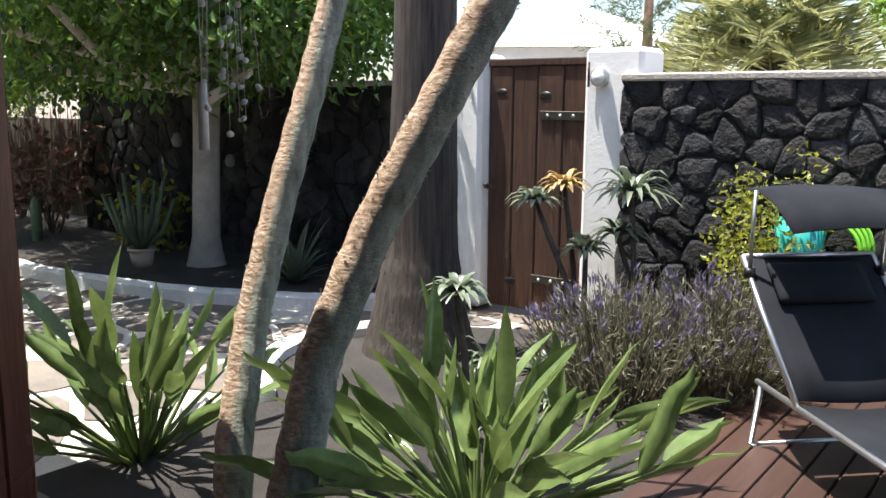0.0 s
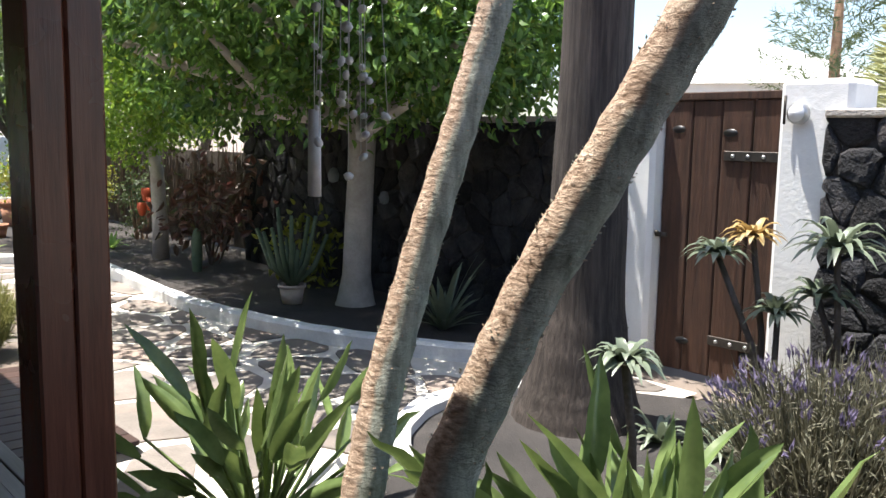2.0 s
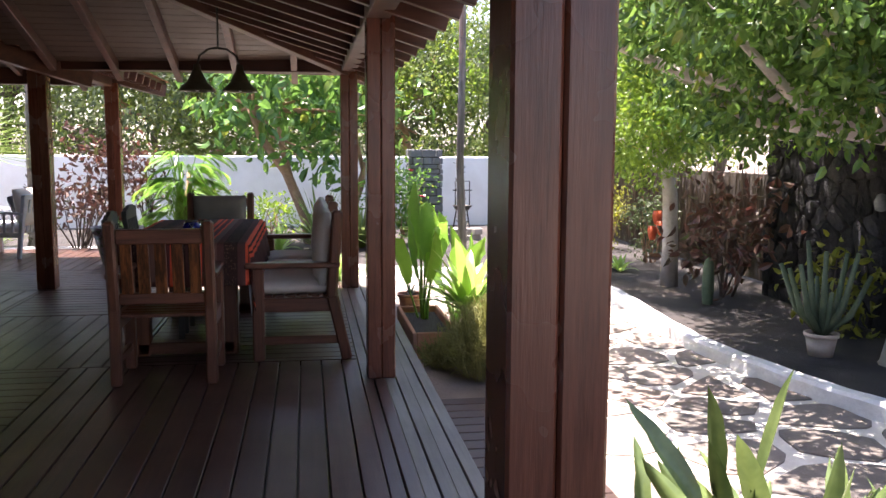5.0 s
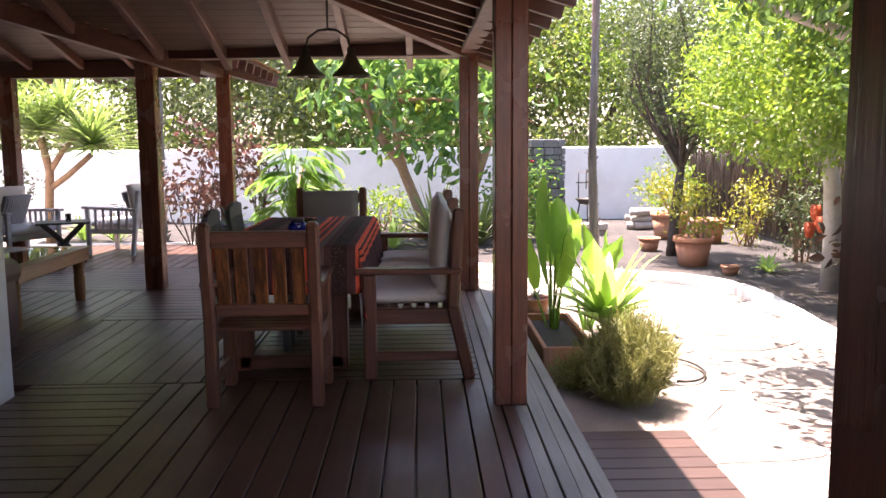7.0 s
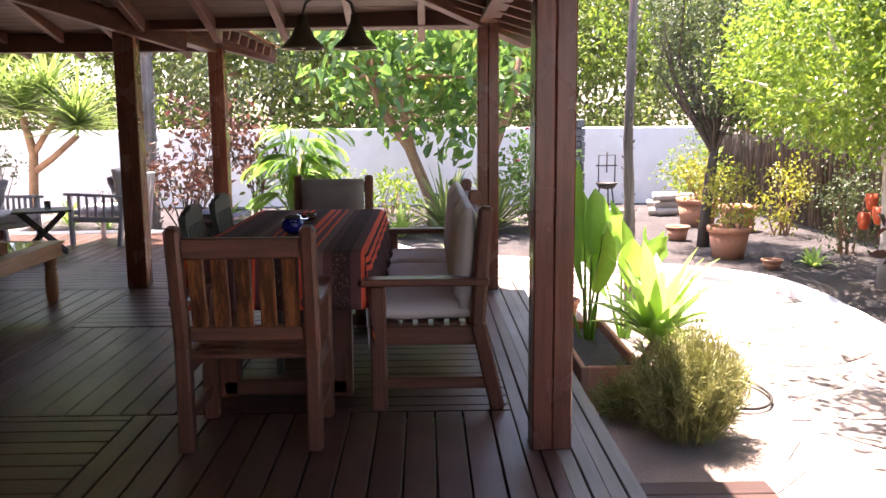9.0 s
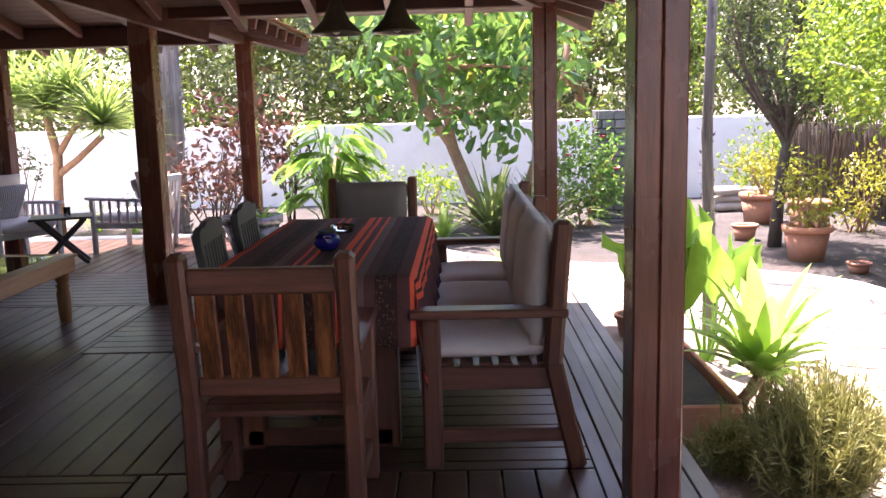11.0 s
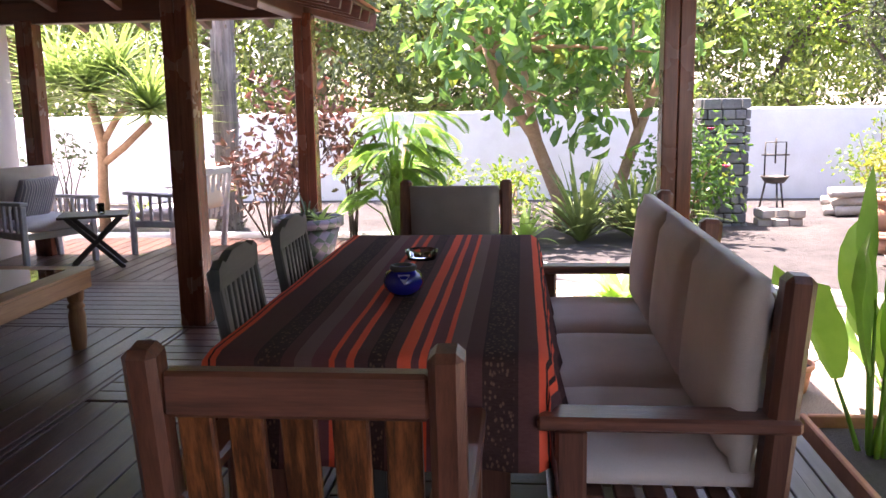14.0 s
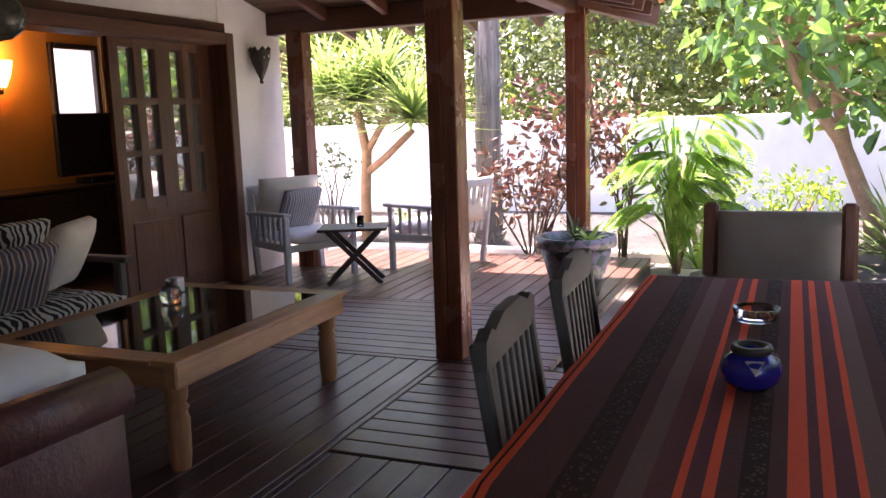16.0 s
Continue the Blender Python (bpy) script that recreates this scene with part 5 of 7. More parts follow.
# pierced wall sconce and hanging mosaic lamp
sc = thing("wall_sconce", -11.82, BACK + 0.10, 1.80, 0, "pierced dark metal heart-shaped wall sconce", "sconce")
part("body", Geo().lathe([(0.0, -0.14), (0.02, -0.12), (0.012, -0.10), (0.04, -0.04), (0.075, 0.05), (0.088, 0.10), (0.09, 0.15)], 12), M_IRON, sc)
for k in range(7):
    a = k * 6.283 / 7
    part("crown_tip", Geo().lathe([(0.022, 0), (0.02, 0.02), (0.0, 0.04)], 6, (0.078 * math.cos(a), 0.078 * math.sin(a), 0.145)), M_IRON, sc)
for x, z in ((-0.04, 0.09), (0.0, 0.10), (0.04, 0.09), (-0.02, 0.05), (0.022, 0.05)):
    part("pierced_star", Geo().lathe([(0.012, 0), (0.0, 0.002)], 6), M_WPLASTIC, sc).matrix_basis = pose(x, 0.089 - abs(x) * 0.4 - (0.1 - z) * 0.3, z, -90)
hl = thing("mosaic_lamp", -8.6, -3.3, 2.765, 0, "round dark mosaic globe lamp hanging from the ceiling", "lamp")
part("globe", Geo().lathe([(0.0, -0.98), (0.07, -0.965), (0.125, -0.92), (0.145, -0.86), (0.125, -0.79), (0.07, -0.745), (0.03, -0.73)], 20), surface("mosaic_glass", (0.01, 0.02, 0.02), (0.16, 0.17, 0.12), 22, 0.2, 60, 0.3, 0.004), hl)
part("chain", Geo().tube([(0, 0, -0.73), (0, 0, 0.15)], 0.006), M_IRON, hl)

# ---- garden: plants, pots and garden things ----
def rosette(name, x, y, z, n, length, width, leaf, label, seed, up=0.6, droop=0.5, stem=None, category="plant", group="", parent=None, fold=0.25, spread=1.0, bark=None):
    """Leaves round one heart, each a part; with an optional bare stem up from the ground."""
    r = random.Random(seed)
    t = thing(name, x, y, z, 0, label, category, group)
    if stem:
        part("stem", Geo().tube(stem[0], stem[1], 8), bark or M_DARKBARK, t)
    hx, hy, hz_ = stem[0][-1] if stem else (0, 0, 0)
    for i in range(n):
        k = i / n
        az = i * 2.39996 + r.uniform(-0.2, 0.2)
        L = length * (0.75 + 0.35 * r.random()) * (0.65 + 0.35 * k)
        tilt = (1 - k) * spread
        g = Geo().add(*blade(L, width * (0.8 + 0.4 * r.random()), L * (up * (1 - 0.65 * tilt) + 0.12), L * (0.35 + 0.6 * tilt), az, 5, lambda q: (1 - q) ** 0.55 * (0.55 + 0.9 * min(q, 0.4)), fold, 0.012, droop * (0.5 + tilt)))
        g.smooth = True
        o = part("leaf", g, leaf, t)
        o.location = (hx, hy, hz_)
    return t


def paddle_plant(name, x, y, n, h, reach, width, leaf, label, seed, blade_len=0.45, z=GZ, lean=(0, 0), tip=0.95, lance=False):
    """Upright paddle leaves on long stalks (strelitzia, banana)."""
    r = random.Random(seed)
    t = thing(name, x, y, z, 0, label, "plant")
    for i in range(n):
        az = i * 2.39996 + r.uniform(-0.3, 0.3)
        k = r.random() ** 0.85
        o = reach * k
        hh = h * (1.0 - 0.55 * k * k) * r.uniform(0.82, 1.08)
        bl = blade_len * r.uniform(0.8, 1.2)
        ca, sa = math.cos(az), math.sin(az)
        b0 = 0.05 * r.random()
        foot = Vector((ca * b0, sa * b0, 0))
        d = Vector((ca * o + lean[0] * hh, sa * o + lean[1] * hh, hh)).normalized()
        tot = math.hypot(o, hh)
        st = tot * (r.uniform(0.45, 0.95) if lance else r.uniform(0.4, 0.7))
        neck = foot + d * st
        g = Geo().tube([foot, foot + d * st * 0.5 + Vector((0, 0, 0.01)), neck], [0.012, 0.009, 0.006], 5, False)
        if lance:
            d = (d + Vector((r.uniform(-0.6, 0.6), r.uniform(-0.6, 0.6), r.uniform(-0.15, 0.35)))).normalized()
        side = d.cross(Vector((r.uniform(-1, 1), r.uniform(-1, 1), 0.4))).normalized()
        nrm = side.cross(d)
        vs, seg = [], 7
        for j in range(seg + 1):
            q = j / seg
            w = width * r.uniform(0.98, 1.02) * (math.sin(math.pi * min(1.0, 0.04 + q * 0.96)) ** tip)
            if lance:
                w = width * 1.9 * (q + 0.02) ** 0.55 * (1 - q) ** 0.85 * r.uniform(0.96, 1.04)
            p = neck + d * (bl * q) + Vector((ca, sa, -0.5)) * (bl * (0.02 + (0.12 if lance else 0.3) * k * r.random()) * q * q)
            for s in (-1, -0.5, 0, 0.5, 1):
                vs.append(p + side * (w / 2 * s) + nrm * (w * (0.24 * abs(s) + 0.03 * math.sin(9 * q + 4 * s))))
        g.add(vs, [(j * 5 + s, j * 5 + s + 1, (j + 1) * 5 + s + 1, (j + 1) * 5 + s) for j in range(seg) for s in range(4)])
        part("leaf", g, leaf, t)
    return t


def rough_trunk(name, path, radii, bark, label, seed, flakes=700, flake=0.02, up=0.6, ring=0.05):
    """A palm-like trunk with ragged leaf scars round it."""
    rng = np.random.default_rng(seed)
    t = thing(name, path[0][0], path[0][1], GZ, 0, label, "tree trunk")
    base = Vector((path[0][0], path[0][1], GZ))
    pts = [Vector(p) - base for p in path]
    fine, fr = [], []
    for i in range(len(pts) - 1):
        for k in range(9):
            q = k / 9
            fine.append(pts[i].lerp(pts[i + 1], q))
            fr.append((radii[i] * (1 - q) + radii[i + 1] * q) * (1 + ring * math.sin(k * 2.1 + i)))
    fine.append(pts[-1]), fr.append(radii[-1])
    part("trunk", Geo().tube(fine, fr, 18), bark, t)
    idx = rng.integers(0, len(fine) - 1, flakes)
    a, d = [], []
    for i in idx:
        ax = (fine[i + 1] - fine[i]).normalized()
        sd = ax.orthogonal().normalized()
        th = rng.random() * 6.283
        n = sd * math.cos(th) + ax.cross(sd) * math.sin(th)
        q = rng.random()
        a.append(fine[i].lerp(fine[i + 1], q) + n * fr[i] * 0.97)
        d.append(n * 0.55 + ax * up + Vector(rng.normal(size=3) * 0.25))
    L = flake * rng.uniform(0.6, 1.4, flakes)
    tagged(np_part("bark_fringe", [leaves(np.array(a), np.array(d), L, L * 0.45, rng, 0.1, 0.1)], bark, t), kind="stuff")
    return t


def leaning(base, slope, cubic, zs, top):
    """Points of a trunk that leans away as it rises, straight above the last height given."""
    def at(z):
        return (sum(c * z ** i for i, c in enumerate(cubic)), base + slope * z, z)
    pts = [at(z) for z in zs]
    a, b = Vector(at(zs[-1] - 0.4)), Vector(pts[-1])
    return pts + [tuple(b + (b - a) * ((top - b.z) / 0.4))]


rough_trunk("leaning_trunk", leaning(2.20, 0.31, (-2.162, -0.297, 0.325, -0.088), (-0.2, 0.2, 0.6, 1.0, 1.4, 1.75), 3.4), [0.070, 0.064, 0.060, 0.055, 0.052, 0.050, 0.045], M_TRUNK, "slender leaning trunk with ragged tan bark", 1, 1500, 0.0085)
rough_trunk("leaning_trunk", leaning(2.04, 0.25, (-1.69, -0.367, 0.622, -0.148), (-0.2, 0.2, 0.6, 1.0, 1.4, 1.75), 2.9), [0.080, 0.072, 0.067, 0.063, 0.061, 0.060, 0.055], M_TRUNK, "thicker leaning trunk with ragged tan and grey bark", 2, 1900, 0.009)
rough_trunk("palm_trunk", [(-3.12, 4.40, -0.2), (-3.12, 4.40, 0.08), (-3.10, 4.40, 0.5), (-3.08, 4.40, 1.7), (-3.06, 4.42, 4.4)], [0.37, 0.29, 0.215, 0.18, 0.165], M_PALMB, "thick upright grey palm trunk with fibrous bark", 3, 500, 0.012, ring=0.008)

paddle_plant("strelitzia", -3.05, 2.44, 60, 0.60, 0.64, 0.094, L_STREL, "green strelitzia clump with upright paddle leaves by the deck", 4, 0.34, lance=True)
paddle_plant("strelitzia", -1.60, 2.84, 92, 0.58, 0.78, 0.104, L_STREL, "large green strelitzia clump with broad paddle leaves", 5, 0.36, lance=True)
paddle_plant("banana_plant", -7.88, 2.08, 9, 1.02, 0.22, 0.20, L_BANANA, "young banana plant with broad pale green leaves in the planter", 6, 0.52, z=-0.04, tip=0.6)
paddle_plant("banana_plant", -8.45, 2.45, 7, 0.85, 0.4, 0.19, L_BANANA, "small banana shoot behind the planter", 16, 0.4)
rosette("soft_agave", -7.22, 2.22, -0.04, 42, 0.66, 0.13, L_AGAVE, "pale green soft agave rosette in the terracotta planter", 7, 1.0, 0.3, ([(0, 0, 0), (0.04, 0.06, 0.10), (0.06, 0.10, 0.18)], [0.03, 0.028, 0.03]), bark=M_BARK)
rosette("soft_agave", -7.45, 2.42, GZ, 18, 0.36, 0.12, L_AGAVE, "pale green soft agave rosette beside the planter", 17, 0.8, 0.5, ([(0, 0, 0), (0.02, 0.03, 0.2)], [0.03, 0.028]), bark=M_BARK)
rosette("soft_agave", -10.75, 1.45, GZ, 34, 0.68, 0.15, L_AGAVE, "pale green soft agave rosette at the end of the deck", 8, 0.7, 0.3)
rosette("spiky_agave", -5.08, 5.2, GZ + 0.03, 30, 0.72, 0.075, L_ALOE, "grey-green spiky agave against the lava wall", 9, 0.9, 0.2)

# aloes beside the gate
for x, y, z, n, L, mt, bx, by, sd in ((-2.555, 4.81, 0.74, 20, 0.19, L_ALOE, 0.25, 0.05, 31), (-2.456, 4.98, 0.83, 20, 0.17, L_ALOEY, 0.1, 0.0, 32), (-2.02, 5.0, 0.80, 24, 0.30, L_ALOE, 0.0, 0.1, 33),
                                     (-2.27, 4.93, 0.45, 18, 0.19, L_ALOE, 0.0, 0.0, 34), (-2.18, 3.50, 0.46, 24, 0.17, L_ALOE, 0.03, 0.05, 35), (-2.12, 5.05, 0.55, 16, 0.2, L_ALOE, 0.1, 0.1, 36)):
    rosette("tree_aloe", x - 0.09 + bx, y + 0.12 + by, GZ, n + 14, L * 1.75, 0.07, mt, "tree aloe with drooping " + ("yellowish" if mt is L_ALOEY else "grey-green") + " leaves on a bare stem", sd, 0.55, 1.0,
            ([(0, 0, 0), (-bx * 0.2, -by * 0.2, (z - GZ) * 0.5), (-bx, -by, z - GZ)], [0.022, 0.018, 0.016]), group="tree aloes")
for x, y, sd in ((-2.55, 4.30, 41), (-2.25, 4.35, 42), (-2.35, 4.6, 44), (-2.15, 3.75, 45), (-1.95, 3.95, 46), (-2.0, 3.6, 47)):
    rosette("ground_aloe", x - 0.07, y + 0.12, GZ + 0.02, 22, 0.34, 0.05, L_ALOE, "dark grey-green aloe rosette low in the gravel bed", sd, 0.8, 0.75, group="ground aloes")


def brush_bush(name, x, y, n, h, rad, stalk, tip, label, seed, tip_share=0.5, wid=0.006, dense=1.0):
    """A bush of many thin upright stalks with needles, and flower heads at some tips."""
    rng = np.random.default_rng(seed)
    t = thing(name, x, y, GZ, 0, label, "bush")
    th, k = rng.random(n) * 6.283, rng.random(n) ** 0.6
    hh = h * (0.75 + 0.4 * rng.random(n)) * (1 - 0.35 * k * k)
    foot = np.stack([np.cos(th) * k * rad * 0.55, np.sin(th) * k * rad * 0.55, np.zeros(n)], 1)
    d = np.stack([np.cos(th) * k * rad * 0.7, np.sin(th) * k * rad * 0.7, hh], 1) + rng.normal(size=(n, 3)) * 0.04
    L = np.linalg.norm(d, axis=1)
    chunks = [leaves(foot, d, L, np.full(n, wid * 2), rng, 0.03, 0.3)]
    m = int(n * 9 * dense)
    i = rng.integers(0, n, m)
    q = rng.uniform(0.25, 0.85, m)[:, None]
    chunks.append(leaves(foot[i] + d[i] * q, d[i] + rng.normal(size=(m, 3)) * 0.35, rng.uniform(0.04, 0.09, m), np.full(m, wid * 1.4), rng))
    tagged(np_part("foliage", chunks, stalk, t), kind="stuff")
    if tip:
        i = rng.choice(n, int(n * tip_share), False)
        a = np.repeat(foot[i] + d[i] * 0.86, 6, 0) + rng.normal(size=(len(i) * 6, 3)) * 0.012
        dd = np.repeat(d[i], 6, 0) + rng.normal(size=(len(i) * 6, 3)) * 0.12
        tagged(np_part("blossom", [leaves(a, dd, np.full(len(a), 0.05), np.full(len(a), 0.014), rng)], tip, t), kind="stuff")
    return t


brush_bush("lavender_bush", -1.77, 4.33, 520, 0.66, 0.42, L_LAV, L_LAVF, "flowering lavender bush, dry below, beside the low deck", 11, 0.18)
brush_bush("lavender_bush", -1.43, 4.74, 480, 0.66, 0.42, L_LAV, L_LAVF, "flowering lavender bush with purple spikes before the wall", 12, 0.18)
brush_bush("rosemary_bush", -6.50, 2.31, 520, 0.56, 0.24, L_ROSE, None, "yellow-green rosemary bush at the deck edge", 13, wid=0.005, dense=2.0)
brush_bush("rosemary_bush", -6.82, 2.10, 120, 0.22, 0.15, L_ROSE, None, "low rosemary bush under the planter", 14, wid=0.005, dense=1.8)


def shrub(name, x, y, blobs, count, size, leaf, bark, label, seed, stems=8, category="shrub", shell=0.3, base=0.0):
    """A shrub: bare stems from the ground that end among clumps of leaves."""
    rng = np.random.default_rng(seed)
    t = thing(name, x, y, GZ + base, 0, label, category)
    chunks, cl = crown_chunks(blobs, count, size, rng, 0.2, shell)
    for i in rng.choice(len(cl), min(stems, len(cl)), replace=False):
        c = Vector(cl[i])
        f = Vector((rng.normal() * 0.05, rng.normal() * 0.05, 0))
        part("stem", Geo().tube([f, f.lerp(c, 0.5) + Vector((rng.normal() * 0.05, rng.normal() * 0.05, 0.05)), c], [0.014, 0.010, 0.004], 5, False), bark, t)
    np_part("foliage", chunks, leaf, t)
    return t


shrub("yellow_shrub", -1.43, 5.28, [(0, 0, 0.85, 0.30, 0.2, 0.38), (0.12, -0.05, 0.45, 0.38, 0.25, 0.35)], 1700, 0.045, L_SHRUB, M_BARK, "yellow-green small-leaved shrub before the lava wall", 21)
shrub("red_leaf_shrub", -9.14, 5.35, [(0, 0, 0.75, 0.62, 0.3, 0.42), (0.5, -0.1, 0.45, 0.3, 0.25, 0.35)], 420, 0.12, L_RED, M_DARKBARK, "bronze-red leaved shrub in the shaded bed", 22)
shrub("red_leaf_shrub", -13.5, -1.95, [(0, 0, 1.0, 0.45, 0.55, 0.62), (0, 0.45, 1.2, 0.4, 0.35, 0.5)], 620, 0.105, L_RED, M_DARKBARK, "red-leaved shrub beyond the terrace before the white wall", 23, 14)
shrub("red_leaf_shrub", -13.7, -1.1, [(0, 0, 1.1, 0.4, 0.4, 0.5)], 260, 0.10, L_RED, M_DARKBARK, "red-leaved shrub behind the corner post", 24, 8)
shrub("hibiscus", -14.35, 2.55, [(0, 0, 0.75, 0.4, 0.45, 0.6)], 1100, 0.085, L_RUBBER, M_BARK, "green hibiscus bush with pink flowers by the stone pillar", 25)
for k, (y, z) in enumerate(((2.42, 1.22), (2.72, 1.02), (2.9, 0.62), (2.3, 0.8))):
    f = thing("hibiscus_flower", -13.98, y, z, 0, "open pink hibiscus flower", "flower", "hibiscus flowers")
    for j in range(5):
        part("petal", Geo().add(*blade(0.06, 0.055, 0.03, 0.05, j * 1.2566, 3)), M_PINK, f)
shrub("leafy_bush", -15.6, -0.4, [(0, 0, 0.5, 0.5, 0.7, 0.4)], 700, 0.08, L_BRIGHT, M_BARK, "low green bush along the white wall", 26)
shrub("leafy_bush", -15.9, 0.6, [(0, 0, 0.45, 0.45, 0.4, 0.4)], 300, 0.09, L_BRIGHT, M_BARK, "sparse green bush along the white wall", 27)
shrub("leafy_bush", -11.75, 5.6, [(0, 0, 0.6, 0.5, 0.3, 0.5)], 800, 0.06, L_OLIVE, M_BARK, "dark green bush before the brushwood fence", 28)
shrub("leafy_bush", -13.3, 5.6, [(0, 0, 0.55, 0.35, 0.3, 0.5)], 600, 0.06, L_SHRUB, M_BARK, "yellow-green bush before the brushwood fence", 29)
shrub("leafy_bush", -15.9, 5.3, [(0, 0, 0.7, 0.5, 0.5, 0.5)], 800, 0.07, L_BRIGHT, M_BARK, "green bush in the corner of the white wall", 30)
shrub("leafy_bush", -7.35, 5.45, [(0, 0, 0.35, 0.35, 0.2, 0.3)], 240, 0.10, L_SHRUB, M_DARKBARK, "yellow-green leafy plant in the shaded bed", 37)
shrub("leafy_bush", -12.4, -7.3, [(0, 0, 1.5, 0.9, 0.4, 0.8)], 1500, 0.09, L_BRIGHT, M_BARK, "green bush outside the small window", 39)
shrub("thin_shrub", -14.6, -4.85, [(0, 0, 0.9, 0.25, 0.45, 0.4)], 160, 0.08, L_OLIVE, M_DARKBARK, "thin open shrub before the white wall", 38, 9)


def strap_plant(name, x, y, n, L, w, leaf, label, seed, up=0.9):
    r = random.Random(seed)
    t = thing(name, x, y, GZ + 0.04, 0, label, "plant")
    for i in range(n):
        k = r.random()
        g = Geo().add(*blade(L, w, L * (1 - 0.5 * k) * up * r.uniform(0.8, 1.1), L * (0.2 + 0.75 * k), i * 2.4 + r.random(), 7, None, 0.2, 0.02, 0.55 * k + 0.1))
        g.smooth = True
        part("leaf", g, leaf, t)
    return t


for x, y, n, L, sd in ((-13.7, 1.35, 80, 1.15, 51), (-13.9, 1.95, 80, 1.2, 52), (-13.5, 0.75, 24, 0.6, 53), (-13.4, -0.35, 22, 0.6, 54), (-14.6, -3.4, 22, 0.6, 55), (-11.0, 4.95, 16, 0.3, 56), (-14.9, -4.0, 20, 0.55, 57)):
    strap_plant("strap_leaf_plant", x, y, n, L, 0.05, L_STREL if L > 0.7 else L_AGAVE, "clump of long arching strap leaves in the bed", sd)


def lobed_leaf(L, az, rise, out):
    """A large leaf with finger lobes either side of its rib."""
    g = Geo()
    ca, sa = math.cos(az), math.sin(az)

    def at(r, s, z):
        return (r * ca - s * sa, r * sa + s * ca, z)
    g.tube([at(0, 0, 0), at(out * 0.5, 0, rise * 0.75), at(out, 0, rise)], [0.012, 0.009, 0.006], 5, False)
    n = 18
    mid = []
    for k in range(n + 1):
        q = k / n
        mid.append((out - L * 0.1 + L * q, rise - L * 0.55 * q * q))
    g.add([at(r0, o * L * 0.035, z0) for r0, z0 in mid for o in (-1, 1)], [(2 * k, 2 * k + 1, 2 * k + 3, 2 * k + 2) for k in range(n)])
    for k in range(1, n + 1):
        r0, z0 = mid[k]
        q = k / n
        w = L * 0.52 * (math.sin(math.pi * (0.14 + 0.80 * q)) ** 0.7)
        for o in (-1, 1):
            f = L * 0.034
            g.add([at(r0 - f, o * L * 0.02, z0), at(r0 + f, o * L * 0.02, z0), at(r0 + w * 0.30 + f * 1.1, o * w * 0.55, z0 + w * 0.05), at(r0 + w * 0.22 - f * 1.1, o * w * 0.55, z0 + w * 0.05), at(r0 + w * 0.55, o * w, z0 - w * 0.25)],
                  [(0, 1, 2, 3), (3, 2, 4)])
    return g


ph = thing("philodendron", -13.35, -0.55, GZ, 0, "tall philodendron with bright lobed leaves past the deck", "plant")
r = random.Random(61)
for k in range(66):
    part("leaf", lobed_leaf(r.uniform(0.28, 0.42), r.uniform(0, 6.28), r.uniform(0.45, 1.5), r.uniform(0.10, 0.38)), L_BANANA, ph)
part("stem", Geo().tube([(0, 0, 0), (0.04, 0.05, 0.6), (0.0, 0.1, 1.2)], [0.04, 0.035, 0.03], 8), M_BARK, ph)

pa = thing("screw_pine", -14.5, -4.33, GZ, 0, "branched screw pine with long sword leaves before the wall", "tree")
part("trunk", Geo().tube([(0, 0, 0), (0.02, 0.02, 0.6), (0, 0.05, 1.1), (0, -0.05, 1.6)], [0.07, 0.062, 0.06, 0.05], 10).tube([(0, 0.03, 0.85), (0.1, 0.35, 1.05), (0.15, 0.72, 1.35)], [0.05, 0.045, 0.04], 8)
     .tube([(0, 0.05, 1.1), (0, 0.25, 1.4), (0, 0.45, 1.6)], [0.045, 0.04, 0.04], 8), M_BARK, pa)
r = random.Random(71)
for hx_, hy_, hz_, n in ((0, -0.05, 1.72, 110), (0.15, 0.74, 1.50, 120), (0, 0.30, 1.95, 80), (0, -0.45, 1.80, 90)):
    for i in range(n):
        k = i / n
        L = r.uniform(0.9, 1.45)
        g = Geo().add(*blade(L, 0.055, L * (0.95 - 1.25 * (1 - k)), L * (0.45 + 0.55 * (1 - k)), i * 2.4, 5, lambda q: 1.0 - 0.9 * q ** 1.5, 0.25, 0.02, 0.35))
        o = part("leaf", g, L_YUCCA, pa)
        o.location = (hx_, hy_, hz_)

# trees of the garden
tree("ficus_tree", (-6.28, 5.26, GZ), [(0, 0, 0), (0.0, 0, 0.06), (0.01, 0, 0.3), (0.06, 0, 1.1), (0.10, 0, 1.75)], [0.22, 0.17, 0.125, 0.115, 0.12],
     [(0, -0.1, 2.75, 2.1, 1.4, 0.85), (1.35, -0.2, 2.40, 1.0, 1.0, 0.62), (-1.3, -0.3, 2.35, 1.0, 0.9, 0.62), (0.2, -1.40, 2.50, 1.8, 0.9, 0.45), (0.2, 0.4, 2.2, 1.9, 0.7, 0.5), (0.0, -0.3, 1.95, 2.3, 1.0, 0.34), (0.0, -1.95, 2.75, 2.0, 0.6, 0.35)], 42000, 0.085, M_PALEBARK, L_FICUS, "ficus tree with pale trunk and dense dark crown", 81, 22, 0.5)
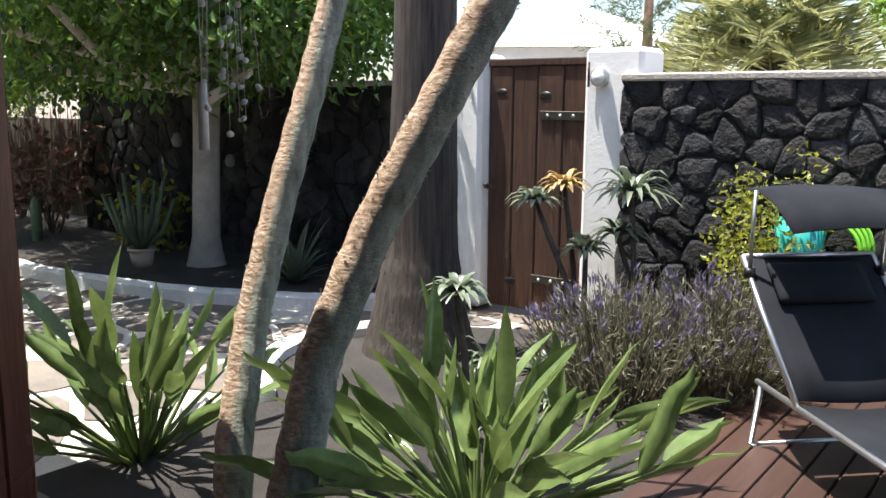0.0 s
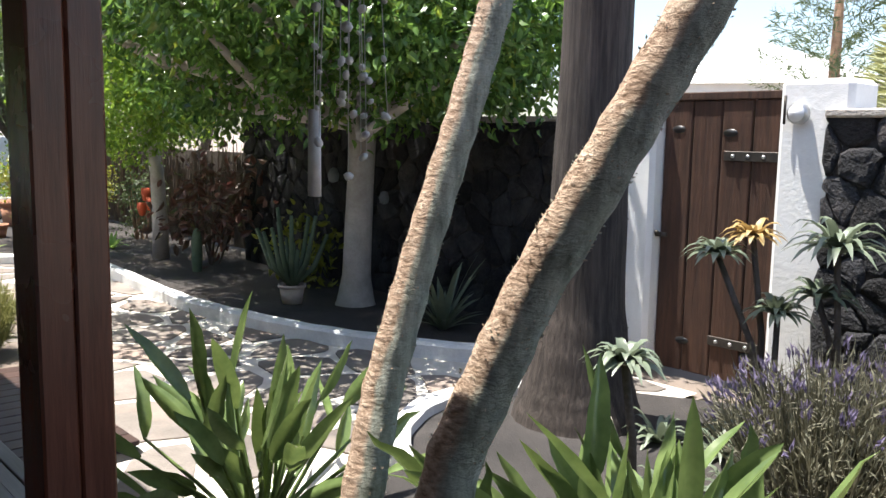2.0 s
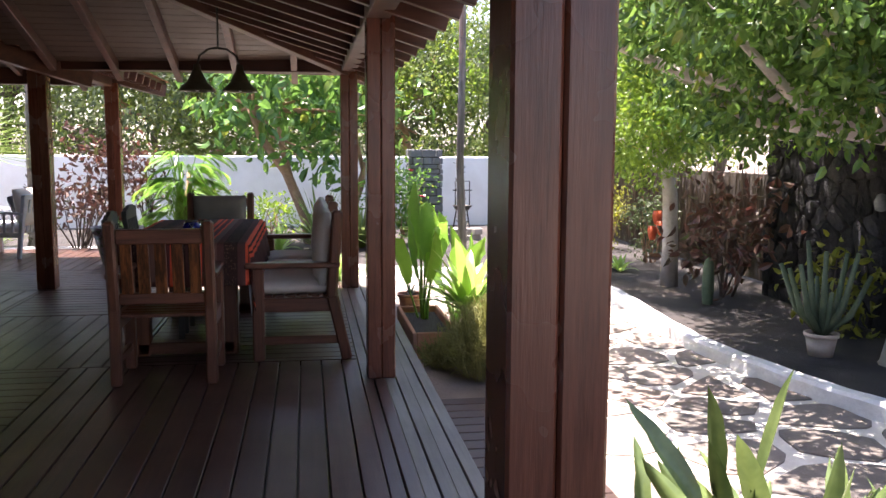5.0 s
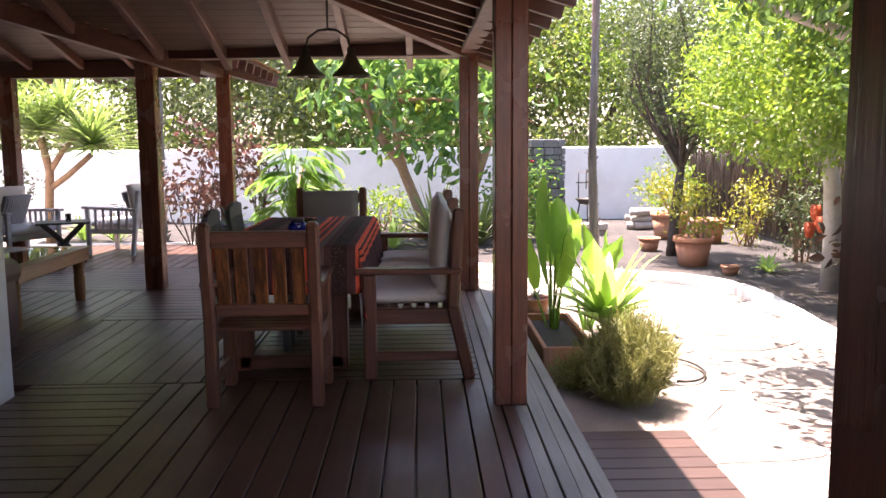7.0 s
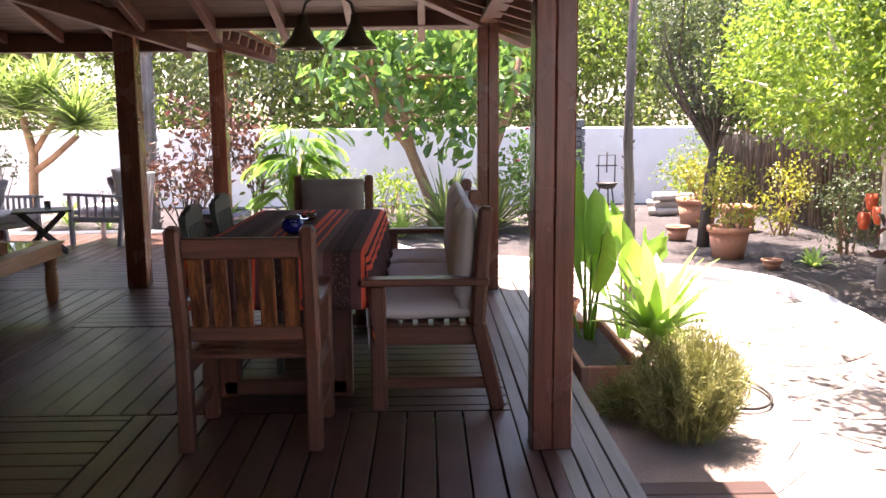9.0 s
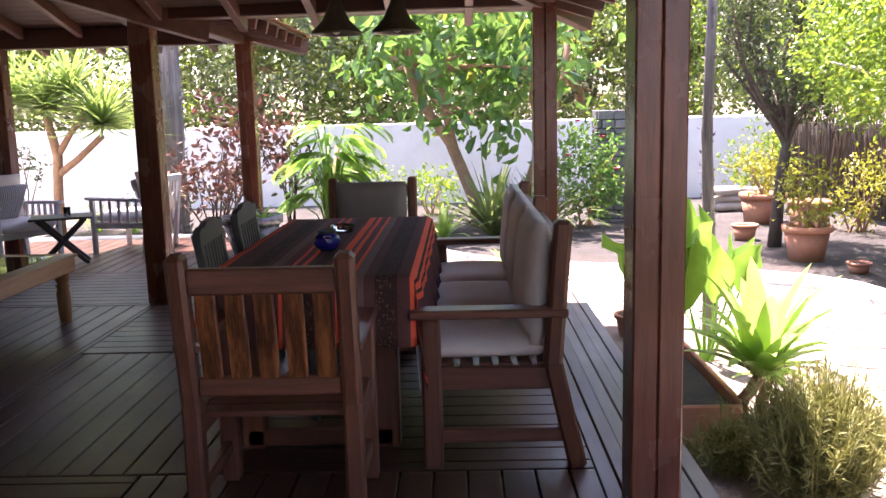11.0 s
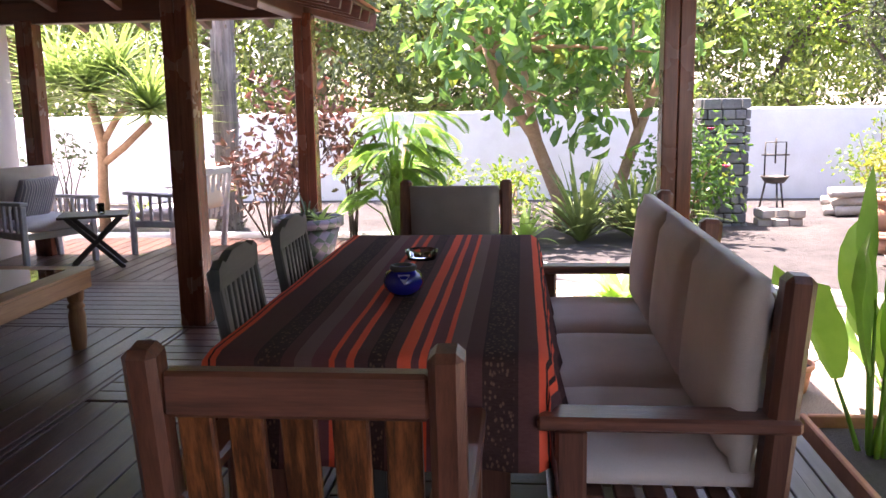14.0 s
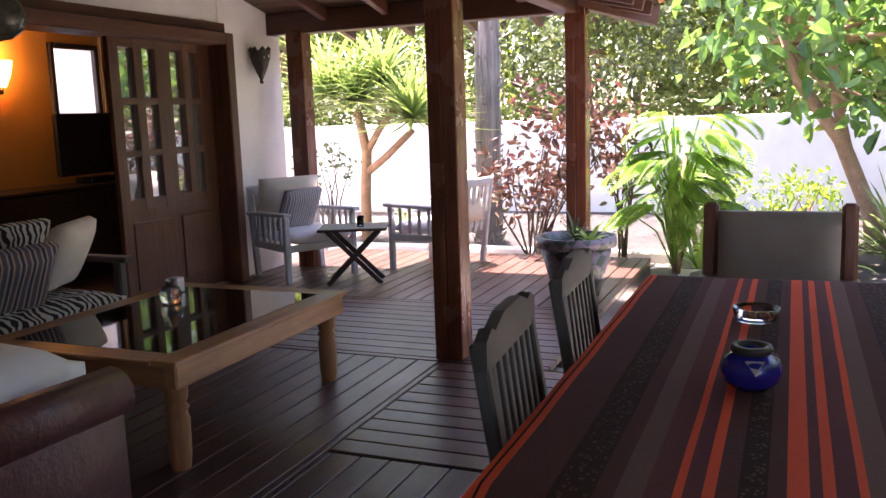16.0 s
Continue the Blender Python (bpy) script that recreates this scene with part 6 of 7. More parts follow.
tree("flame_tree", (-9.85, 5.08, GZ), [(0, 0, 0), (0.0, 0, 0.5), (-0.05, 0, 1.05), (-0.12, -0.05, 1.5)], [0.10, 0.085, 0.08, 0.06],
     [(-0.3, -0.2, 2.25, 1.5, 1.1, 0.85), (0.9, 0, 2.3, 1.0, 0.9, 0.8), (-1.3, -0.3, 2.1, 0.9, 0.8, 0.7), (0.3, -0.5, 1.65, 1.0, 0.7, 0.4)], 24000, 0.065, M_PALEBARK, L_BRIGHT, "bright green fine-leaved tree with orange pots on its trunk", 82, 18, 0.4)
tree("olive_tree", (-12.45, 4.30, GZ), [(0, 0, 0), (0.02, 0.02, 0.5), (0.0, 0.06, 0.85), (0.0, 0.1, 1.2)], [0.075, 0.06, 0.06, 0.045],
     [(0, 0.1, 2.2, 0.85, 0.8, 0.75), (0, 0.45, 1.75, 0.6, 0.5, 0.4), (0, -0.2, 2.8, 0.8, 0.7, 0.5)], 9000, 0.06, M_DARKBARK, L_OLIVE, "small dark olive tree with several limbs in the bed", 83, 24)
rough_trunk("slim_palm_trunk", [(-9.05, 2.64, -0.2), (-9.05, 2.63, 0.25), (-9.05, 2.59, 1.2), (-9.03, 2.60, 2.0), (-9.0, 2.60, 3.6)], [0.055, 0.044, 0.036, 0.033, 0.03], M_FISSURED, "slim grey palm trunk in the bed", 84, 260, 0.03)
tree("rubber_tree", (-14.6, 1.2, GZ), [(0, 0, 0), (0, -0.05, 0.4), (0, -0.35, 1.15), (0, -0.75, 1.72), (0, -0.9, 2.2)], [0.10, 0.085, 0.075, 0.055, 0.05],
     [(0.2, -0.6, 2.3, 0.9, 1.1, 0.62), (0.1, 0.6, 2.35, 0.9, 1.0, 0.6), (0.3, -0.1, 2.9, 1.0, 1.6, 0.5), (0.2, 0.15, 1.35, 0.3, 0.3, 0.2)], 1250, 0.23, M_BARK, L_RUBBER, "rubber tree with leaning bare trunk and large glossy leaves", 85, 12, 0.4)
rb = thing("rubber_tree_limb", -14.6, 1.2, GZ, 0, "bare forked stems of the rubber tree", "tree")
part("limb", Geo().tube([(0, -0.28, 1.0), (0, -0.42, 1.6), (0.05, -0.5, 2.5)], [0.055, 0.05, 0.035], 10).tube([(-0.2, 0.62, 0), (-0.2, 0.66, 0.5), (-0.15, 0.86, 1.15), (-0.1, 1.12, 1.85), (0, 1.2, 2.6)], [0.08, 0.07, 0.06, 0.045, 0.04], 10)
     .tube([(-0.15, 0.86, 1.15), (-0.1, 0.72, 1.7), (0, 0.76, 2.4)], [0.04, 0.035, 0.025], 8), M_BARK, rb)
rough_trunk("grey_trunk", [(-14.7, -2.84, -0.2), (-14.7, -2.83, 0.5), (-14.7, -2.80, 2.4), (-14.7, -2.75, 4.5)], [0.17, 0.15, 0.14, 0.13], M_FISSURED, "thick grey fissured trunk before the white wall", 86, 500, 0.07)

# trees beyond the walls
spots = [(-20.0, -8.5, 0), (-21.5, -5.5, 1), (-20.2, -3.0, 2), (-22.0, -0.8, 0), (-20.3, 1.3, 1), (-21.8, 3.6, 2), (-20.5, 5.8, 1), (-22.5, 8.5, 0), (-17.5, 9.3, 1), (-13.8, 8.8, 0), (-10.5, 9.2, 2), (-26.0, -3, 1), (-26, 3, 0), (-19.2, -11.5, 1)]
for i, (x, y, kind) in enumerate(spots):
    rr = np.random.default_rng(100 + i)
    blobs = [(rr.normal() * 0.8, rr.normal() * 1.0, 2.4 + rr.random() * 2.2, 1.0 + rr.random() * 0.7, 1.2 + rr.random() * 0.8, 0.6 + rr.random() * 0.5) for _ in range(6)] + [(0, rr.normal() * 0.6, 1.7, 1.0, 1.4, 0.6)]
    tree("background_tree", (x, y, GZ), [(0, 0, 0), (0.05, 0.1, 0.9), (0.1, 0.3 * rr.normal(), 1.9), (0.1, 0.4 * rr.normal(), 2.8)], [0.14, 0.12, 0.10, 0.07], blobs, 6500, (0.13, 0.10, 0.12)[kind],
         (M_BARK, M_DARKBARK, M_BARK)[kind], (L_FAR, L_BRIGHT, L_OLIVE)[kind], ("broad dark green tree beyond the garden wall", "light green tree beyond the garden wall", "grey-green tree beyond the garden wall")[kind], 120 + i, 22, 0.3, "trees beyond the wall", 0.35)
shrub("boundary_hedge", -19.0, -4, [(0, k * 1.6 - 6.5, 1.2 + 0.3 * math.sin(k * 2.1), 0.7, 1.2, 0.75) for k in range(11)] + [(-0.6, k * 1.7 - 7.0, 2.6 + 0.5 * math.sin(k * 1.7), 0.8, 1.1, 0.8) for k in range(10)] + [(-1.4, k * 1.9 - 8.0, 3.9 + 0.4 * math.sin(k * 2.3), 0.9, 1.3, 0.9) for k in range(11)], 36000, 0.12, L_FAR, M_DARKBARK, "loose green hedge behind the white wall", 140, 26, "hedge", 0.4)

shrub("boundary_hedge", -23.5, -2, [(0, k * 2.2 - 11.0, 1.3 + 0.5 * math.sin(k * 1.9), 0.8, 1.5, 1.1) for k in range(12)] + [(-0.8, k * 2.4 - 12.0, 3.4 + 0.6 * math.sin(k * 2.7), 0.9, 1.5, 1.2) for k in range(11)], 22000, 0.17, L_OLIVE, M_DARKBARK, "dense dark green trees well behind the white wall", 141, 26, "hedge", 0.3)


def feather_palm(name, x, y, z, n, L, leaf, label, seed):
    """A palm head of arching feather fronds on a short trunk."""
    rng = np.random.default_rng(seed)
    t = thing(name, x, y, GZ, 0, label, "palm")
    part("trunk", Geo().tube([(0, 0, 0), (0, 0, z - GZ)], [0.3, 0.26], 12), M_PALMB, t)
    for i in range(n):
        az, k = i * 2.4, (i + 0.5) / n
        ca, sa = math.cos(az), math.sin(az)
        spine = [Vector((ca * L * 0.95 * q * (0.35 + 0.65 * k), sa * L * 0.95 * q * (0.35 + 0.65 * k), z - GZ + L * (1.0 - 0.8 * k) * q - L * (0.25 + 0.6 * k) * q * q)) for q in np.linspace(0, 1, 9)]
        m = 60
        q = np.linspace(0.12, 1, m)
        P = np.array([np.interp(q, np.linspace(0, 1, 9), [s[c] for s in spine]) for c in range(3)]).T
        sd = np.array([-sa, ca, 0.0]) * np.where(np.arange(m) % 2, 1, -1)[:, None]
        fw = np.array([ca, sa, 0.35])
        d = sd * 0.8 + fw * 0.7 + rng.normal(size=(m, 3)) * 0.12
        ll = L * 0.30 * np.sin(np.pi * (0.15 + 0.8 * q))
        fr = part("frond_rib", Geo().tube(spine, [0.016, 0.014, 0.013, 0.012, 0.01, 0.008, 0.006, 0.004, 0.003], 4, False), leaf, t)
        np_part("frond_blade", [leaves(P, d, ll, np.full(m, 0.05), rng, 0.1, 0.2)], leaf, fr)
    return t


feather_palm("date_palm", -3.5, 12.0, 1.9, 46, 2.1, L_DATE, "date palm with dusty arching fronds beyond the wall", 150)
pine = thing("pine_tree", -9.2, 21.0, GZ, 0, "open branched pine far beyond the gate", "tree")
part("trunk", Geo().tube([(0, 0, 0), (0, 0, 6)], [0.2, 0.08], 8), M_BARK, pine)
rng = np.random.default_rng(151)
ch = []
for k in range(46):
    z, a = 2.0 + 3.8 * k / 46, k * 2.4
    L = 2.0 * (1 - 0.6 * k / 46)
    m = 70
    q = rng.uniform(0.2, 1, m)[:, None]
    tip = np.array([math.cos(a) * L, math.sin(a) * L, L * 0.35])
    ch.append(leaves(np.array([0, 0, z]) + tip * q + rng.normal(size=(m, 3)) * 0.05, tip[None] * 0.2 + rng.normal(size=(m, 3)) * 0.3, np.full(m, 0.26), np.full(m, 0.03), rng))
np_part("needle_foliage", ch, L_OLIVE, pine)
for k, (x, y, b) in enumerate(((-1.2, 10.5, 1.0), (0.2, 9.5, 0.9), (-6.2, 17.0, 1.1), (-4.6, 15, 1.2), (1.4, 11.5, 1.2))):
    shrub("wild_bush", x, y, [(0, 0, b * 0.9, b, b, b * 0.8), (0.4, 0.2, b * 1.3, b * 0.7, b * 0.6, b * 0.5)], 3000, 0.10, (L_SHRUB, L_BRIGHT, L_OLIVE)[k % 3], M_BARK, "wild yellow-green bush beyond the lava wall", 160 + k, 6)
tree("background_tree", (-1.4, 13.5, GZ), [(0, 0, 0), (0, 0, 1.0), (0.1, 0, 2.0), (0.1, 0, 2.6)], [0.12, 0.1, 0.09, 0.06], [(0, 0, 2.9, 1.3, 1.0, 0.8), (0.9, 0, 2.5, 0.9, 0.8, 0.6), (2.2, 0.5, 2.4, 1.2, 0.8, 0.7)], 9000, 0.11, M_BARK, L_BRIGHT, "light green tree beyond the lava wall", 171, 14)
hs = thing("white_house", -12.5, 24.0, GZ, 27, "white house with a low pitched roof in the distance", "house")
part("wall", Geo().box((0, 0, 1.5), (6, 5, 3.0), 0.02), M_PLASTER, hs)
part("roof", Geo().add([(-3.2, -2.7, 3.0), (3.2, -2.7, 3.0), (3.2, 2.7, 3.0), (-3.2, 2.7, 3.0), (0, 0, 4.3)], [(0, 1, 4), (1, 2, 4), (2, 3, 4), (3, 0, 4), (3, 2, 1, 0)]), M_PLASTER, hs)
hs = thing("white_house", 1.6, 21.0, GZ, 0, "low white house with flat roof in the distance", "house")
part("wall", Geo().box((0, 0, 1.7), (5, 4, 3.4), 0.02), M_PLASTER, hs)
part("roof", Geo().box((0, 0, 3.47), (5.3, 4.3, 0.14), 0.02), M_PALEPOT, hs)

# pots and planter
def pot(name, x, y, z, r0, r1, h, mat, label, group="pots"):
    t = thing(name, x, y, z, 0, label, "pot", group)
    part("body", Geo().lathe([(0.0, 0.0), (r0, 0.0), (r1 * 0.96, h * 0.84), (r1 * 0.9, h * 0.84), (r0 * 0.9, 0.02)], 24), mat, t)
    part("rim", Geo().lathe([(r1 * 0.96, h * 0.82), (r1 * 1.06, h * 0.84), (r1 * 1.06, h), (r1 * 0.93, h), (r1 * 0.9, h * 0.82)], 24), mat, t)
    part("soil", Geo().lathe([(r1 * 0.92, h * 0.86), (0.0, h * 0.88)], 16), M_GRAVEL, t)
    return t


pot("clay_pot", -6.64, 4.84, GZ + 0.045, 0.085, 0.115, 0.17, M_PALEPOT, "pale clay pot with a branching cactus on the gravel")
cac = thing("branching_cactus", -6.64, 4.84, GZ + 0.19, 0, "grey-green branching cactus in the pale clay pot", "cactus")
r = random.Random(91)
for k in range(13):
    a, o, hh = k * 2.4, 0.10 + 0.02 * k, 0.3 + 0.4 * r.random()
    part("stem", Geo().tube([(0, 0, 0), (math.cos(a) * o * 0.6, math.sin(a) * o * 0.6, hh * 0.35), (math.cos(a) * o, math.sin(a) * o, hh)], [0.02, 0.024, 0.016], 6), L_CACT, cac)
col = thing("column_cactus", -8.72, 4.98, GZ + 0.04, 0, "small upright column cactus in the gravel bed", "cactus")
part("stem", Geo().lathe([(0.05, 0.0), (0.058, 0.15), (0.055, 0.36), (0.035, 0.44), (0.0, 0.47)], 9), L_CACT, col)
pot("terracotta_pot", -11.6, 4.30, GZ + 0.045, 0.16, 0.22, 0.34, M_TERRA, "large terracotta pot with a sunlit shrub")
shrub("potted_shrub", -11.6, 4.30, [(0, 0, 0.42, 0.28, 0.28, 0.26)], 500, 0.06, L_SHRUB, M_BARK, "yellow-green shrub growing in the terracotta pot", 92, 6, base=0.32)
pot("terracotta_pot", -12.95, 4.15, GZ + 0.045, 0.10, 0.14, 0.18, M_TERRA, "small terracotta pot at the tree foot")
pot("terracotta_pot", -10.88, 4.48, GZ + 0.045, 0.07, 0.10, 0.10, M_TERRA, "low terracotta bowl with a small cactus")
pot("terracotta_pot", -14.4, 4.85, GZ + 0.045, 0.22, 0.28, 0.38, M_TERRA, "wide terracotta tub with a yellow shrub")
shrub("potted_shrub", -14.4, 4.85, [(0, 0, 0.40, 0.35, 0.35, 0.3)], 400, 0.08, L_SHRUB, M_BARK, "yellow-green shrub growing in the wide tub", 93, 6, base=0.36)
pot("terracotta_pot", -13.8, 5.2, GZ + 0.045, 0.2, 0.24, 0.34, M_TERRA, "terracotta tub in front of the fence")
pot("terracotta_pot", -9.05, 2.12, GZ, 0.09, 0.12, 0.16, M_TERRA, "small terracotta pot beside the deck edge")
rosette("potted_succulent", -9.05, 2.12, GZ + 0.15, 18, 0.14, 0.03, L_ALOE, "small spiky succulent in the pot by the deck", 94, 0.8, 0.2)
for x, y, z in ((-9.96, 5.02, 0.50), (-10.15, 5.05, 0.60), (-10.23, 5.03, 0.42)):
    op = thing("hanging_pot", x, y, z, 0, "small orange pot hung on the pale trunk", "pot", "orange pots")
    part("body", Geo().lathe([(0.0, -0.08), (0.035, -0.07), (0.058, 0.02), (0.05, 0.08), (0.04, 0.08), (0.0, 0.0)], 14), M_ORANGE, op)
for x, z, w in ((-5.78, 0.74, 0.07), (-6.45, 0.78, 0.05), (-4.75, 0.28, 0.075), (-7.25, 0.95, 0.06)):
    wp = thing("wall_ornament", x, 5.70, z, 0, "small clay ornament hung on the lava wall", "ornament", "wall ornaments")
    part("body", Geo().lathe([(0.0, -w * 1.3), (w * 0.8, -w), (w, 0.0), (w * 0.6, w), (0.0, w * 1.2)], 10), M_PSTONE, wp)
pln = thing("planter_box", -7.63, 2.075, GZ, 0, "long terracotta planter box beside the deck", "planter")
for s in (-1, 1):
    part("long_side", Geo().box((0, s * 0.16, 0.10), (1.10, 0.03, 0.20), 0.008), M_TERRA, pln)
    part("end_side", Geo().box((s * 0.535, 0, 0.10), (0.03, 0.29, 0.20), 0.008), M_TERRA, pln)
part("soil", Geo().box((0, 0, 0.08), (1.04, 0.29, 0.14), 0.01), M_GRAVEL, pln)
hose = thing("garden_hose", -7.15, 2.75, GZ + 0.032, 0, "thin dark garden hose curling on the path", "hose")
part("pipe", Geo().tube([(0.30 * math.cos(a), 0.19 * math.sin(a), 0.0) for a in np.linspace(-0.3, 2.9, 20)], 0.008, 6), M_IRON, hose)


def diamond_glaze():
    m, nt, b = nodes_of("diamond_mosaic_glaze")
    tc = nt.nodes.new("ShaderNodeTexCoord")
    mp = nt.nodes.new("ShaderNodeMapping")
    mp.inputs["Rotation"].default_value = (radians(45), 0, radians(45))
    ck = nt.nodes.new("ShaderNodeTexChecker")
    ck.inputs["Scale"].default_value = 13
    ck.inputs["Color1"].default_value, ck.inputs["Color2"].default_value = (0.03, 0.055, 0.035, 1), (0.13, 0.11, 0.15, 1)
    nt.links.new(tc.outputs["Object"], mp.inputs[0])
    nt.links.new(mp.outputs[0], ck.inputs[0])
    nt.links.new(ck.outputs[0], b.inputs["Base Color"])
    b.inputs["Roughness"].default_value = 0.3
    return m


M_DIAMOND = diamond_glaze()
dp = pot("mosaic_pot", -11.48, -1.04, 0.0, 0.17, 0.28, 0.44, M_DIAMOND, "large green mosaic pot with diamond tiles on the deck", "mosaic pots")
rosette("dry_potted_plant", -11.48, -1.04, 0.40, 22, 0.34, 0.03, L_OLIVE, "dark twisted plant in the mosaic pot", 95, 0.9, 0.6)
rosette("potted_agave", -11.42, -0.92, 0.40, 12, 0.26, 0.07, L_AGAVE, "pale green succulent in the mosaic pot", 96, 0.7, 0.4)

# stone pillar, barbecue, wood pile
pil = thing("stone_pillar", -15.02, 3.06, GZ, 0, "grey stacked stone pillar before the white wall", "pillar")
part("core", Geo().box((0, 0, 0.755), (0.46, 0.46, 1.49), 0.01), M_MORTAR, pil)
r = random.Random(97)
z = 0.0
row = 0
while z < 1.47:
    h = r.uniform(0.07, 0.14)
    for side in range(4):
        u = -0.265 if side % 2 == row % 2 else -0.215
        end = -u
        while u < end - 0.02:
            w = min(r.uniform(0.10, 0.24), end - u)
            if end - u - w < 0.06:
                w = end - u
            o = 0.24 + r.uniform(0, 0.02)
            c = ((u + w / 2, -o), (o, u + w / 2), (u + w / 2, o), (-o, u + w / 2))[side]
            part("block", Geo().box((*c, z + h / 2), (w - 0.012, 0.055, h - 0.012) if side % 2 == 0 else (0.055, w - 0.012, h - 0.012), 0.008), M_PSTONE, pil)
            u += w
    z += h
    row += 1
bb = thing("barbecue_stand", -15.1, 3.72, GZ, 0, "small black iron barbecue stand beside the stone pillar", "barbecue")
part("brazier", Geo().lathe([(0.0, 0.50), (0.11, 0.52), (0.17, 0.60), (0.16, 0.60), (0.10, 0.54)], 16), M_IRON, bb)
for k in range(3):
    a = k * 2.1
    part("leg", Geo().tube([(0.1 * math.cos(a), 0.1 * math.sin(a), 0.54), (0.2 * math.cos(a), 0.2 * math.sin(a), 0)], 0.012), M_IRON, bb)
part("grill_frame", Geo().tube([(0, -0.12, 0.6), (0, -0.12, 1.0), (0, 0.12, 1.0), (0, 0.12, 0.6)], 0.01).tube([(0, 0, 0.75), (0, 0, 1.05)], 0.01).tube([(0, -0.16, 0.85), (0, 0.16, 0.85)], 0.01), M_IRON, bb)
for k in range(9):
    lg = thing("firewood_log", -15.6 - 0.2 * (k % 2), 4.9 + 0.02 * k, GZ + 0.11 + 0.11 * (k % 3), 80 + 7 * (k % 4), "grey weathered log on a low pile", "log", "firewood pile")
    part("wood", Geo().tube([(-0.4, 0, 0), (0, 0.02, 0.01), (0.4, 0, 0)], [0.06, 0.055, 0.05], 9), M_PALEBARK, lg)
for k in range(6):
    br = thing("pale_block", -14.9 + 0.05 * (k % 2), 3.55 + 0.17 * (k % 3), GZ + 0.08 + 0.11 * (k // 3), 4 * k, "pale stone block in a low stack", "stone block", "block stack")
    part("block", Geo().box((0, 0, 0), (0.24, 0.155, 0.10), 0.012), M_CAP, br)

# shell wind chime under the eave
wc = thing("shell_wind_chime", -1.53, 1.74, 2.08, 0, "shell and driftwood wind chime hanging from the eave", "wind chime")
part("driftwood", Geo().tube([(-0.10, -0.05, -0.46), (0.0, 0.0, -0.44), (0.09, 0.06, -0.46)], [0.008, 0.014, 0.008], 8).lathe([(0.0, -0.53), (0.022, -0.51), (0.028, -0.47), (0.0, -0.44)], 10), M_DARKBARK, wc)
part("cord", Geo().tube([(0, 0, 0.12), (0, 0, -0.47)], 0.0015, 5), M_STRING, wc)
r = random.Random(98)
shell = Geo().lathe([(0.0, 0.0), (0.014, 0.004), (0.017, 0.012), (0.010, 0.020), (0.0, 0.022)], 7).mesh("shell", M_SHELL)
for k in range(10):
    a = k * 2.4
    rad = 0.03 + 0.085 * r.random()
    x, y = rad * math.cos(a), rad * math.sin(a)
    low = -0.60 - 0.22 * r.random()
    part("string", Geo().tube([(x * 0.8, y * 0.8, -0.47), (x, y, low)], 0.0008, 4), M_STRING, wc)
    zz = low
    while zz < -0.50:
        sh = new("shell", shell)
        sh.parent = wc
        sh.matrix_basis = pose(x + r.uniform(-0.01, 0.01), y, zz, r.uniform(0, 180), r.uniform(0, 90), r.uniform(0, 360)) @ Matrix.Diagonal((*[r.uniform(0.3, 0.62)] * 3, 1))
        zz += r.uniform(0.03, 0.12)
for x, y, z0, z1 in ((-0.05, -0.03, -0.85, -0.70), (-0.065, -0.02, -0.83, -0.735)):
    part("hanging_tube", Geo().tube([(x, y, z1), (x, y, z0)], [0.011, 0.012], 8).tube([(x, y, -0.47), (x, y, z1)], 0.0008, 4), M_SHELL, wc, "long white shell pendant")

# low deck with the lounger
def low_deck(name, x0, x1, y0, y1, label):
    d = solid(name, Geo().box(((x0 + x1) / 2, (y0 + y1) / 2, GZ - 0.02), (x1 - x0, y1 - y0, 0.04), 0.004), M_BLACK, label, "deck")
    n = int((x1 - x0) / 0.125)
    me = Geo().box((0, 0, 0), (0.115, y1 - y0, 0.026), 0.004).mesh("board", W_LOWY)
    for k in range(n):
        b = new("deck_board", me)
        b.parent = d
        b.location = (x0 + 0.0625 + k * 0.125, (y0 + y1) / 2, GZ + 0.03)


W_LOWY = wood("low_deck_wood_y", (0.030, 0.014, 0.011), (0.080, 0.038, 0.028), "y", 0.5, 16, 0.2)
low_deck("low_deck_lounge", -1.28, 2.9, 1.92, 5.15, "red-brown timber low deck under the lounger")
low_deck("low_deck_step", -5.95, -4.1, 1.90, 2.46, "red-brown timber step between deck and path")
lo = thing("sun_lounger", -1.02, 4.11, GZ + 0.045, -45, "charcoal folding sun lounger with sunshade on steel tubes", "sun lounger")
W = 0.62
for s in (0, W):
    part("side_rail", Geo().tube([(-0.02, s, 0.29), (1.85, s, 0.27)], 0.013, 8), M_STEEL, lo)
    part("leg", Geo().tube([(0.02, s, 0.29), (-0.04, s, 0.0), (0.0, s, 0.0)], 0.013, 8).tube([(1.5, s, 0.28), (1.6, s, 0.0)], 0.013, 8), M_STEEL, lo)
    part("back_rail", Geo().tube([(0.30, s, 0.29), (-0.02, s, 0.60), (-0.22, s, 0.80)], 0.013, 8), M_STEEL, lo)
    part("shade_arm", Geo().tube([(-0.15, s, 0.74), (-0.14, s, 1.10)], 0.009, 8), M_STEEL, lo)
    part("arm_joint", Geo().lathe([(0.0, -0.02), (0.025, -0.02), (0.025, 0.02), (0.0, 0.02)], 12, (-0.15, s, 0.74)), M_BLACK, lo)
part("cross_bar", Geo().tube([(-0.03, 0, 0.0), (-0.03, W, 0.0)], 0.012, 8).tube([(-0.22, 0, 0.80), (-0.22, W, 0.80)], 0.012, 8), M_STEEL, lo)


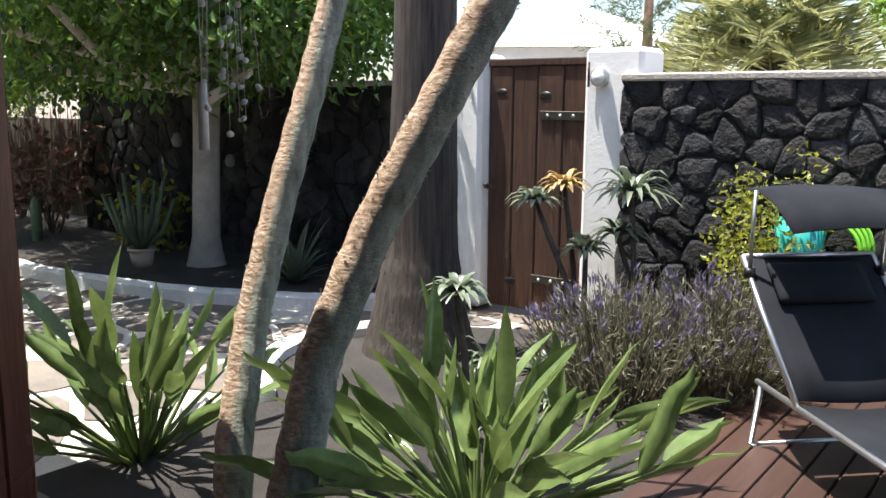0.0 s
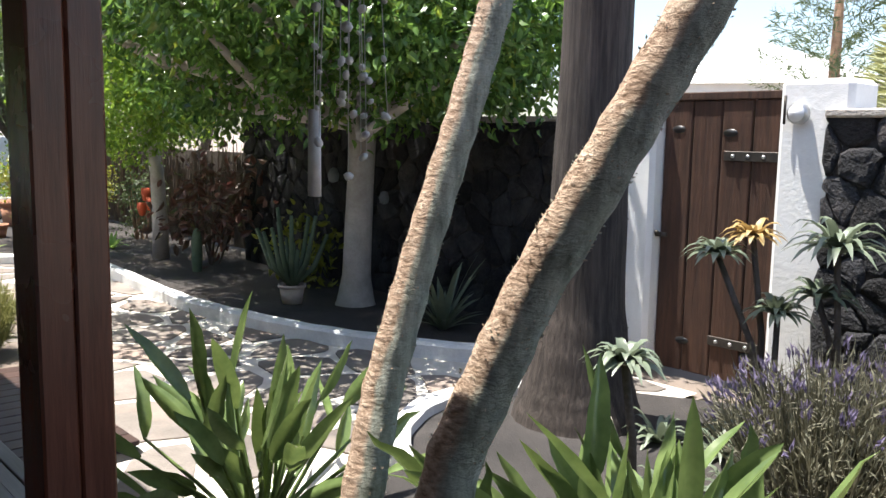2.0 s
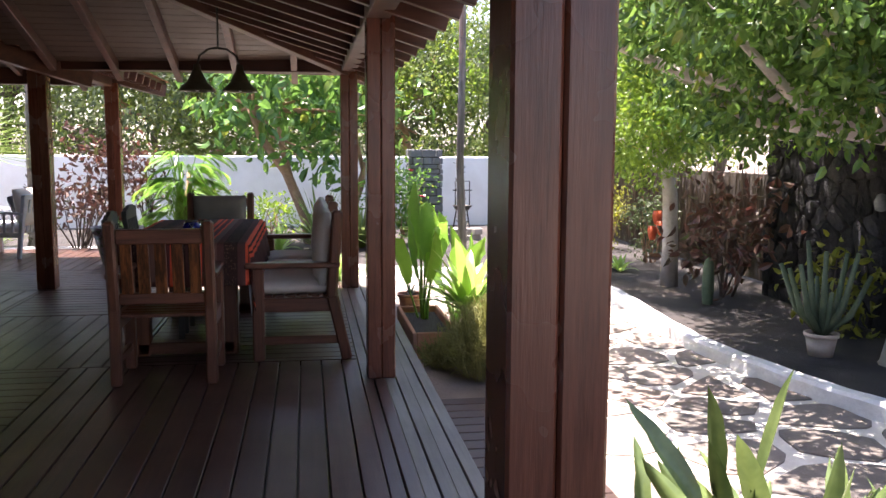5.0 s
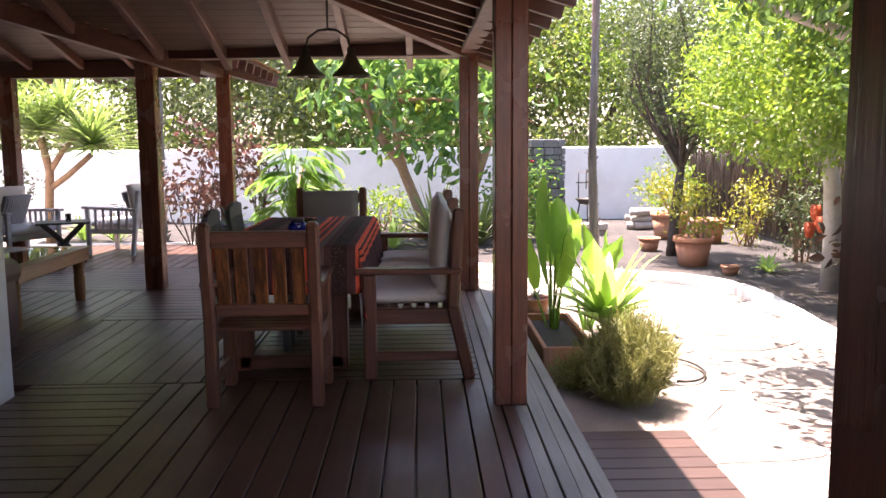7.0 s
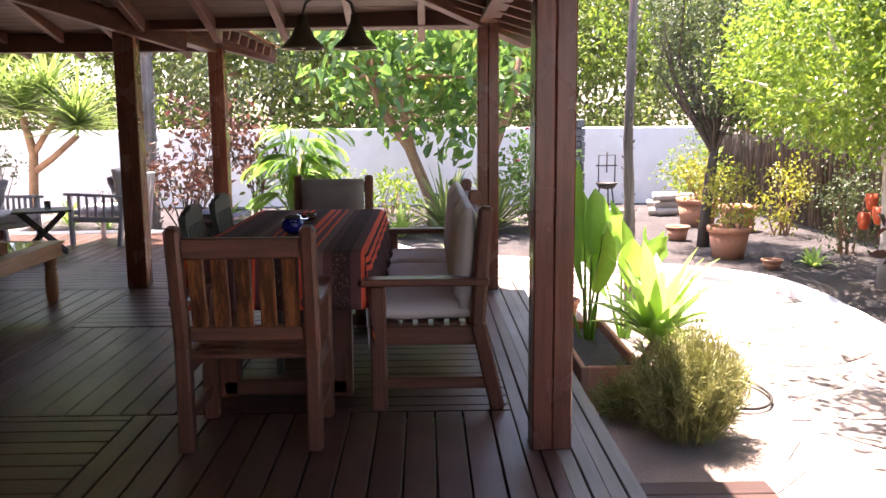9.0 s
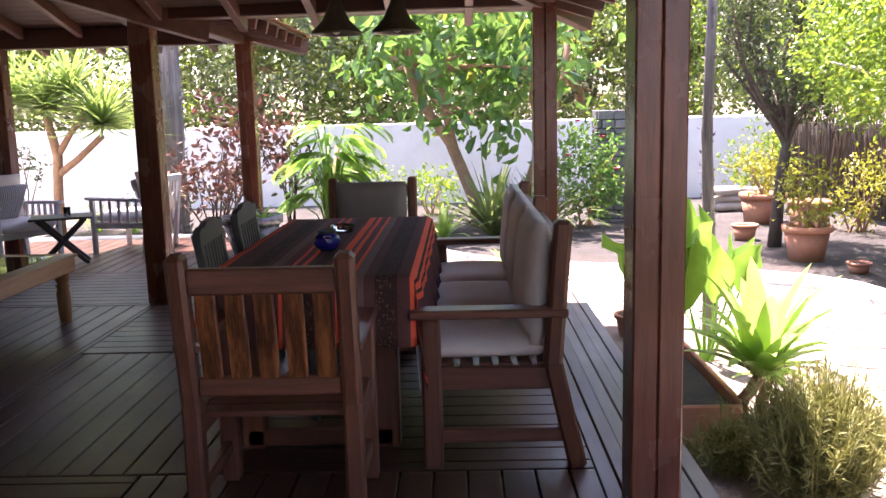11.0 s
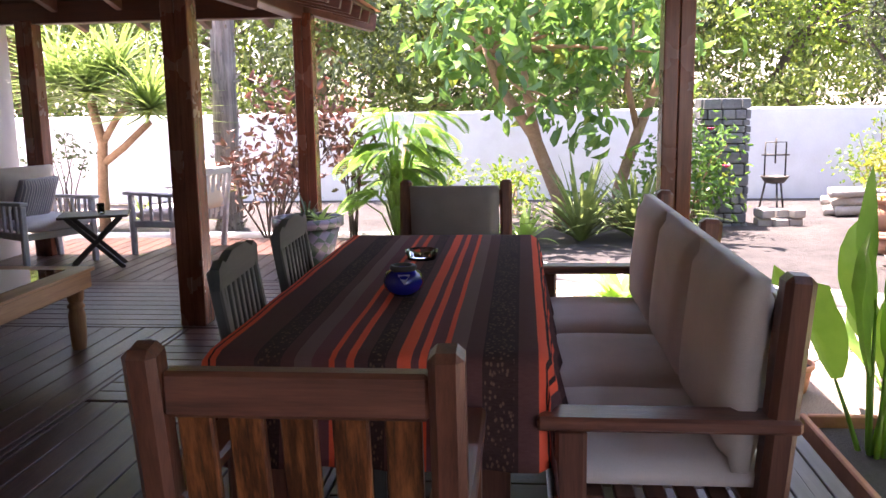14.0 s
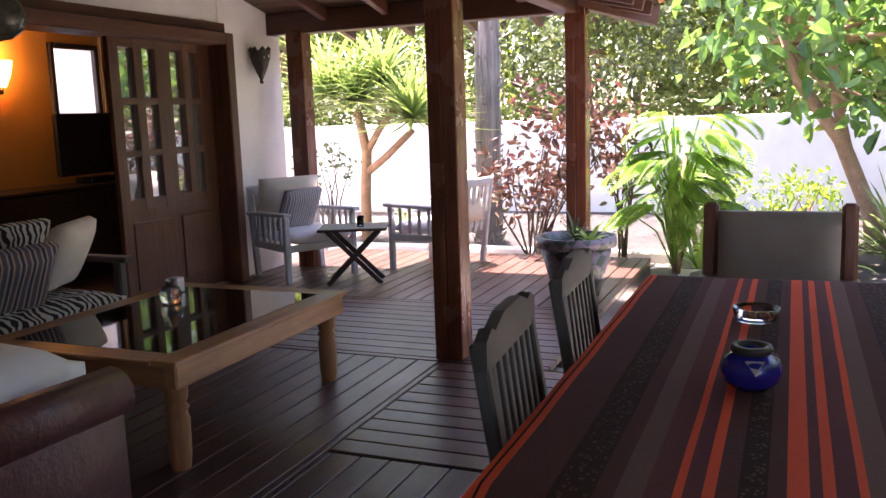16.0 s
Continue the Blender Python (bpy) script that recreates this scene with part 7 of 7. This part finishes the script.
def sheet(pts, y0, y1, sag=0.02, n=8):
    vs = [(x, y0 + (y1 - y0) * j / n, z - sag * math.sin(math.pi * j / n)) for x, z in pts for j in range(n + 1)]
    fs = [(i * (n + 1) + j, i * (n + 1) + j + 1, (i + 1) * (n + 1) + j + 1, (i + 1) * (n + 1) + j) for i in range(len(pts) - 1) for j in range(n)]
    g = Geo().add(vs, fs)
    g.smooth = True
    return g


for nm, pts, sag in (("back_sling", [(0.28, 0.31), (0.12, 0.45), (-0.05, 0.63), (-0.22, 0.81)], 0.02), ("seat_sling", [(0.30, 0.295), (0.7, 0.27), (1.2, 0.26), (1.84, 0.275)], 0.03), ("sunshade", [(0.16, 0.96), (0.0, 1.06), (-0.15, 1.10), (-0.30, 1.09)], -0.02)):
    o = part(nm, sheet(pts, 0.012, W - 0.012, sag), M_SLING, lo, "charcoal fabric " + nm.replace("_", " "))
    sm = o.modifiers.new("thickness", "SOLIDIFY")
    sm.thickness = 0.004
part("head_pillow", Geo().cushion((-0.10, W / 2, 0.70), (0.20, 0.44, 0.07), Matrix.Rotation(radians(45), 3, "Y")), M_SLING, lo, "small charcoal head pillow")

hw = thing("hose_bundle", -1.02, 5.42, 0.55, 0, "lime green hose coiled on the wall beside a teal bucket", "hose")
for k in range(4):
    part("coil", Geo().tube([((0.16 - 0.015 * k) * math.cos(a), -0.03 * k, (0.22 - 0.02 * k) * math.sin(a)) for a in np.linspace(0, 6.0, 22)], 0.012, 6), M_HOSE, hw)
bk = thing("bucket", -1.22, 5.36, GZ + 0.03, 0, "teal plastic bucket hanging behind the lounger", "bucket")
part("body", Geo().lathe([(0.0, 0.52), (0.10, 0.52), (0.14, 0.86), (0.13, 0.86), (0.09, 0.54)], 18), M_TEAL, bk)
part("stand", Geo().tube([(0, 0, 0), (0, 0, 0.53)], 0.02), M_IRON, bk)
tp = thing("water_tap", -0.80, 5.50, GZ, 0, "grey standpipe tap against the lava wall", "tap")
part("pipe", Geo().tube([(0, 0, 0), (0, 0, 0.98), (-0.04, -0.02, 1.02), (-0.10, -0.03, 1.0)], 0.02, 8), M_STEEL, tp)
wcx = thing("plastic_chair", -0.28, 5.0, GZ + 0.035, 0, "white plastic garden chair behind the lounger", "chair")
part("back", Geo().box((0, 0.2, 0.98), (0.46, 0.03, 0.42), 0.06), M_WPLASTIC, wcx)
part("seat", Geo().box((0, -0.02, 0.44), (0.46, 0.44, 0.03), 0.02), M_WPLASTIC, wcx)
for s in (-1, 1):
    part("leg", Geo().bar((s * 0.2, 0.2, 0), (s * 0.2, 0.2, 0.8), 0.04, 0.03), M_WPLASTIC, wcx)
    part("leg", Geo().bar((s * 0.2, -0.22, 0), (s * 0.2, -0.22, 0.43), 0.04, 0.03), M_WPLASTIC, wcx)
